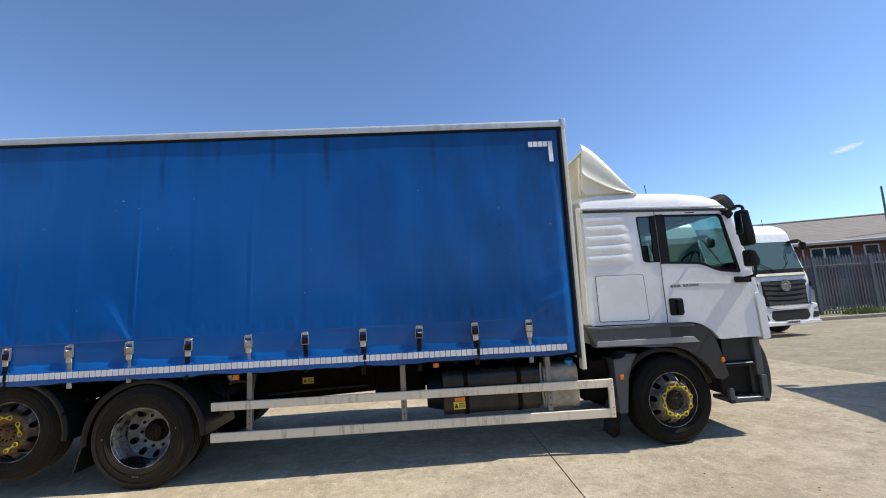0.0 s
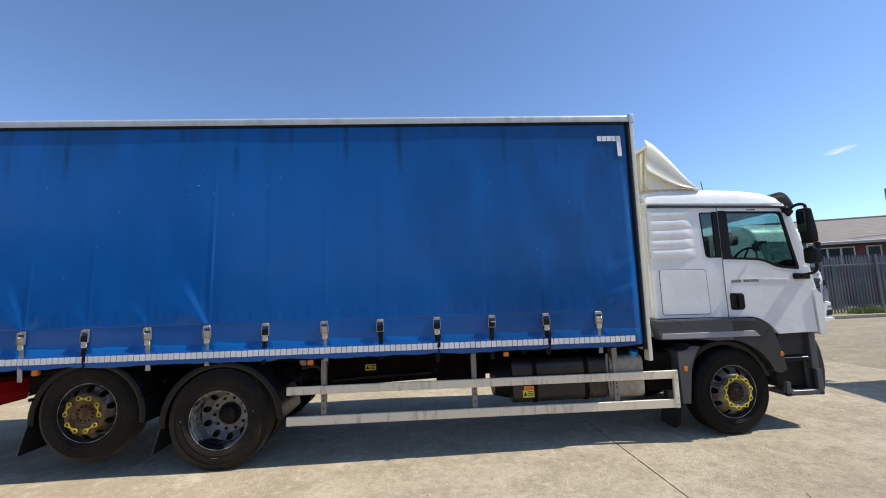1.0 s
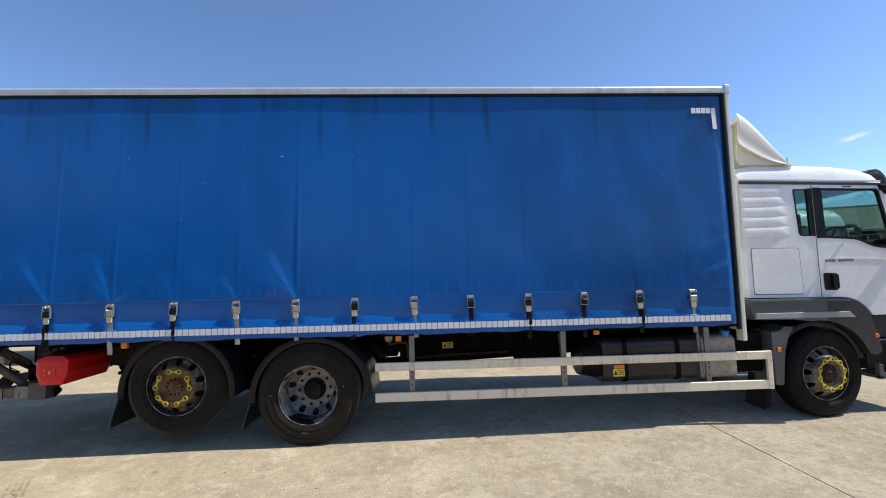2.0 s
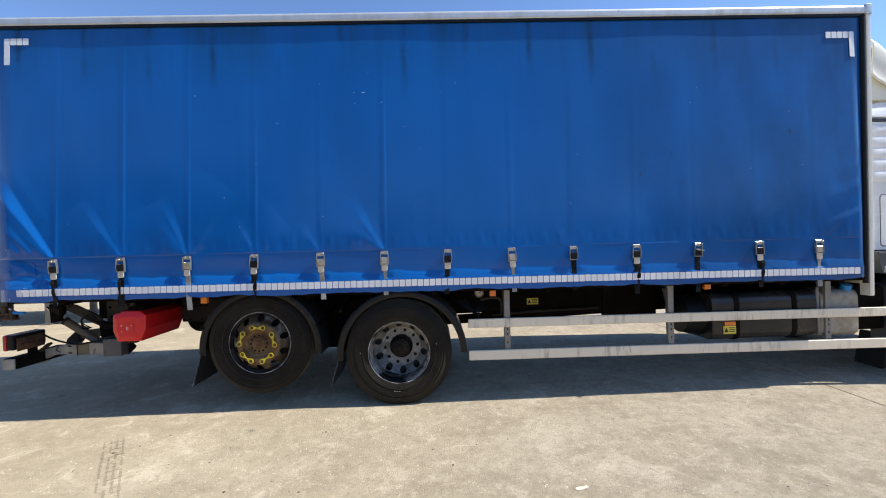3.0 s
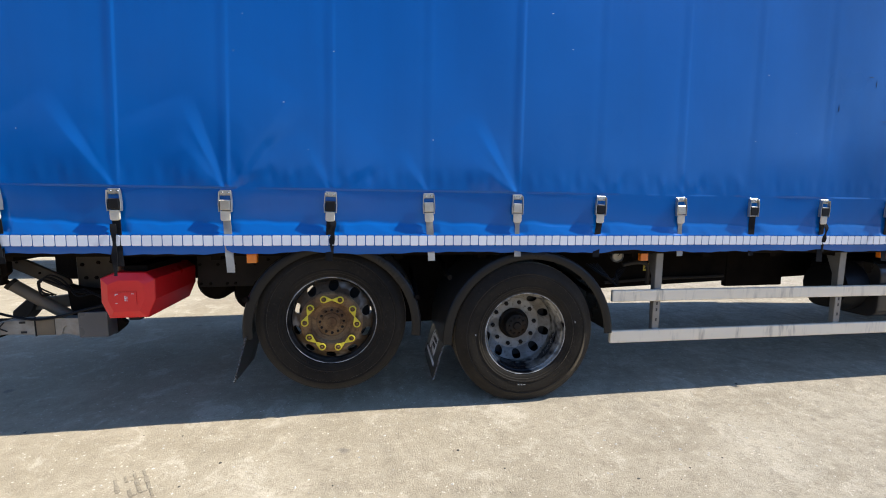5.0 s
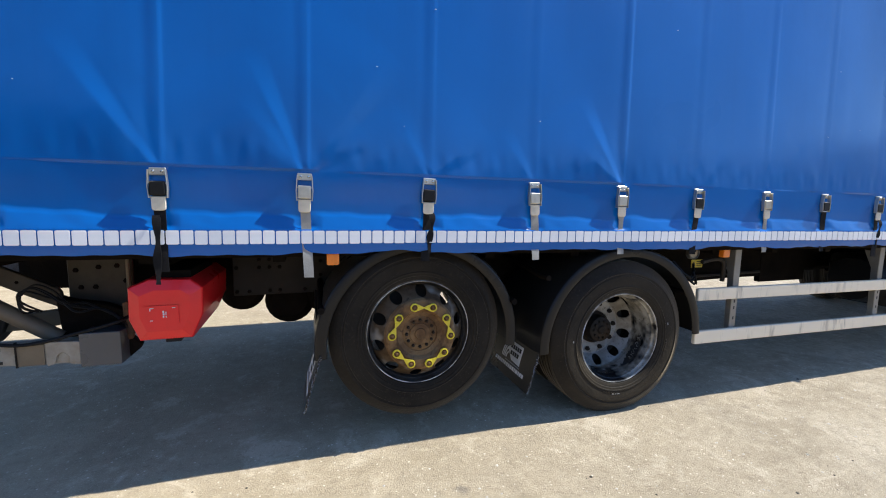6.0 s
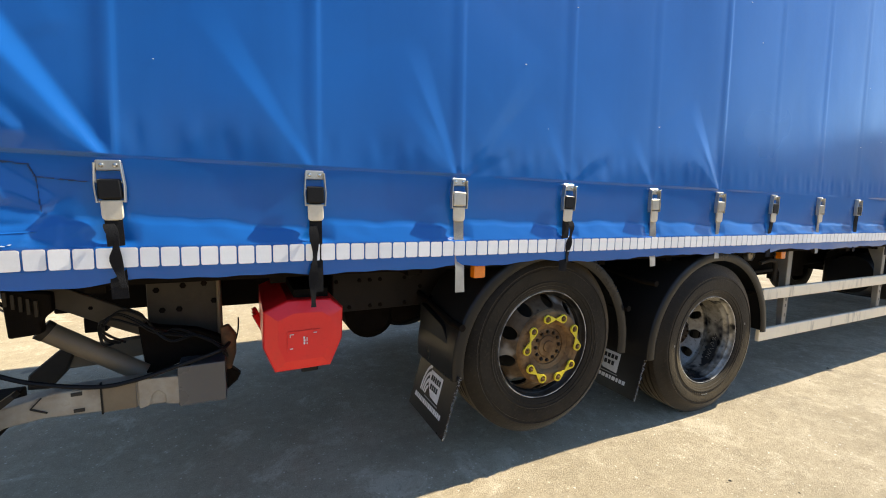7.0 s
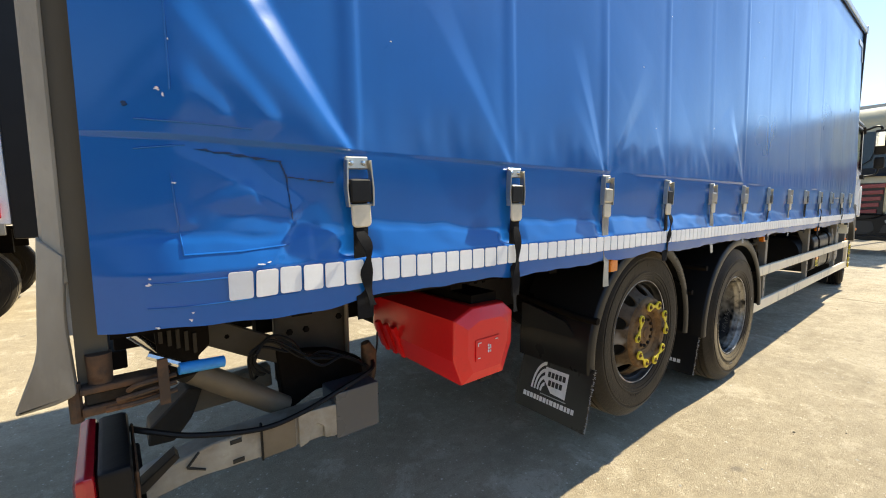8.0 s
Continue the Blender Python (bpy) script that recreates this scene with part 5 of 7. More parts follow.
part("knuckle", tube([(-6.0, 5.30, 0.835), (-5.985, 5.30, 0.79), (-5.985, 5.30, 0.70), (-5.995, 5.30, 0.625)], [0.020, 0.034, 0.030, 0.018], 12), RUST, lorry)
part("thin_cable", tube(curve_pts([(-5.94, 5.30, 0.87), (-5.945, 5.30, 0.80), (-5.965, 5.30, 0.73)], 5), 0.004, 6), BLACK, lorry)
rc = random.Random(17)
for k in range(4):
    o = lambda a: rc.uniform(-a, a)
    q = (-0.022, -0.004, 0.006, 0.024)[k] + o(0.004)
    pts = curve_pts([(-6.415 + q, 5.32, 0.800), (-6.452 + 0.5 * q, 5.28 + o(0.01), 0.830 + q), (-6.464 + 0.4 * q, 5.27 + o(0.01), 0.880 + o(0.01)), (-6.440 + q, 5.27, 0.926 + 0.6 * q), (-6.398 + q, 5.27, 0.938 + 0.8 * q),
                     (-6.331 + q + o(0.02), 5.28, 0.900 + 0.8 * q), (-6.278 + q, 5.28 + o(0.02), 0.850 - 0.8 * q + o(0.012)), (-6.200 + o(0.02), 5.28 + o(0.02), 0.822 + q), (-6.085 + q, 5.28 + o(0.02), 0.790 - 0.6 * q + o(0.01)), (-6.0 + 0.3 * q, 5.27 + o(0.01), 0.725), (-5.985, 5.30, 0.650)], 6)
    part("cable", tube(pts, rc.choice((0.004, 0.005, 0.006)), 6), BLACK, lorry)
part("rust_patch", box(-6.462, -6.345, 5.2055, 5.2095, 0.540, 0.650), RAM, arm)
part("cable_tie", box(-6.466, -6.460, 5.200, 5.215, 0.535, 0.67), BLACK, arm)
part("lamp_cable", tube(curve_pts([(-6.825, 5.22, 0.778), (-6.78, 5.20, 0.760), (-6.666, 5.20, 0.705), (-6.473, 5.19, 0.660), (-6.335, 5.19, 0.668), (-6.185, 5.20, 0.702), (-6.023, 5.22, 0.742), (-5.98, 5.28, 0.76)], 7), 0.0095, 8), BLACK, lorry)
latch = part("curtain_latch", box(-6.90, -6.745, 4.855, 4.90, 0.985, 1.005, 0.003, 1), RUST, lorry, "rusty ratchet at the curtain's foot")
part("plate", box(-6.90, -6.74, 4.85, 4.905, 1.035, 1.05, 0.003, 1), RUST, latch)
part("gear_case", box(-6.895, -6.75, 4.862, 4.898, 1.0055, 1.0345, 0.004, 1), HUBDARK, latch)
part("drum", tube([(-6.865, 4.878, 1.04), (-6.865, 4.878, 1.115)], [0.022, 0.024], 14), RUST, latch)
part("pin", tube([(-6.91, 4.872, 0.975), (-6.91, 4.872, 1.06)], 0.012, 10), RUST, latch)
for k in range(3):
    part("pawl", tube(curve_pts([(-6.86 + 0.02 * k, 4.845, 0.995 + 0.016 * k), (-6.80, 4.832, 1.0 + 0.02 * k), (-6.73, 4.83, 1.01 + 0.018 * k)], 4), 0.006, 6), RUST, latch)
part("latch_post", box(-6.765, -6.745, 4.82, 4.84, 0.985, 1.09), RUST, latch)
part("latch_handle", tube([(-6.725, 4.82, 1.06), (-6.63, 4.83, 1.052)], 0.014, 12), BLUETUBE, lorry, "bright blue handle sleeve")
part("latch_rod", tube([(-6.78, 4.84, 1.10), (-6.70, 4.83, 1.055)], 0.009, 8), CHROME, lorry)
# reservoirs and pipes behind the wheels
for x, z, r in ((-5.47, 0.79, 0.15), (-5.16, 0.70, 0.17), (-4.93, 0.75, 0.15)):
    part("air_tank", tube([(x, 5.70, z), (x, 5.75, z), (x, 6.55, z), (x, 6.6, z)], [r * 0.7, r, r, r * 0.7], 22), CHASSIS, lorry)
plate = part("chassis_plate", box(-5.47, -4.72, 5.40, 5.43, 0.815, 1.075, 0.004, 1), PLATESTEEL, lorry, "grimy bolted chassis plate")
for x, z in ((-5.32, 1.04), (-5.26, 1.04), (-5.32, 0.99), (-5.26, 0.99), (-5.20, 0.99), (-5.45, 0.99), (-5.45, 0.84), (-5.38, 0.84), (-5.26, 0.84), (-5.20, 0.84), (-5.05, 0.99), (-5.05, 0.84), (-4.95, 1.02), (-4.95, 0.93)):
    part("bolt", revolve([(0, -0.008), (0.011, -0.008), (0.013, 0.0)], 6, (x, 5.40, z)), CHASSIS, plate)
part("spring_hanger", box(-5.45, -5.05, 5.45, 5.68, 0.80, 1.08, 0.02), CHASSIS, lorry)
part("hose", tube(curve_pts([(-2.20, 4.99, 0.985), (-2.08, 4.98, 1.005), (-1.995, 4.98, 0.975), (-1.985, 4.99, 0.83)], 6), 0.016, 10), SUBCHAN, lorry)
for k in range(4):
    part("air_hose", tube(curve_pts([(-2.45 + 0.03 * k, 5.1, 0.98), (-2.34 + 0.04 * k, 5.02, 0.90 - 0.03 * k), (-2.22, 5.04, 0.86 + 0.02 * k), (-2.05, 5.2, 0.93)], 6), 0.010, 6), BLACK, lorry)
GAUGE_AT = (-2.204, 5.058, 1.046)
gauge = part("gauge", revolve([(0.040, -0.002), (0.045, -0.006), (0.050, -0.002), (0.051, 0.03), (0, 0.03)], 28, GAUGE_AT), GALV, lorry, "round pale gauge")
part("dial", revolve([(0, 0.004), (0.041, 0.004), (0.041, 0.012)], 28, GAUGE_AT), PLATE, gauge)
part("needle", beam((GAUGE_AT[0], GAUGE_AT[1] + 0.001, GAUGE_AT[2]), (GAUGE_AT[0] + 0.02, GAUGE_AT[1] + 0.001, GAUGE_AT[2] + 0.022), 0.003, 0.004), INK, gauge)

# ---- scuffs, tears and scratches on the curtain ----
rsc = random.Random(21)


def seam(pts, wide=0.0045, proud=0.0014):
    """A welded seam: a thin raised ribbon that follows the tarpaulin."""
    b = bmesh.new()
    rows = []
    for (x0, z0), (x1, z1) in zip(pts, pts[1:]):
        L = math.hypot(x1 - x0, z1 - z0)
        n = max(2, int(L / 0.012))
        px, pz = -(z1 - z0) / L * wide / 2, (x1 - x0) / L * wide / 2
        for k in range(n + 1):
            x, z = x0 + (x1 - x0) * k / n, z0 + (z1 - z0) * k / n
            ring = []
            for q, out in ((-1, -0.002), (-0.6, proud), (0.6, proud), (1, -0.002)):
                a, c = x + q * px, z + q * pz
                ring.append(b.verts.new((a, PLANE - bulge_at(a, c) - 0.0006 - out, c)))
            rows.append(ring)
    for p, q in zip(rows, rows[1:]):
        for k in range(3):
            b.faces.new((p[k], p[k + 1], q[k + 1], q[k]))
    return tip(part("weld_seam", b, PVC, curtain, angle=80))


for pts in (((-6.786, 1.559), (-6.71, 1.557), (-6.566, 1.557)), ((-6.729, 1.450), (-6.722, 1.351), (-6.717, 1.275)), ((-6.717, 1.275), (-6.602, 1.276), (-6.488, 1.285)),
            ((-6.791, 1.217), (-6.631, 1.218)), ((-6.788, 1.164), (-6.473, 1.160)), ((-6.725, 1.97), (-6.722, 1.62)), ((-6.79, 1.50), (-6.70, 1.512))):
    seam(pts)


def fleck(x, z, w, h, mat_, name):
    """A small ragged mark on the tarpaulin."""
    n = 11
    pts = [(w * (0.20 + 0.80 * rsc.random()) * math.cos(2 * math.pi * k / n) / 2, h * (0.20 + 0.80 * rsc.random()) * math.sin(2 * math.pi * k / n) / 2) for k in range(n)]
    o = part(name, prism(pts, -0.0006, 0.0006), mat_, curtain)
    stick(None, x, z, name, curtain, lift=0.002, first=o)


for x, z, w, h in ((-6.745, 1.62, 0.016, 0.012), (-6.735, 1.608, 0.008, 0.014), (-6.725, 1.43, 0.014, 0.006), (-6.565, 1.243, 0.030, 0.006), (-6.545, 1.246, 0.014, 0.008),
                   (-6.783, 1.215, 0.014, 0.010), (-6.78, 1.228, 0.008, 0.006), (-6.712, 1.132, 0.012, 0.010), (-6.708, 1.148, 0.008, 0.007), (-6.772, 1.092 + 0.03, 0.018, 0.008),
                   (-3.325, 3.063, 0.045, 0.006), (-3.42, 3.064, 0.012, 0.006), (-2.56, 3.06, 0.010, 0.010), (-6.72, 1.72, 0.006, 0.008)):
    fleck(x, z, w, h, WHITEINK, "scuff")
for k in range(26):
    fleck(rsc.uniform(-6.2, 1.5), rsc.uniform(1.7, 3.3), rsc.uniform(0.005, 0.022), rsc.uniform(0.003, 0.006), WHITEINK, "scuff")
for x, z, w, h in ((-0.35, 2.45, 0.05, 0.010), (-0.30, 2.40, 0.012, 0.06), (-0.62, 2.20, 0.015, 0.07), (-0.2, 2.12, 0.09, 0.008), (0.9, 2.6, 0.03, 0.05), (-6.80, 1.587, 0.020, 0.012)):
    fleck(x, z, w, h, SCUFF, "scratch")
for x0, z0, x1, z1 in ((-6.68, 1.505, -6.50, 1.487), (-6.50, 1.487, -6.485, 1.452), (-6.485, 1.452, -6.36, 1.440), (-6.485, 1.452, -6.475, 1.345)):
    n = 5
    for k in range(n):
        xa, za = x0 + (x1 - x0) * (k + 0.5) / n, z0 + (z1 - z0) * (k + 0.5) / n
        fleck(xa, za, abs(x1 - x0) / n * 1.7 + 0.002, abs(z1 - z0) / n * 1.7 + 0.0022, SCUFF, "tear")


# ---- cab ----
CY, CFAR = 5.03, 7.19
door_out = [(2.872, 2.665), (3.745, 2.635), (3.80, 2.56), (3.90, 1.90), (3.955, 1.40), (3.965, 1.10), (3.47, 1.095), (3.40, 1.19), (3.30, 1.27), (3.18, 1.315), (2.872, 1.325)]
door_hole = [(2.935, 2.62), (3.70, 2.595), (3.845, 1.86), (3.55, 1.895), (3.38, 1.99), (2.935, 2.02)]
side_out = [(1.97, 2.69), (2.862, 2.668), (2.862, 1.325), (1.95, 1.345)]
side_hole = [(2.63, 2.615), (2.862 - 0.03, 2.61), (2.862 - 0.03, 2.045), (2.66, 2.05)]
cab = part("cab", sheet(side_out, [rounded(side_hole, [0.03, 0.01, 0.01, 0.05], 4)], CY, CY + 0.05), WHITE, lorry, "white lorry cab")
door = part("cab_door", sheet(rounded(door_out, [0.01, 0.03, 0.05, 0.2, 0.1, 0.01, 0.01, 0.05, 0.08, 0.08, 0.01], 3), [rounded(door_hole, [0.02, 0.05, 0.04, 0.1, 0.1, 0.02], 4)], CY - 0.004, CY + 0.05), WHITE, lorry, "white cab door")
part("pillar_trim", box(2.798, 2.8615, CY - 0.0065, CY + 0.002, 2.045, 2.618, 0.002, 1), BLACK, cab)
part("pillar_trim", box(2.872, 2.965, CY - 0.0105, CY - 0.003, 2.02, 2.625, 0.002, 1), BLACK, door)
part("door_gap", box(2.8625, 2.8715, CY + 0.004, CY + 0.05, 1.325, 2.66), INK, door)
# black window surrounds and panes
hole = rounded(door_hole, [0.02, 0.05, 0.04, 0.1, 0.1, 0.02], 4)
inner = rounded([(2.985, 2.595), (3.675, 2.572), (3.805, 1.895), (3.56, 1.925), (3.385, 2.02), (2.985, 2.045)], [0.02, 0.05, 0.04, 0.1, 0.1, 0.02], 4)
part("window_seal", sheet(hole, [inner], CY - 0.007, CY + 0.02), BLACK, door)
pane = part("window", prism(inner, CY + 0.006, CY + 0.010), GLASS, door, "greenish side window")
qh = rounded(side_hole, [0.03, 0.01, 0.01, 0.05], 4)
qi = rounded([(2.648, 2.60), (2.80, 2.597), (2.80, 2.06), (2.675, 2.065)], [0.025, 0.005, 0.005, 0.04], 4)
part("window_seal", sheet(qh, [qi], CY - 0.003, CY + 0.02), BLACK, cab)
qpane = part("window", prism(qi, CY + 0.006, CY + 0.010), GLASS, cab)
for o in (pane, qpane):
    o.visible_shadow = False
# far side of the cab, with the same windows
far = sheet([(1.97, 2.69), (3.745, 2.635), (3.90, 1.90), (3.965, 1.10), (1.95, 1.10)], [inner, qi], CFAR - 0.05, CFAR)
part("cab_side", far, WHITE, lorry)
part("cab_back", box(1.965, 2.01, CY + 0.05, CFAR - 0.05, 1.12, 2.69), WHITE, lorry)
part("cab_floor", box(1.97, 3.95, CY + 0.05, CFAR - 0.05, 1.12, 1.30), SEAT, lorry)
# roof: a rounded shell lofted along the cab
rs = bmesh.new()
secs = []
for x, top, inset in ((1.975, 2.86, 0.0), (2.02, 2.915, 0.0), (2.2, 2.945, 0.0), (2.7, 2.945, 0.0), (3.2, 2.92, 0.0), (3.55, 2.875, 0.005), (3.72, 2.82, 0.015), (3.80, 2.745, 0.03), (3.83, 2.66, 0.04)):
    base = 2.70 - 0.037 * (x - 1.97)
    half = rounded([(CY + inset, base), (CY + 0.015 + inset, base + 0.10 * (top - 2.6) / 0.3), (CY + 0.07 + inset, top - 0.02), (CY + 0.35, top + 0.012)], [0, 0.05, 0.06, 0], 4)
    loop = half + [(CY + CFAR - y, z) for y, z in half[::-1]]
    secs.append([rs.verts.new((x, y, z)) for y, z in loop])
for a, b in zip(secs, secs[1:]):
    for k in range(len(a) - 1):
        rs.faces.new((a[k], a[k + 1], b[k + 1], b[k]))
rs.faces.new(secs[0])
rs.faces.new(secs[-1][::-1])
part("cab_roof", rs, WHITE, lorry, "white rounded cab roof")
part("gutter", beam((1.985, CY - 0.004, 2.708), (3.76, CY - 0.004, 2.646), 0.03, 0.028), DGREY, lorry, "dark rain gutter")
part("gutter_trim", beam((1.985, CY - 0.002, 2.745), (3.74, CY + 0.003, 2.690), 0.02, 0.016), WHITE, lorry)
# louvre ribs and locker panel
lv = bmesh.new()
nx, nz = 20, 80
grid = []
for r in range(nz + 1):
    z = 2.660 - 0.605 * r / nz
    row = []
    for k in range(nx + 1):
        edge = 2.525 + 0.035 * r / nz
        x = 1.978 - 0.012 * r / nz + (edge - 1.978) * k / nx
        fade = min(1, 12 * k / nx + 0.35, 5 * (1 - k / nx))
        f = (5 * r / nz) % 1.0 if r < nz else 0.0
        s = 1 - abs(2 * f - 1) ** 2.6
        row.append(lv.verts.new((x, CY - 0.002 - 0.013 * s * (3 * fade ** 2 - 2 * fade ** 3), z)))
    grid.append(row)
for p, q in zip(grid, grid[1:]):
    for k in range(nx):
        lv.faces.new((p[k], p[k + 1], q[k + 1], q[k]))
part("ribbed_panel", lv, WHITE, cab, angle=80)
part("locker_door", prism(rounded([(2.055, 1.385), (2.648, 1.372), (2.635, 1.905), (2.06, 1.918)], 0.03, 4), CY - 0.006, CY + 0.002, bev=0.004, seg=2), WHITE, cab)
part("locker_gap", sheet(rounded([(2.048, 1.378), (2.655, 1.365), (2.642, 1.912), (2.053, 1.925)], 0.034, 4), [rounded([(2.055, 1.385), (2.648, 1.372), (2.635, 1.905), (2.06, 1.918)], 0.03, 4)], CY - 0.0015, CY + 0.002), DGREY, cab)
part("swage", prism([(2.99, 1.775), (3.74, 1.742), (3.74, 1.75), (2.99, 1.784)], CY - 0.010, CY - 0.003), WHITE, door)
x = 2.95
for w in (0.035, 0.035, 0.04, 0.0, 0.03, 0.03, 0.012, 0.03, 0.03, 0.03):
    if w:
        part("badge", box(x, x + w, CY - 0.007, CY - 0.003, 1.733, 1.763), GALV, door)
    x += (w or 0.02) + 0.006
part("handle_recess", prism(rounded([(2.905, 1.405), (3.075, 1.40), (3.08, 1.60), (2.905, 1.61)], 0.03, 3), CY - 0.012, CY - 0.003, bev=0.004), BLACK, door, "black door handle")
part("handle", prism(rounded([(2.99, 1.42), (3.065, 1.42), (3.065, 1.59), (2.99, 1.59)], 0.02, 3), CY - 0.04, CY - 0.012, bev=0.008), BLACK, door)
part("vent_mark", box(3.25, 3.36, CY - 0.007, CY - 0.004, 2.622, 2.634), INK, door)
# front face and screen
part("windscreen_frame", box(3.90, 4.08, CY + 0.12, CFAR - 0.12, 1.10, 1.92, 0.05), WHITE, lorry)
ws = bmesh.new()
prism([(3.795, 2.63), (3.80, 2.63), (3.985, 1.92), (3.98, 1.92)], CY + 0.12, CFAR - 0.12, bm=ws)
screen = part("windscreen", ws, GLASS, lorry)
screen.visible_shadow = False
for y in (CY + 0.02, CFAR - 0.12):
    part("screen_pillar", prism([(3.76, 2.66), (3.83, 2.66), (4.02, 1.9), (3.90, 1.9)], y, y + 0.10, bev=0.02), WHITE, lorry)
part("corner_panel", prism(rounded([(3.90, 1.92), (4.0, 1.90), (4.06, 1.55), (4.06, 1.08), (3.975, 1.08), (3.965, 1.4)], [0, 0.03, 0.05, 0.02, 0, 0], 3), CY + 0.01, CY + 0.20, bev=0.02), WHITE, lorry)
part("air_deflector", prism(rounded([(3.97, 1.60), (4.0, 1.62), (4.075, 1.55), (4.075, 1.07), (3.985, 1.06)], 0.02, 3), CY - 0.02, CY + 0.012, bev=0.006), WHITE, lorry, "white corner air deflector")
vis = curve_pts([(3.70, 2.83), (3.80, 2.868), (3.89, 2.868), (3.97, 2.80), (4.03, 2.672)], 6)
visor_in = curve_pts([(4.005, 2.662), (3.948, 2.785), (3.878, 2.845), (3.80, 2.848), (3.715, 2.812)], 6)
part("sun_visor", prism([tuple(p) for p in vis + visor_in], CY + 0.14, CFAR - 0.14, bev=0.004, seg=1), FAIRING, lorry, "dark tinted sun visor", angle=50)
part("aerial", tube([(3.10, 5.55, 2.94), (3.08, 5.55, 3.14)], 0.005, 6), BLACK, lorry)
# roof deflector: a curved cream sheet with side cheeks
dfl = bmesh.new()
prof = [(2.07, 3.48), (2.095, 3.53), (2.14, 3.51), (2.28, 3.37), (2.42, 3.20), (2.58, 3.01), (2.68, 2.92)]
rows = []
for k in range(17):
    s = k / 16
    y = CY + 0.05 + (CFAR - CY - 0.10) * s
    crown = 0.25 * (1 - abs(2 * s - 1) ** 4)
    rows.append([dfl.verts.new((x + 0.14 * crown * (z - 2.9) * 0.6, y, z + 0.05 * crown)) for x, z in prof])
for a, b in zip(rows, rows[1:]):
    for k in range(len(prof) - 1):
        dfl.faces.new((a[k], a[k + 1], b[k + 1], b[k]))
ext = bmesh.ops.extrude_face_region(dfl, geom=list(dfl.faces))["geom"]
bmesh.ops.translate(dfl, vec=(-0.02, 0, -0.02), verts=[e for e in ext if isinstance(e, bmesh.types.BMVert)])
deflector = part("roof_deflector", dfl, CREAM, lorry, "cream roof air deflector", angle=60)
wing = bmesh.new()
front = [Vector(p) for p in curve_pts([(2.078, 3.590), (2.17, 3.528), (2.275, 3.425), (2.41, 3.272), (2.545, 3.105), (2.65, 2.985), (2.725, 2.915)], 5)]
under = [Vector(p) for p in curve_pts([(2.036, 3.19), (2.09, 3.135), (2.19, 3.078), (2.32, 3.012), (2.46, 2.962), (2.60, 2.935), (2.70, 2.905)], 5)]
grid = []
for k, (a, c) in enumerate(zip(front, under)):
    u = k / (len(front) - 1)
    row = []
    for q in range(13):
        v = q / 12
        p = a.lerp(c, v)
        # bellied sheet, rolled back along its crest and curling out at the foot
        y = CY + 0.055 - 0.018 * math.sin(math.pi * min(1, v * 1.15)) * (1 - u) + 0.3 * max(0, 0.18 - v) ** 1.5 - 0.04 * (max(0, v - 0.6) / 0.4) ** 2 * (1 - 0.6 * u)
        row.append(wing.verts.new((p.x, y, p.y)))
    grid.append(row)
for p, q in zip(grid, grid[1:]):
    for k in range(12):
        wing.faces.new((p[k], p[k + 1], q[k + 1], q[k]))
bmesh.ops.recalc_face_normals(wing, faces=wing.faces)
wing = part("wing", wing, CREAM, deflector, angle=80)
thick = wing.modifiers.new("thick", "SOLIDIFY")
thick.thickness, thick.offset = 0.012, 0.0
part("cheek", prism(rounded([(2.03, 3.0), (2.07, 2.94), (2.68, 2.935), (2.45, 3.03), (2.25, 3.11), (2.05, 3.20)], 0.02, 3), CY + 0.062, CY + 0.085, bev=0.003), CREAM, deflector)
part("brace", tube([(2.06, CY + 0.2, 2.95), (2.10, CY + 0.2, 3.45)], 0.025, 10), CREAM, deflector)
# collar panels behind the cab
part("side_collar", prism(rounded([(1.86, 1.36), (1.955, 1.35), (1.975, 2.76), (1.915, 2.76)], 0.02, 3), CY + 0.0, CY + 0.05, bev=0.006), CREAM, lorry, "cream side collar panel")
part("collar_rib", prism([(1.905, 1.37), (1.917, 1.37), (1.952, 2.74), (1.940, 2.74)], CY - 0.010, CY + 0.001, bev=0.003, seg=1), CREAM, lorry)
# inside: dash, wheel, seats, curtain
inside = part("dashboard", prism(rounded([(3.55, 1.30), (3.95, 1.30), (3.93, 1.98), (3.75, 2.0), (3.60, 1.85)], 0.06, 3), CY + 0.08, CFAR - 0.08), SEAT, lorry)
sw = bmesh.new()
a0 = Vector((3.50, 5.50, 1.99))
ring = [a0 + Matrix.Rotation(radians(-62), 3, "Y") @ Vector((0.225 * math.cos(t), 0.225 * math.sin(t), 0)) for t in [2 * math.pi * k / 28 for k in range(29)]]
tube(ring, 0.016, 8, sw)
for k in (0, 10, 19):
    tube([a0, ring[k]], 0.014, 6, sw)
part("steering_wheel", sw, SEAT, lorry)
for y in (5.55, 6.65):
    part("cab_seat", box(2.75, 3.25, y - 0.25, y + 0.25, 1.3, 1.72, 0.08), SEAT, lorry)
    part("seat_back", prism(rounded([(2.62, 1.65), (2.82, 1.65), (2.74, 2.25), (2.60, 2.25)], 0.05, 3), y - 0.22, y + 0.22, bev=0.04), SEAT, lorry)
    part("headrest", box(2.585, 2.70, y - 0.13, y + 0.13, 2.26, 2.43, 0.04), SEAT, lorry)
part("bunk", box(2.03, 2.60, CY + 0.10, CFAR - 0.10, 1.32, 1.78, 0.05), SEAT, lorry)
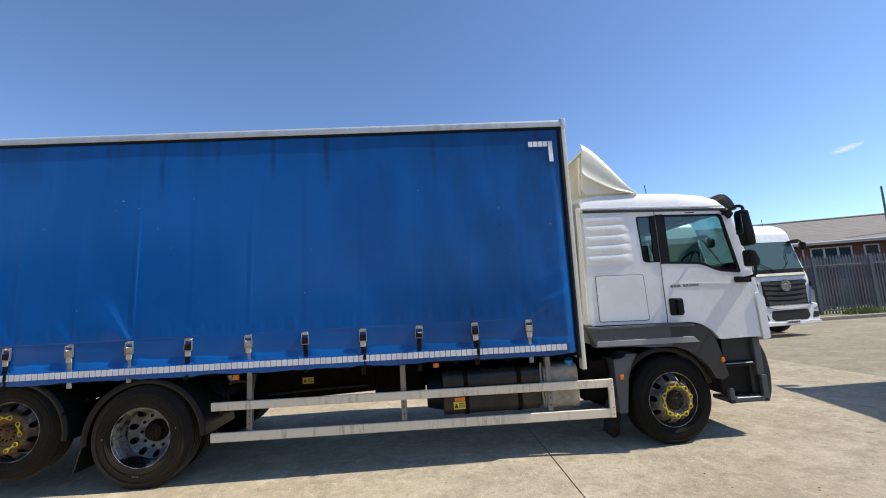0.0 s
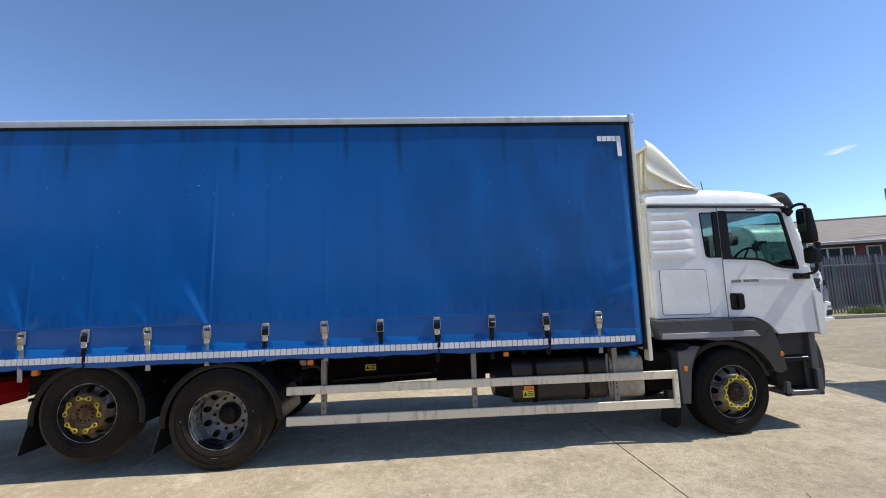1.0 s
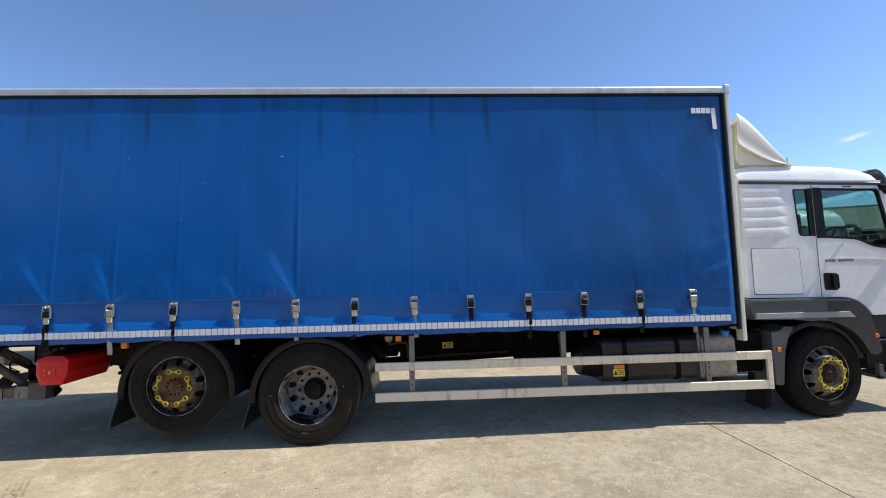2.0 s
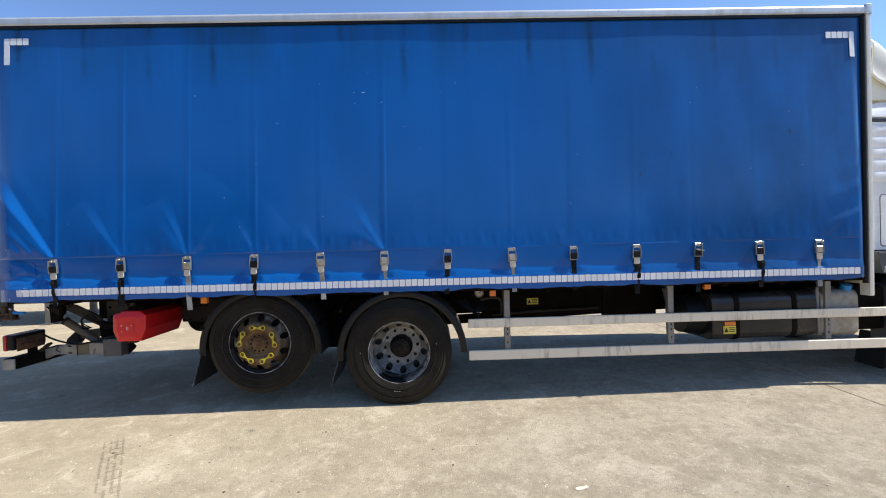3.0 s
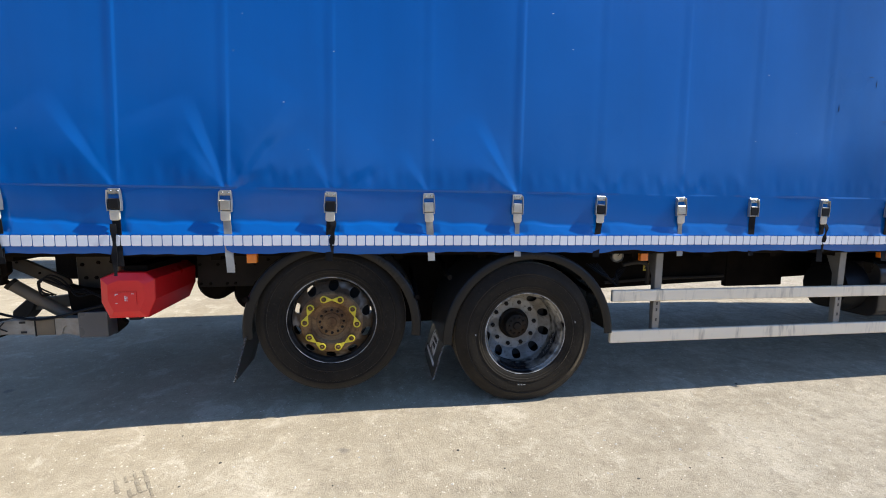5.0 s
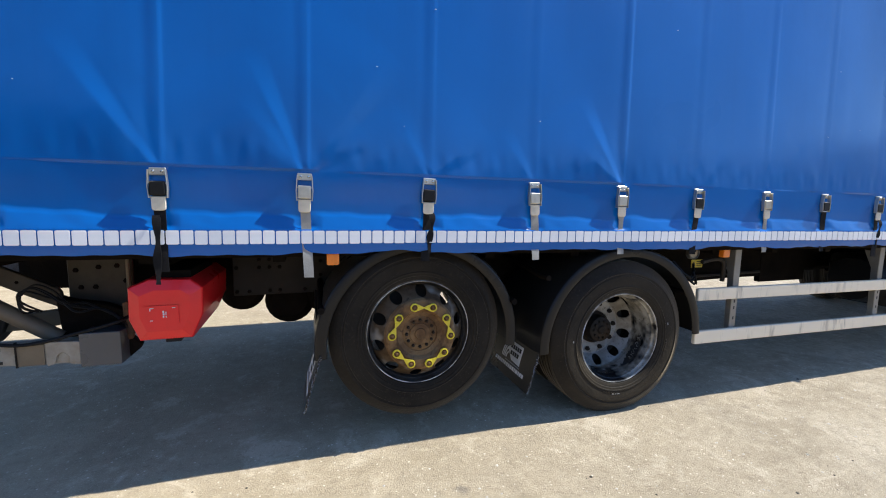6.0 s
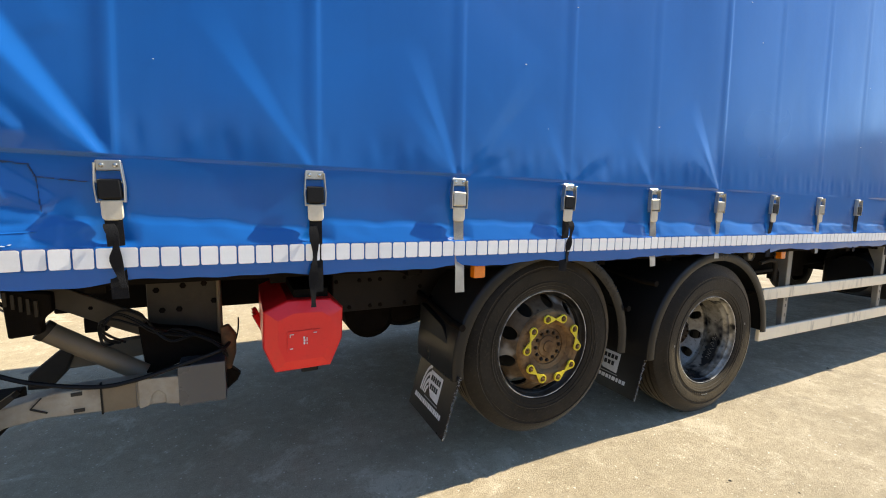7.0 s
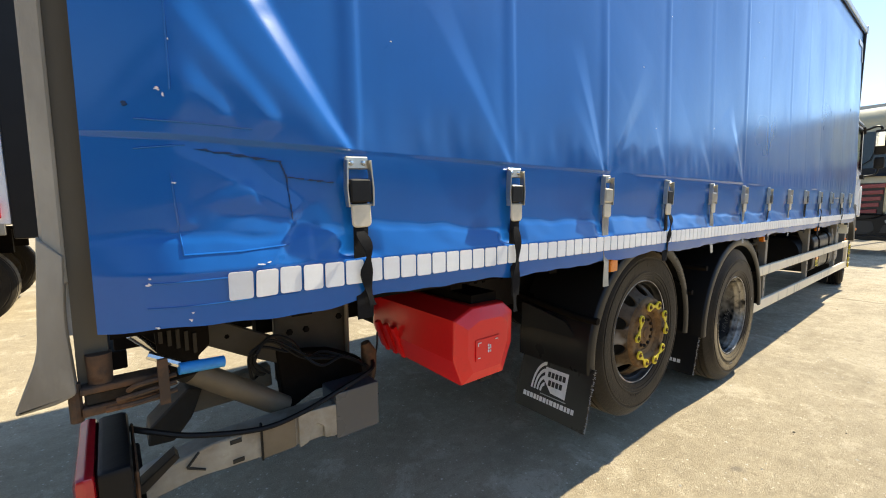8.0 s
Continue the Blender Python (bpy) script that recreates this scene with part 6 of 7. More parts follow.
part("cab_curtain", prism(rounded([(2.56, 1.80), (2.80, 1.80), (2.80, 2.33), (2.60, 2.30), (2.56, 2.1)], 0.03, 3), CY + 0.10, CY + 0.16, bev=0.01), SEAT, lorry)
part("roof_lining", box(2.03, 3.70, CY + 0.08, CFAR - 0.08, 2.64, 2.67, 0.01), SEAT, lorry)
# dark lower fairing and wheel arch: flared to the body's width at the rear, drawn in at the steps, both along the
# camera's sight lines to fit its view
def shift_along_view(ob, near=-0.089, slope=0.0525, most=0.0):
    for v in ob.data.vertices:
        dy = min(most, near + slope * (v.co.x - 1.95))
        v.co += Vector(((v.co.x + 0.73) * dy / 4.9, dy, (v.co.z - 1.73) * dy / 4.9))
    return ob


fx, fz = 2.755, 0.496
arch = [(fx + 0.585 * math.cos(radians(a)), fz + 0.545 * math.sin(radians(a))) for a in range(172, 4, -8)]
fair = [(1.915, 1.325), (2.86, 1.315), (3.16, 1.30), (3.29, 1.24), (3.38, 1.13), (3.43, 0.96), (3.485, 0.68), (3.40, 0.64)]
outer = rounded(fair, [0.03, 0, 0.06, 0.06, 0.06, 0.1, 0.02, 0.02], 3)
under = [(fx + 0.60 * math.cos(radians(a)), fz + 0.565 * math.sin(radians(a))) for a in range(18, 105, 8)]
hollow = [p for p in under if p[1] > 0.62]
front_part = [(2.874, 1.315)] + [p for p in outer if p[0] > 2.88] + [p for p in hollow if p[0] > 2.88] + [(2.874, 1.052)]
back_part = [(1.915, 1.325), (2.868, 1.315), (2.868, 1.053)] + [p for p in hollow if p[0] < 2.86] + [(2.42, 1.085), (1.975, 1.095)]
shift_along_view(part("lower_fairing", sheet(back_part, [], CY - 0.045, CY + 0.10), FAIRING, lorry, "slate grey side fairing"))
shift_along_view(part("arch_fairing", sheet(front_part, [], CY - 0.045, CY + 0.10), ARCHGREY, lorry, "dark grey wheel-arch fairing"))
shift_along_view(part("fairing_stripe", prism(rounded([(1.985, 1.105), (2.60, 1.095), (2.98, 1.09), (3.20, 1.085), (3.13, 1.155), (2.60, 1.16), (1.99, 1.165)], 0.008, 2), CY - 0.050, CY - 0.043, bev=0.002, seg=1), MGREY, lorry, "lighter grey stripe"))
guard(fx, fz, 0.545, 12, 180, CY + 0.0, CY + 0.45, "arch_liner")
rm = shift_along_view(part("rear_wing", prism(rounded([(2.165, 0.952), (2.262, 0.952), (2.322, 1.004), (2.45, 1.002), (2.376, 0.889), (2.318, 0.723), (2.268, 0.344), (2.175, 0.350), (2.163, 0.712)], 0.010, 3), CY - 0.03, CY + 0.28, bev=0.008), FAIRING, lorry, "dark grey rear wheel wing"))
shift_along_view(part("side_lamp", box(2.215, 2.262, CY - 0.045, CY - 0.028, 0.722, 0.775, 0.006), AMBER, rm))
part("wing_flap", prism([(2.095, 0.06), (2.165, 0.10), (2.215, 0.42), (2.17, 0.42)], CY + 0.05, CY + 0.36), BLACKTYRE, lorry)
part("indicator", tube([(3.425, CY - 0.068, 0.865), (3.43, CY - 0.04, 0.865)], [0.022, 0.034], 16), AMBER, lorry, "round amber indicator")
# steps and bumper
shift_along_view(part("step_well", box(3.46, 3.93, CY + 0.10, CY + 0.5, 0.45, 1.09), BLACK, lorry), 0.09, 0.0, 0.09)
upper = shift_along_view(part("upper_step", box(3.47, 3.84, CY - 0.01, CY + 0.2, 0.765, 0.800, 0.012), BLACK, lorry, "ribbed metal step"), 0.09, 0.0, 0.09)
shift_along_view(part("tread", prism(rounded([(3.475, CY - 0.008), (3.80, CY - 0.008), (3.835, CY + 0.03), (3.835, CY + 0.16), (3.475, CY + 0.16)], 0.012, 2), 0.801, 0.812, bev=0.003, plane="xy", seg=1), BRIGHTTREAD, upper), 0.09, 0.0, 0.09)
st = bmesh.new()
box(3.46, 3.92, CY - 0.03, CY + 0.3, 0.365, 0.41, 0.01, 2, st)
box(3.46, 3.52, CY - 0.03, CY + 0.02, 0.36, 0.53, 0.01, 2, st)
box(3.86, 3.93, CY - 0.03, CY + 0.02, 0.36, 0.66, 0.01, 2, st)
shift_along_view(part("lower_step", st, FAIRING, lorry, "dark grey step box"), 0.09, 0.0, 0.09)
shift_along_view(part("step_tread", box(3.54, 3.86, CY - 0.026, CY + 0.2, 0.412, 0.425, 0.004, 1), BRIGHTTREAD, lorry), 0.09, 0.0, 0.09)
teeth = bmesh.new()
for j in range(4):
    for k in range(14):
        for x0, y0, z0 in ((3.55, CY - 0.015, 0.4255), (3.485, CY + 0.0, 0.8125)):
            x1, y1 = x0 + 0.0225 * k + 0.011 * (j % 2), y0 + 0.042 * j
            box(x1, x1 + 0.011, y1, y1 + 0.022, z0, z0 + 0.003, bm=teeth)
shift_along_view(part("tread_hole", teeth, INK, lorry, kind="stuff"), 0.09, 0.0, 0.09)
shift_along_view(part("well_side", box(3.845, 3.93, CY + 0.0, CY + 0.22, 0.66, 1.09, 0.012), FAIRING, lorry), 0.09, 0.0, 0.09)
shift_along_view(part("well_back", box(3.50, 3.86, CY + 0.06, CY + 0.095, 0.82, 1.085, 0.01), DGREY, lorry), 0.09, 0.0, 0.09)
bumper = part("bumper", box(3.90, 4.10, CY + 0.16, CFAR - 0.16, 0.36, 1.02, 0.05, 3), DGREY, lorry, "dark grey front bumper")
for y0, y1 in ((CY - 0.01, CY + 0.24), (CFAR - 0.24, CFAR + 0.01)):
    shift_along_view(part("corner", prism(rounded([(3.875, 1.03), (3.925, 1.02), (3.975, 0.90), (4.005, 0.68), (3.985, 0.46), (3.945, 0.365), (3.88, 0.36)], [0.01, 0.03, 0.08, 0.08, 0.08, 0.03, 0.01], 4), y0, y1, bev=0.03, seg=3), DGREY, bumper), 0.13, 0.0, 0.13)
shift_along_view(part("fairing_lip", prism(rounded([(1.925, 1.318), (2.86, 1.308), (3.15, 1.293), (3.15, 1.268), (2.86, 1.283), (1.93, 1.293)], 0.006, 2), CY - 0.058, CY - 0.044, bev=0.006), FAIRING, lorry))
shift_along_view(part("fairing_joint", box(2.868, 2.874, CY - 0.0465, CY - 0.043, 1.10, 1.312), INK, lorry))
# mirrors
mir = part("door_mirror", prism(rounded([(3.735, 2.585), (3.815, 2.58), (3.855, 2.30), (3.855, 2.165), (3.77, 2.155), (3.745, 2.3)], 0.03, 3), 4.72, 4.88, bev=0.03), BLACK, lorry, "black door mirror")
part("mirror_glass", box(3.726, 3.733, 4.745, 4.86, 2.30, 2.54, 0.003, 1), MIRROR, mir)
part("mirror_arm", tube(curve_pts([(3.72, CY, 2.59), (3.74, 4.96, 2.605), (3.76, 4.87, 2.64), (3.80, 4.81, 2.63), (3.81, 4.80, 2.56)], 5), 0.018, 10), BLACK, mir)
part("arm_mount", prism(rounded([(3.68, 2.645), (3.80, 2.64), (3.84, 2.58), (3.78, 2.52)], 0.02, 3), CY - 0.04, CY + 0.01, bev=0.008), BLACK, mir)
wide = part("wide_mirror", prism(rounded([(3.755, 2.115), (3.83, 2.11), (3.88, 1.99), (3.86, 1.915), (3.755, 1.92)], 0.03, 3), 4.73, 4.87, bev=0.03), BLACK, lorry, "small black wide-angle mirror")
part("mirror_arm", tube(curve_pts([(3.80, CY - 0.03, 1.79), (3.84, 4.92, 1.80), (3.87, 4.84, 1.83), (3.86, 4.81, 1.93)], 5), 0.016, 10), BLACK, wide)
part("arm_mount", prism(rounded([(3.74, 1.82), (3.92, 1.80), (3.92, 1.74), (3.745, 1.745)], 0.02, 3), CY - 0.06, CY + 0.01, bev=0.01), BLACK, wide)


# ---- far things ----
BRICKWALL = course_mat("red_brick", (0.24, 0.062, 0.045), (0.19, 0.050, 0.038), (0.24, 0.16, 0.13), 1.0, 0.225, 0.075, 0.008)
TILES = course_mat("grey_roof_tiles", (0.25, 0.210, 0.180), (0.205, 0.172, 0.15), (0.12, 0.105, 0.095), 1.0, 0.30, 0.14, 0.012)
CLAD = streaked("cream_cladding", (0.56, 0.49, 0.33), (0.34, 0.30, 0.21), 0.6, 0.0, along=3)
MAROON = paint("maroon_cladding", (0.20, 0.030, 0.035), (0.12, 0.03, 0.03), 0.5)
SHUT = paint("pale_grey_cladding", (0.38, 0.38, 0.37), (0.25, 0.24, 0.22), 0.5)
FENCE = paint("galvanised_palisade", (0.145, 0.155, 0.172), (0.09, 0.095, 0.10), 0.5, metal=0.1)
GRASS = paint("verge_grass", (0.07, 0.13, 0.02), (0.14, 0.16, 0.05), 0.9, amount=0.7, coarse=6)
DRYVERGE = paint("dry_verge", (0.24, 0.21, 0.13), (0.12, 0.13, 0.05), 0.95, amount=0.7, coarse=1.2, fine=20)
FRAMEW = flat("white_window_frame", (0.72, 0.71, 0.68), 0.5)


def far_house():
    h = thing("brick_building", (25.5, 23.8, 0), "low red-brick building with a grey tiled roof behind the fence", "building")
    turn = Matrix.Translation((25.5, 23.8, 0)) @ Matrix.Rotation(radians(-16), 4, "Z")
    made = [part("wall", box(-24, 34, 0, 9, -0.06, 3.95), BRICKWALL, h)]
    made.append(part("roof", prism([(-0.6, 3.8), (-0.6, 3.95), (5.5, 5.92), (11.6, 3.95), (11.6, 3.8)], -25, 35, plane="yz"), TILES, h))
    made.append(part("fascia", box(-25, 35, -0.64, -0.602, 3.74, 3.92), FRAMEW, h))
    made.append(part("gutter", tube([(-25, -0.68, 3.87), (35, -0.68, 3.87)], 0.055), FRAMEW, h))
    made.append(part("ridge_cap", tube([(-25, 5.5, 5.93), (35, 5.5, 5.93)], 0.09, 8), TILES, h))
    made.append(part("downpipe", tube([(-2.75, -0.08, 0.0), (-2.75, -0.08, 3.7)], 0.045, 8), FRAMEW, h))
    for x, w in ((-2.36, 2.11), (0.34, 0.75), (2.9, 2.11), (5.6, 0.75), (-6.3, 2.11), (-8.2, 0.75)):
        fr = sheet([(x, 2.4), (x + w, 2.4), (x + w, 3.6), (x, 3.6)], [[(x + 0.07, 2.47), (x + w - 0.07, 2.47), (x + w - 0.07, 3.53), (x + 0.07, 3.53)]], -0.06, 0.02)
        win = part("window", fr, FRAMEW, h)
        made.append(win)
        n = 3 if w > 1 else 1
        for k in range(1, n):
            made.append(part("mullion", box(x + w * k / n - 0.05, x + w * k / n + 0.05, -0.05, 0.02, 2.45, 3.55), FRAMEW, win))
        made.append(part("pane", box(x + 0.05, x + w - 0.05, -0.03, -0.02, 2.45, 3.55), DARKPANE, win))
    for o in made:
        o.data.transform(turn)


DARKPANE = flat("dark_window_glass", (0.05, 0.065, 0.065), 0.05)
far_house()


def palisade(y, shift):
    f = thing("palisade_fence", (20, y, 0), "grey galvanised palisade fence with pointed pales", "fence", "palisade fences")
    me = None
    for i in range(150):
        x = 9.0 + shift + i * 0.155
        if me is None:
            o = part("pale", prism([(-0.035, 0.04), (0.035, 0.04), (0.035, 2.70), (0.012, 2.80), (0, 2.72), (-0.012, 2.80), (-0.035, 2.70)], -0.012, 0.012), FENCE)
            me = o.data
        else:
            o = new("pale", me)
        o.location = (x, y, 0)
        hang(o, f)
    for k in range(9):
        part("post", box(9.5 + k * 2.75, 9.6 + k * 2.75, y - 0.14, y - 0.066, -0.06, 2.78), FENCE, f)
    for z in (0.27, 2.32):
        part("rail", box(9.0, 32.4, y - 0.062, y - 0.014, z, z + 0.06), GALV, f)


palisade(18.8, 0.0)
palisade(20.9, 0.07)


# out of view: added only for the curtain to mirror
def mirrored_shed():
    s = thing("unseen_cream_shed", (42, 5, 0), "long cream shed with a maroon band, out of view, added for reflections", "building")
    part("wall", box(42, 60, -60, 14, 4.3, 8.4), CLAD, s)
    part("band", box(41.95, 60, -60, 14, 2.9, 4.3), MAROON, s)
    part("plinth", box(42, 60, -60, 14, -0.06, 2.9), SHUT, s)
    part("roof", prism([(41.7, 8.4), (41.7, 8.7), (51, 9.6), (60.3, 8.7), (60.3, 8.4)], -60.3, 14.3), SHUT, s)


mirrored_shed()


def far_lorry(name, label, body, grille, lower, glass):
    """A lorry seen from its front, drawn facing -y with its front at y = 0."""
    r = thing(name, (0, 0, 0), label, "lorry")
    W = 1.07
    prof = [(0.10, 0.95), (0.03, 1.05), (0.05, 1.80), (0.14, 2.10), (0.43, 3.06), (0.50, 3.36), (0.72, 3.60), (1.15, 3.75), (2.15, 3.79), (2.2, 3.68), (2.2, 1.1), (1.6, 0.95)]
    part("cab", prism(rounded(prof, [0.03, 0.05, 0.05, 0.05, 0.05, 0.1, 0.2, 0.2, 0.05, 0.05, 0, 0], 3), -W, W, bev=0.14, plane="yz", seg=4), body, r)
    part("windscreen", prism([(0.140, 2.10), (0.128, 2.10), (0.408, 3.05), (0.420, 3.05)], -W + 0.13, W - 0.13, plane="yz", bev=0.003, seg=1), glass, r)
    part("scuttle", prism([(0.02, 1.92), (0.10, 2.0), (0.122, 2.13), (0.16, 2.13), (0.16, 1.92)], -W + 0.12, W - 0.12, plane="yz", bev=0.01), BLACK, r)
    for s in (-1, 1):
        part("wiper", tube([(s * 0.15, 0.09, 2.08), (s * 0.55 - 0.1, 0.17, 2.34), (s * 0.55 - 0.05, 0.25, 2.62)], 0.012, 6), BLACK, r)
    for k in range(5):
        z = 1.70 - 0.155 * k
        half = 0.82 - 0.03 * k
        part("grille_slat", prism(rounded([(-half, z - 0.055), (0, z - 0.085), (half, z - 0.055), (half, z + 0.045), (0, z + 0.015), (-half, z + 0.045)], 0.01, 2), -0.02 + 0.006 * (k % 2), 0.06, bev=0.012), grille, r)
    part("grille_back", box(-0.80, 0.80, 0.015, 0.1, 0.98, 1.76), INK, r)
    part("emblem", revolve([(0, -0.045), (0.05, -0.05), (0.06, -0.042), (0.15, -0.042), (0.155, -0.06), (0.185, -0.06), (0.19, -0.04), (0.19, -0.02)], 32, (0, 0.0, 1.60)), CHROME, r, "round chrome emblem")
    bump = part("bumper", prism(rounded([(-W, 0.36), (W, 0.36), (W, 0.98), (0.90, 1.02), (0.70, 0.92), (-0.70, 0.92), (-0.90, 1.02), (-W, 0.98)], 0.05, 3), -0.06, 0.6, bev=0.05, seg=3), lower, r)
    part("lip", prism(rounded([(-W + 0.02, 0.36), (W - 0.02, 0.36), (W - 0.02, 0.47), (0.62, 0.49), (0.5, 0.46), (-0.5, 0.46), (-0.62, 0.49), (-W + 0.02, 0.47)], 0.02, 2), -0.115, -0.05, bev=0.02), lower, bump)
    part("chin", prism(rounded([(-0.88, 0.99), (0.88, 0.99), (0.55, 0.87), (0, 0.84), (-0.55, 0.87)], 0.03, 3), -0.09, -0.03, bev=0.02), lower, bump)
    part("intake", prism(rounded([(-0.60, 0.50), (0.60, 0.50), (0.72, 0.62), (0.66, 0.83), (-0.66, 0.83), (-0.72, 0.62)], 0.05, 3), -0.068, -0.05, bev=0.004, seg=1), INK, bump)
    for s in (-1, 1):
        part("headlamp", prism(rounded([(s * 1.04, 0.98), (s * 0.86, 0.98), (s * 0.90, 1.30), (s * 1.05, 1.66), (s * 1.07, 1.3)], 0.03, 3), -0.015, 0.12, bev=0.015), LAMPGLASS, r, "clear headlamp")
        part("fog_lamp", prism(rounded([(s * 0.80, 0.54), (s * 1.03, 0.56), (s * 1.03, 0.74), (s * 0.86, 0.74)], 0.02, 2), -0.068, -0.05, bev=0.004, seg=1), INK, bump)
        part("trim", prism(rounded([(s * 0.875, 0.86), (s * 1.04, 0.90), (s * 1.04, 0.80), (s * 0.90, 0.78)], 0.02, 2), -0.066, -0.05, bev=0.004, seg=1), MGREY, bump)
        part("side_duct", prism(rounded([(s * 0.985, 1.70), (s * 1.05, 1.62), (s * 1.06, 1.40), (s * 1.0, 1.42)], 0.015, 2), -0.02, 0.05, bev=0.006), INK, r)
        m = part("door_mirror", prism(rounded([(s * 1.14, 2.72), (s * 1.28, 2.74), (s * 1.30, 2.98), (s * 1.16, 3.0)], 0.05, 3), 0.16, 0.34, bev=0.04), BLACK, r, "black door mirror")
        part("mirror_arm", tube(curve_pts([(s * 0.98, 0.5, 3.06), (s * 1.12, 0.3, 3.08), (s * 1.22, 0.25, 2.96)], 5), 0.025, 8), BLACK, m)
        part("visor", prism(rounded([(s * 0.78, 2.99), (s * 1.06, 2.97), (s * 1.10, 3.06), (s * 0.80, 3.06)], 0.02, 2), 0.22, 0.40, bev=0.01), BLACK, r)
    plate = part("number_plate", box(-0.26, 0.26, -0.125, -0.11, 0.40, 0.51, 0.004, 1), WHITEINK, bump, "white number plate")
    for k in range(7):
        part("print", box(-0.215 + 0.062 * k, -0.175 + 0.062 * k, -0.128, -0.1255, 0.425, 0.485), INK, plate)
    part("aerial", tube([(0.5, 0.9, 3.66), (0.62, 1.0, 3.93)], 0.008, 6), BLACK, r)
    for s in (-1, 1):
        for y in (1.35, 4.9):
            w = part("wheel", tube([(s * 0.78, y, 0.5), (s * 1.08, y, 0.5)], [0.28, 0.28], 24), OLDRIM, r)
            tr = revolve(tyre_profile(0.5), 40)
            tr.transform(Matrix.Translation((s * 0.92, y, 0.5)) @ Matrix.Rotation(radians(90), 4, "Z") @ Matrix.Translation((0, -0.15, 0)))
            part("tyre", tr, TYRE, w)
        part("chassis_rail", box(s * 0.42 - 0.04, s * 0.42 + 0.04, 0.8, 6.0, 0.7, 0.95), CHASSIS, r)
    return r


LAMPGLASS = flat("headlamp_glass", (0.45, 0.47, 0.5), 0.12, 0.5)
CREAMCAB = paint("cream_cab_paint", (0.42, 0.37, 0.24), (0.3, 0.26, 0.18), 0.35)
SCREEN = flat("greenish_windscreen", (0.07, 0.115, 0.095), 0.08, coat=0.2)
GRILLE = paint("dark_grey_grille", (0.045, 0.048, 0.055), (0.07, 0.07, 0.07), 0.3)
white_lorry = far_lorry("parked_lorry", "white lorry parked nose out with a dark slatted grille", WHITE, GRILLE, WHITE, SCREEN)
white_lorry.matrix_basis = pose(11.45, 13.15, 0, 0, 0, 7)
tagged(white_lorry, group="white lorries parked in a row")
copy_thing(white_lorry, pose(6.5, 10.6, 0, 0, 0, 5))
cream_lorry = far_lorry("cream_lorry", "cream lorry with a maroon grille and a dark bumper", CREAMCAB, MAROON, BLACK, DARKPANE)
cream_lorry.matrix_basis = pose(8.05, 5.87, 0, 0, 0, -101)


def trailer():
    r = thing("box_trailer", (-11, 12, 0), "white box trailer standing on grey landing legs", "trailer")
    part("box", box(-17.5, -7.72, 10.85, 13.3, 1.22, 4.6, 0.03), WHITE, r)
    part("side_rail", box(-17.5, -7.78, 10.82, 10.9, 1.10, 1.24, 0.01), GALV, r)
    part("door_frame", box(-7.72, -7.25, 10.84, 13.31, 1.05, 4.9, 0.02), BLACK, r, "black end frame of the trailer")
    part("tail_lamp", box(-7.95, -7.80, 10.80, 10.84, 1.30, 1.50, 0.01), REDLENS, r, "red marker")
    for y in (11.4, 12.7):
        part("chassis_rail", box(-17.0, -7.8, y - 0.05, y + 0.05, 0.85, 1.15), CHASSIS, r)
        part("landing_leg", box(-12.0, -11.87, y - 0.5, y - 0.38, 0.0, 1.1, 0.01), GALV, r, "grey landing leg")
        part("foot_plate", box(-12.06, -11.81, y - 0.57, y - 0.31, 0.0, 0.03), GALV, r)
    for x in (-8.24, -9.55):
        for y in (10.95, 12.9):
            w = part("wheel", revolve([(0, 0.06), (0.2, 0.05), (0.3, 0.02), (0.3, 0.2)], 24, (x, y, 0.5)), OLDRIM, r)
            part("tyre", revolve(tyre_profile(0.5), 40, (x, y, 0.5)), TYRE, w)
    part("pallet_locker", box(-13.6, -12.3, 10.95, 11.6, 0.55, 1.1, 0.02), CHASSIS, r)
    part("locker_door", box(-13.5, -12.4, 10.93, 10.95, 0.72, 0.88, 0.004, 1), BLUETUBE, r, "blue locker strip")
    for k in range(3):
        part("air_line", tube(curve_pts([(-12.2 + 0.5 * k, 11.0, 1.1), (-12.0 + 0.5 * k, 10.95, 0.75), (-11.7 + 0.5 * k, 11.0, 0.7), (-11.5 + 0.5 * k, 11.05, 1.05)], 6), 0.02, 6), BLACK, r)


trailer()


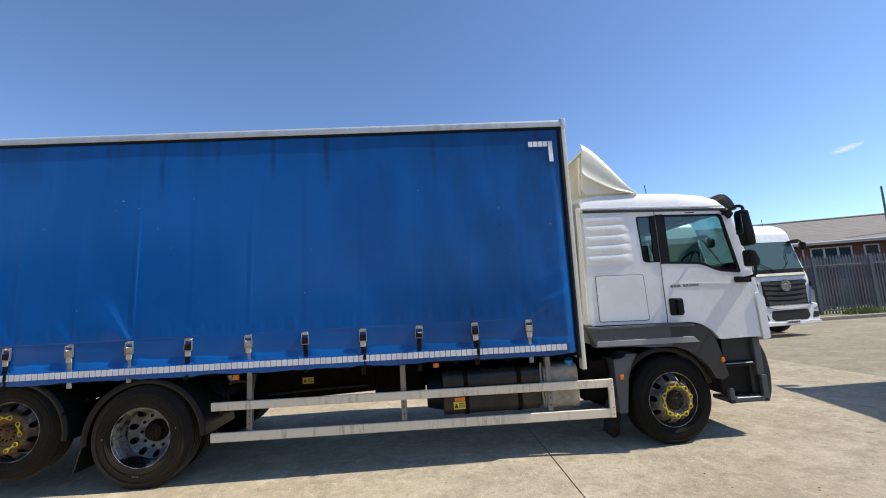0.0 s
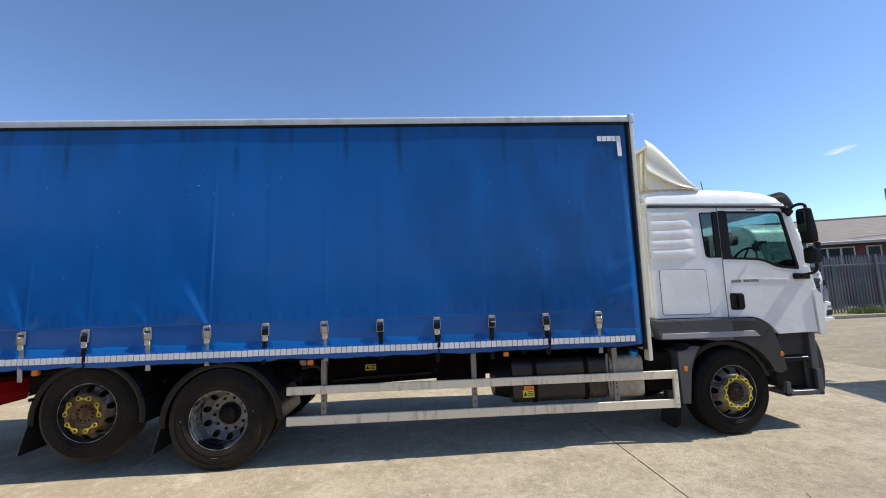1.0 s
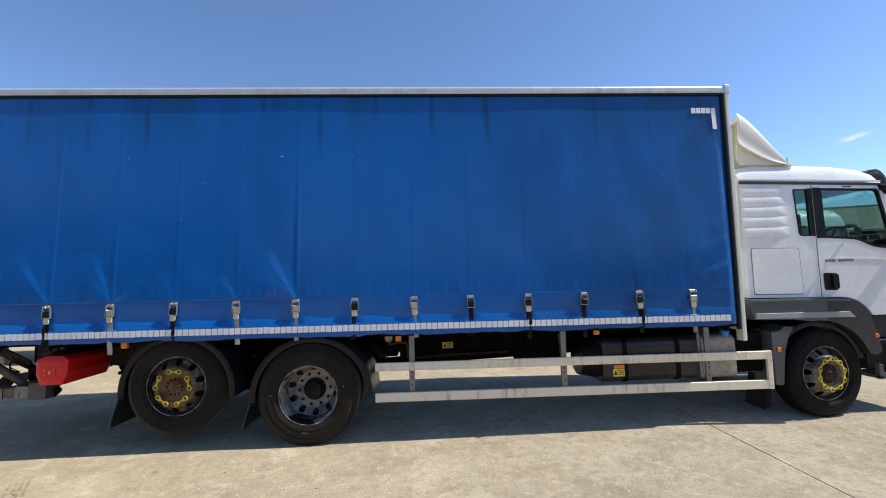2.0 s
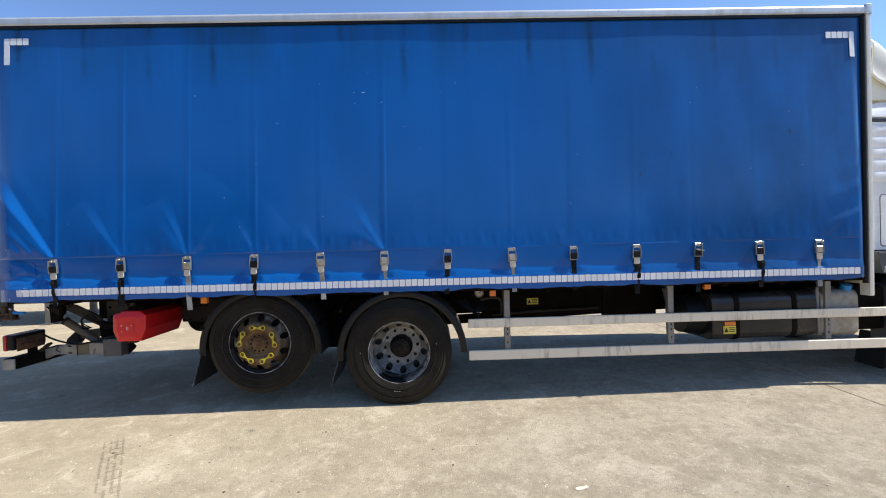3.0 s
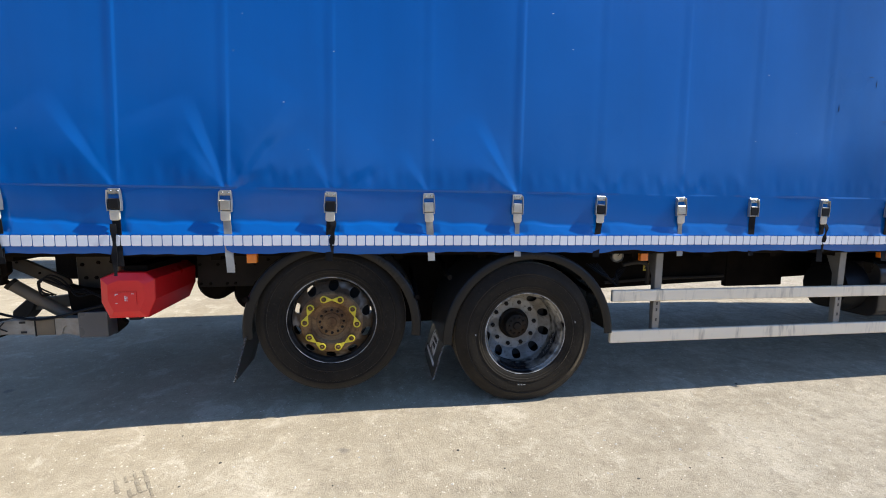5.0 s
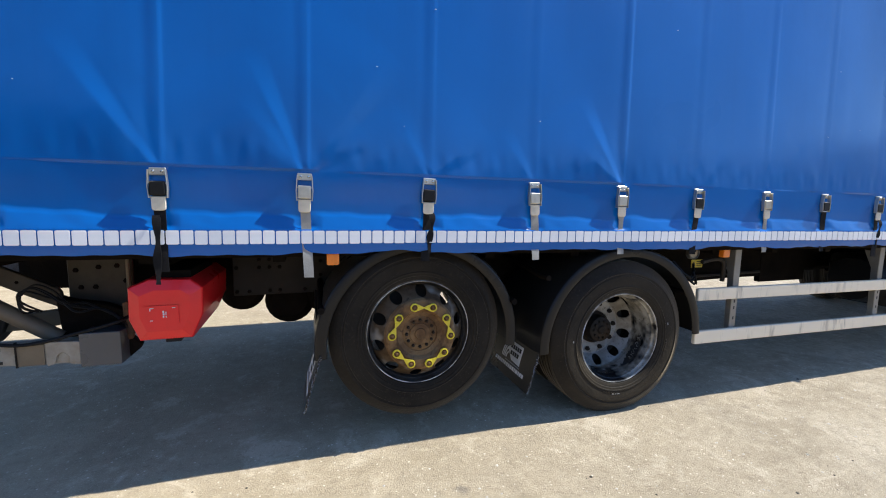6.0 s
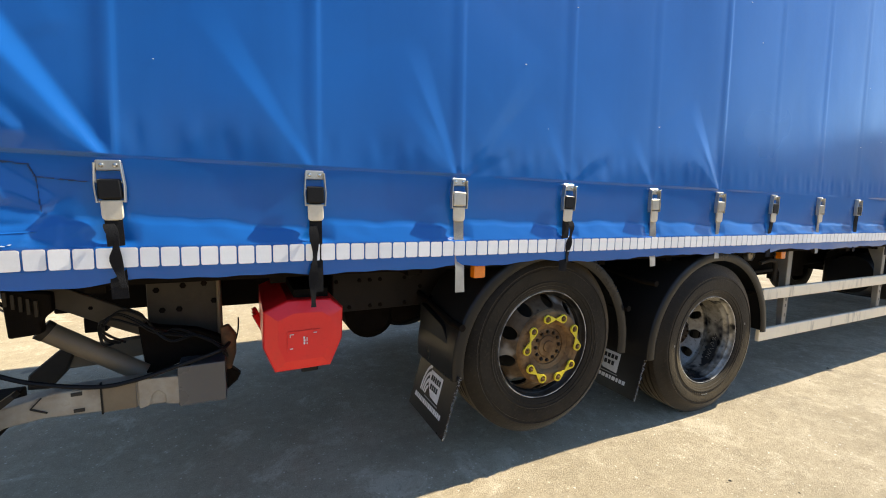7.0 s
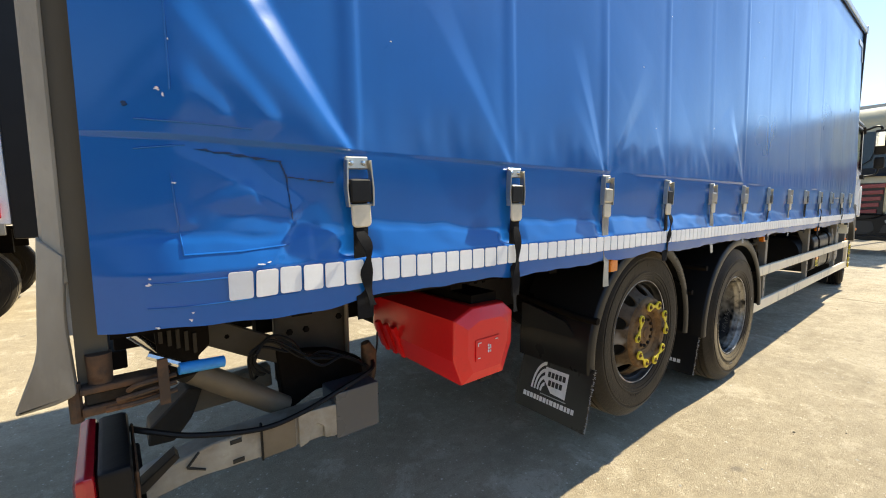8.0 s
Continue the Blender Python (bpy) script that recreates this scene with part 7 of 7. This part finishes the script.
def verge():
    part_ob = part("verge", box(8, 60, 17.6, 24, -0.06, 0.12, 0.02), DRYVERGE)
    tagged(part_ob, "strip of dry grass along the fence foot", "grass", kind="structure")
    tagged(part("kerb", box(8, 60, 17.35, 17.6, -0.06, 0.14, 0.02), SUBSTEEL), "low concrete kerb", "kerb", kind="structure")
    rg = random.Random(12)
    b = bmesh.new()
    for k in range(1300):
        clump = rg.random() < 0.72
        x = rg.gauss(19.2, 0.35) if clump else rg.uniform(11, 30)
        y = rg.uniform(17.7, 18.6)
        h = rg.uniform(0.10, 0.36) if clump else rg.uniform(0.01, 0.05)
        a, l = rg.uniform(0, 6.28), rg.uniform(0.05, 0.25)
        w = 0.02
        v = [b.verts.new(q) for q in ((x - w, y, 0.1), (x + w, y, 0.1), (x + l * math.cos(a), y + l * math.sin(a), 0.1 + h))]
        b.faces.new(v)
    tagged(part("weeds", b, GRASS), "green weeds and grass tufts at the fence foot", "weeds", kind="stuff")


verge()
tagged(part("lamp_column", tube([(27.3, 23.5, 0.0), (27.42, 23.5, 7.0)], [0.09, 0.05], 10), FENCE), "slim grey lamp column behind the fence", "pole")


def cloud():
    """One thin cloud, far off in the sky."""
    m, t, p = node_mat("wispy_cloud")
    t.nodes.remove(p)
    clear, glow, mix = t.nodes.new("ShaderNodeBsdfTransparent"), put(t, "ShaderNodeEmission", Strength=0.6), t.nodes.new("ShaderNodeMixShader")
    glow.inputs[0].default_value = (0.86, 0.92, 1.0, 1)
    n = noise_of(t, coords(t, (0.03, 0.03, 0.14)), 3.0, 6, 0.6)
    tc = t.nodes.new("ShaderNodeTexCoord")
    grad = t.nodes.new("ShaderNodeTexGradient")
    grad.gradient_type = "SPHERICAL"
    mp = t.nodes.new("ShaderNodeMapping")
    mp.inputs["Scale"].default_value, mp.inputs["Location"].default_value = (2, 0, 2), (-1, 0, -1)
    t.links.new(tc.outputs["Generated"], mp.inputs["Vector"])
    t.links.new(mp.outputs[0], grad.inputs[0])
    k = blend(t, 1.0, ramp(t, n, 0.35, 0.65), ramp(t, grad.outputs[0], 0.0, 0.8), "MULTIPLY")
    for a, b in ((k, mix.inputs[0]), (clear.outputs[0], mix.inputs[1]), (glow.outputs[0], mix.inputs[2]), (mix.outputs[0], t.nodes["Material Output"].inputs[0])):
        t.links.new(a, b)
    b = prism([(-22, -5), (22, -5), (22, 5), (-22, 5)], -2, 2)
    o = part("cloud", b, m)
    o.matrix_basis = Matrix.Translation((649, 592, 197)) @ Matrix.Rotation(radians(-47.6), 4, "Z") @ Matrix.Rotation(radians(-8), 4, "Y")
    o.visible_shadow = False
    tagged(o, "one thin wispy white cloud in a blue sky", "cloud", kind="structure")


cloud()
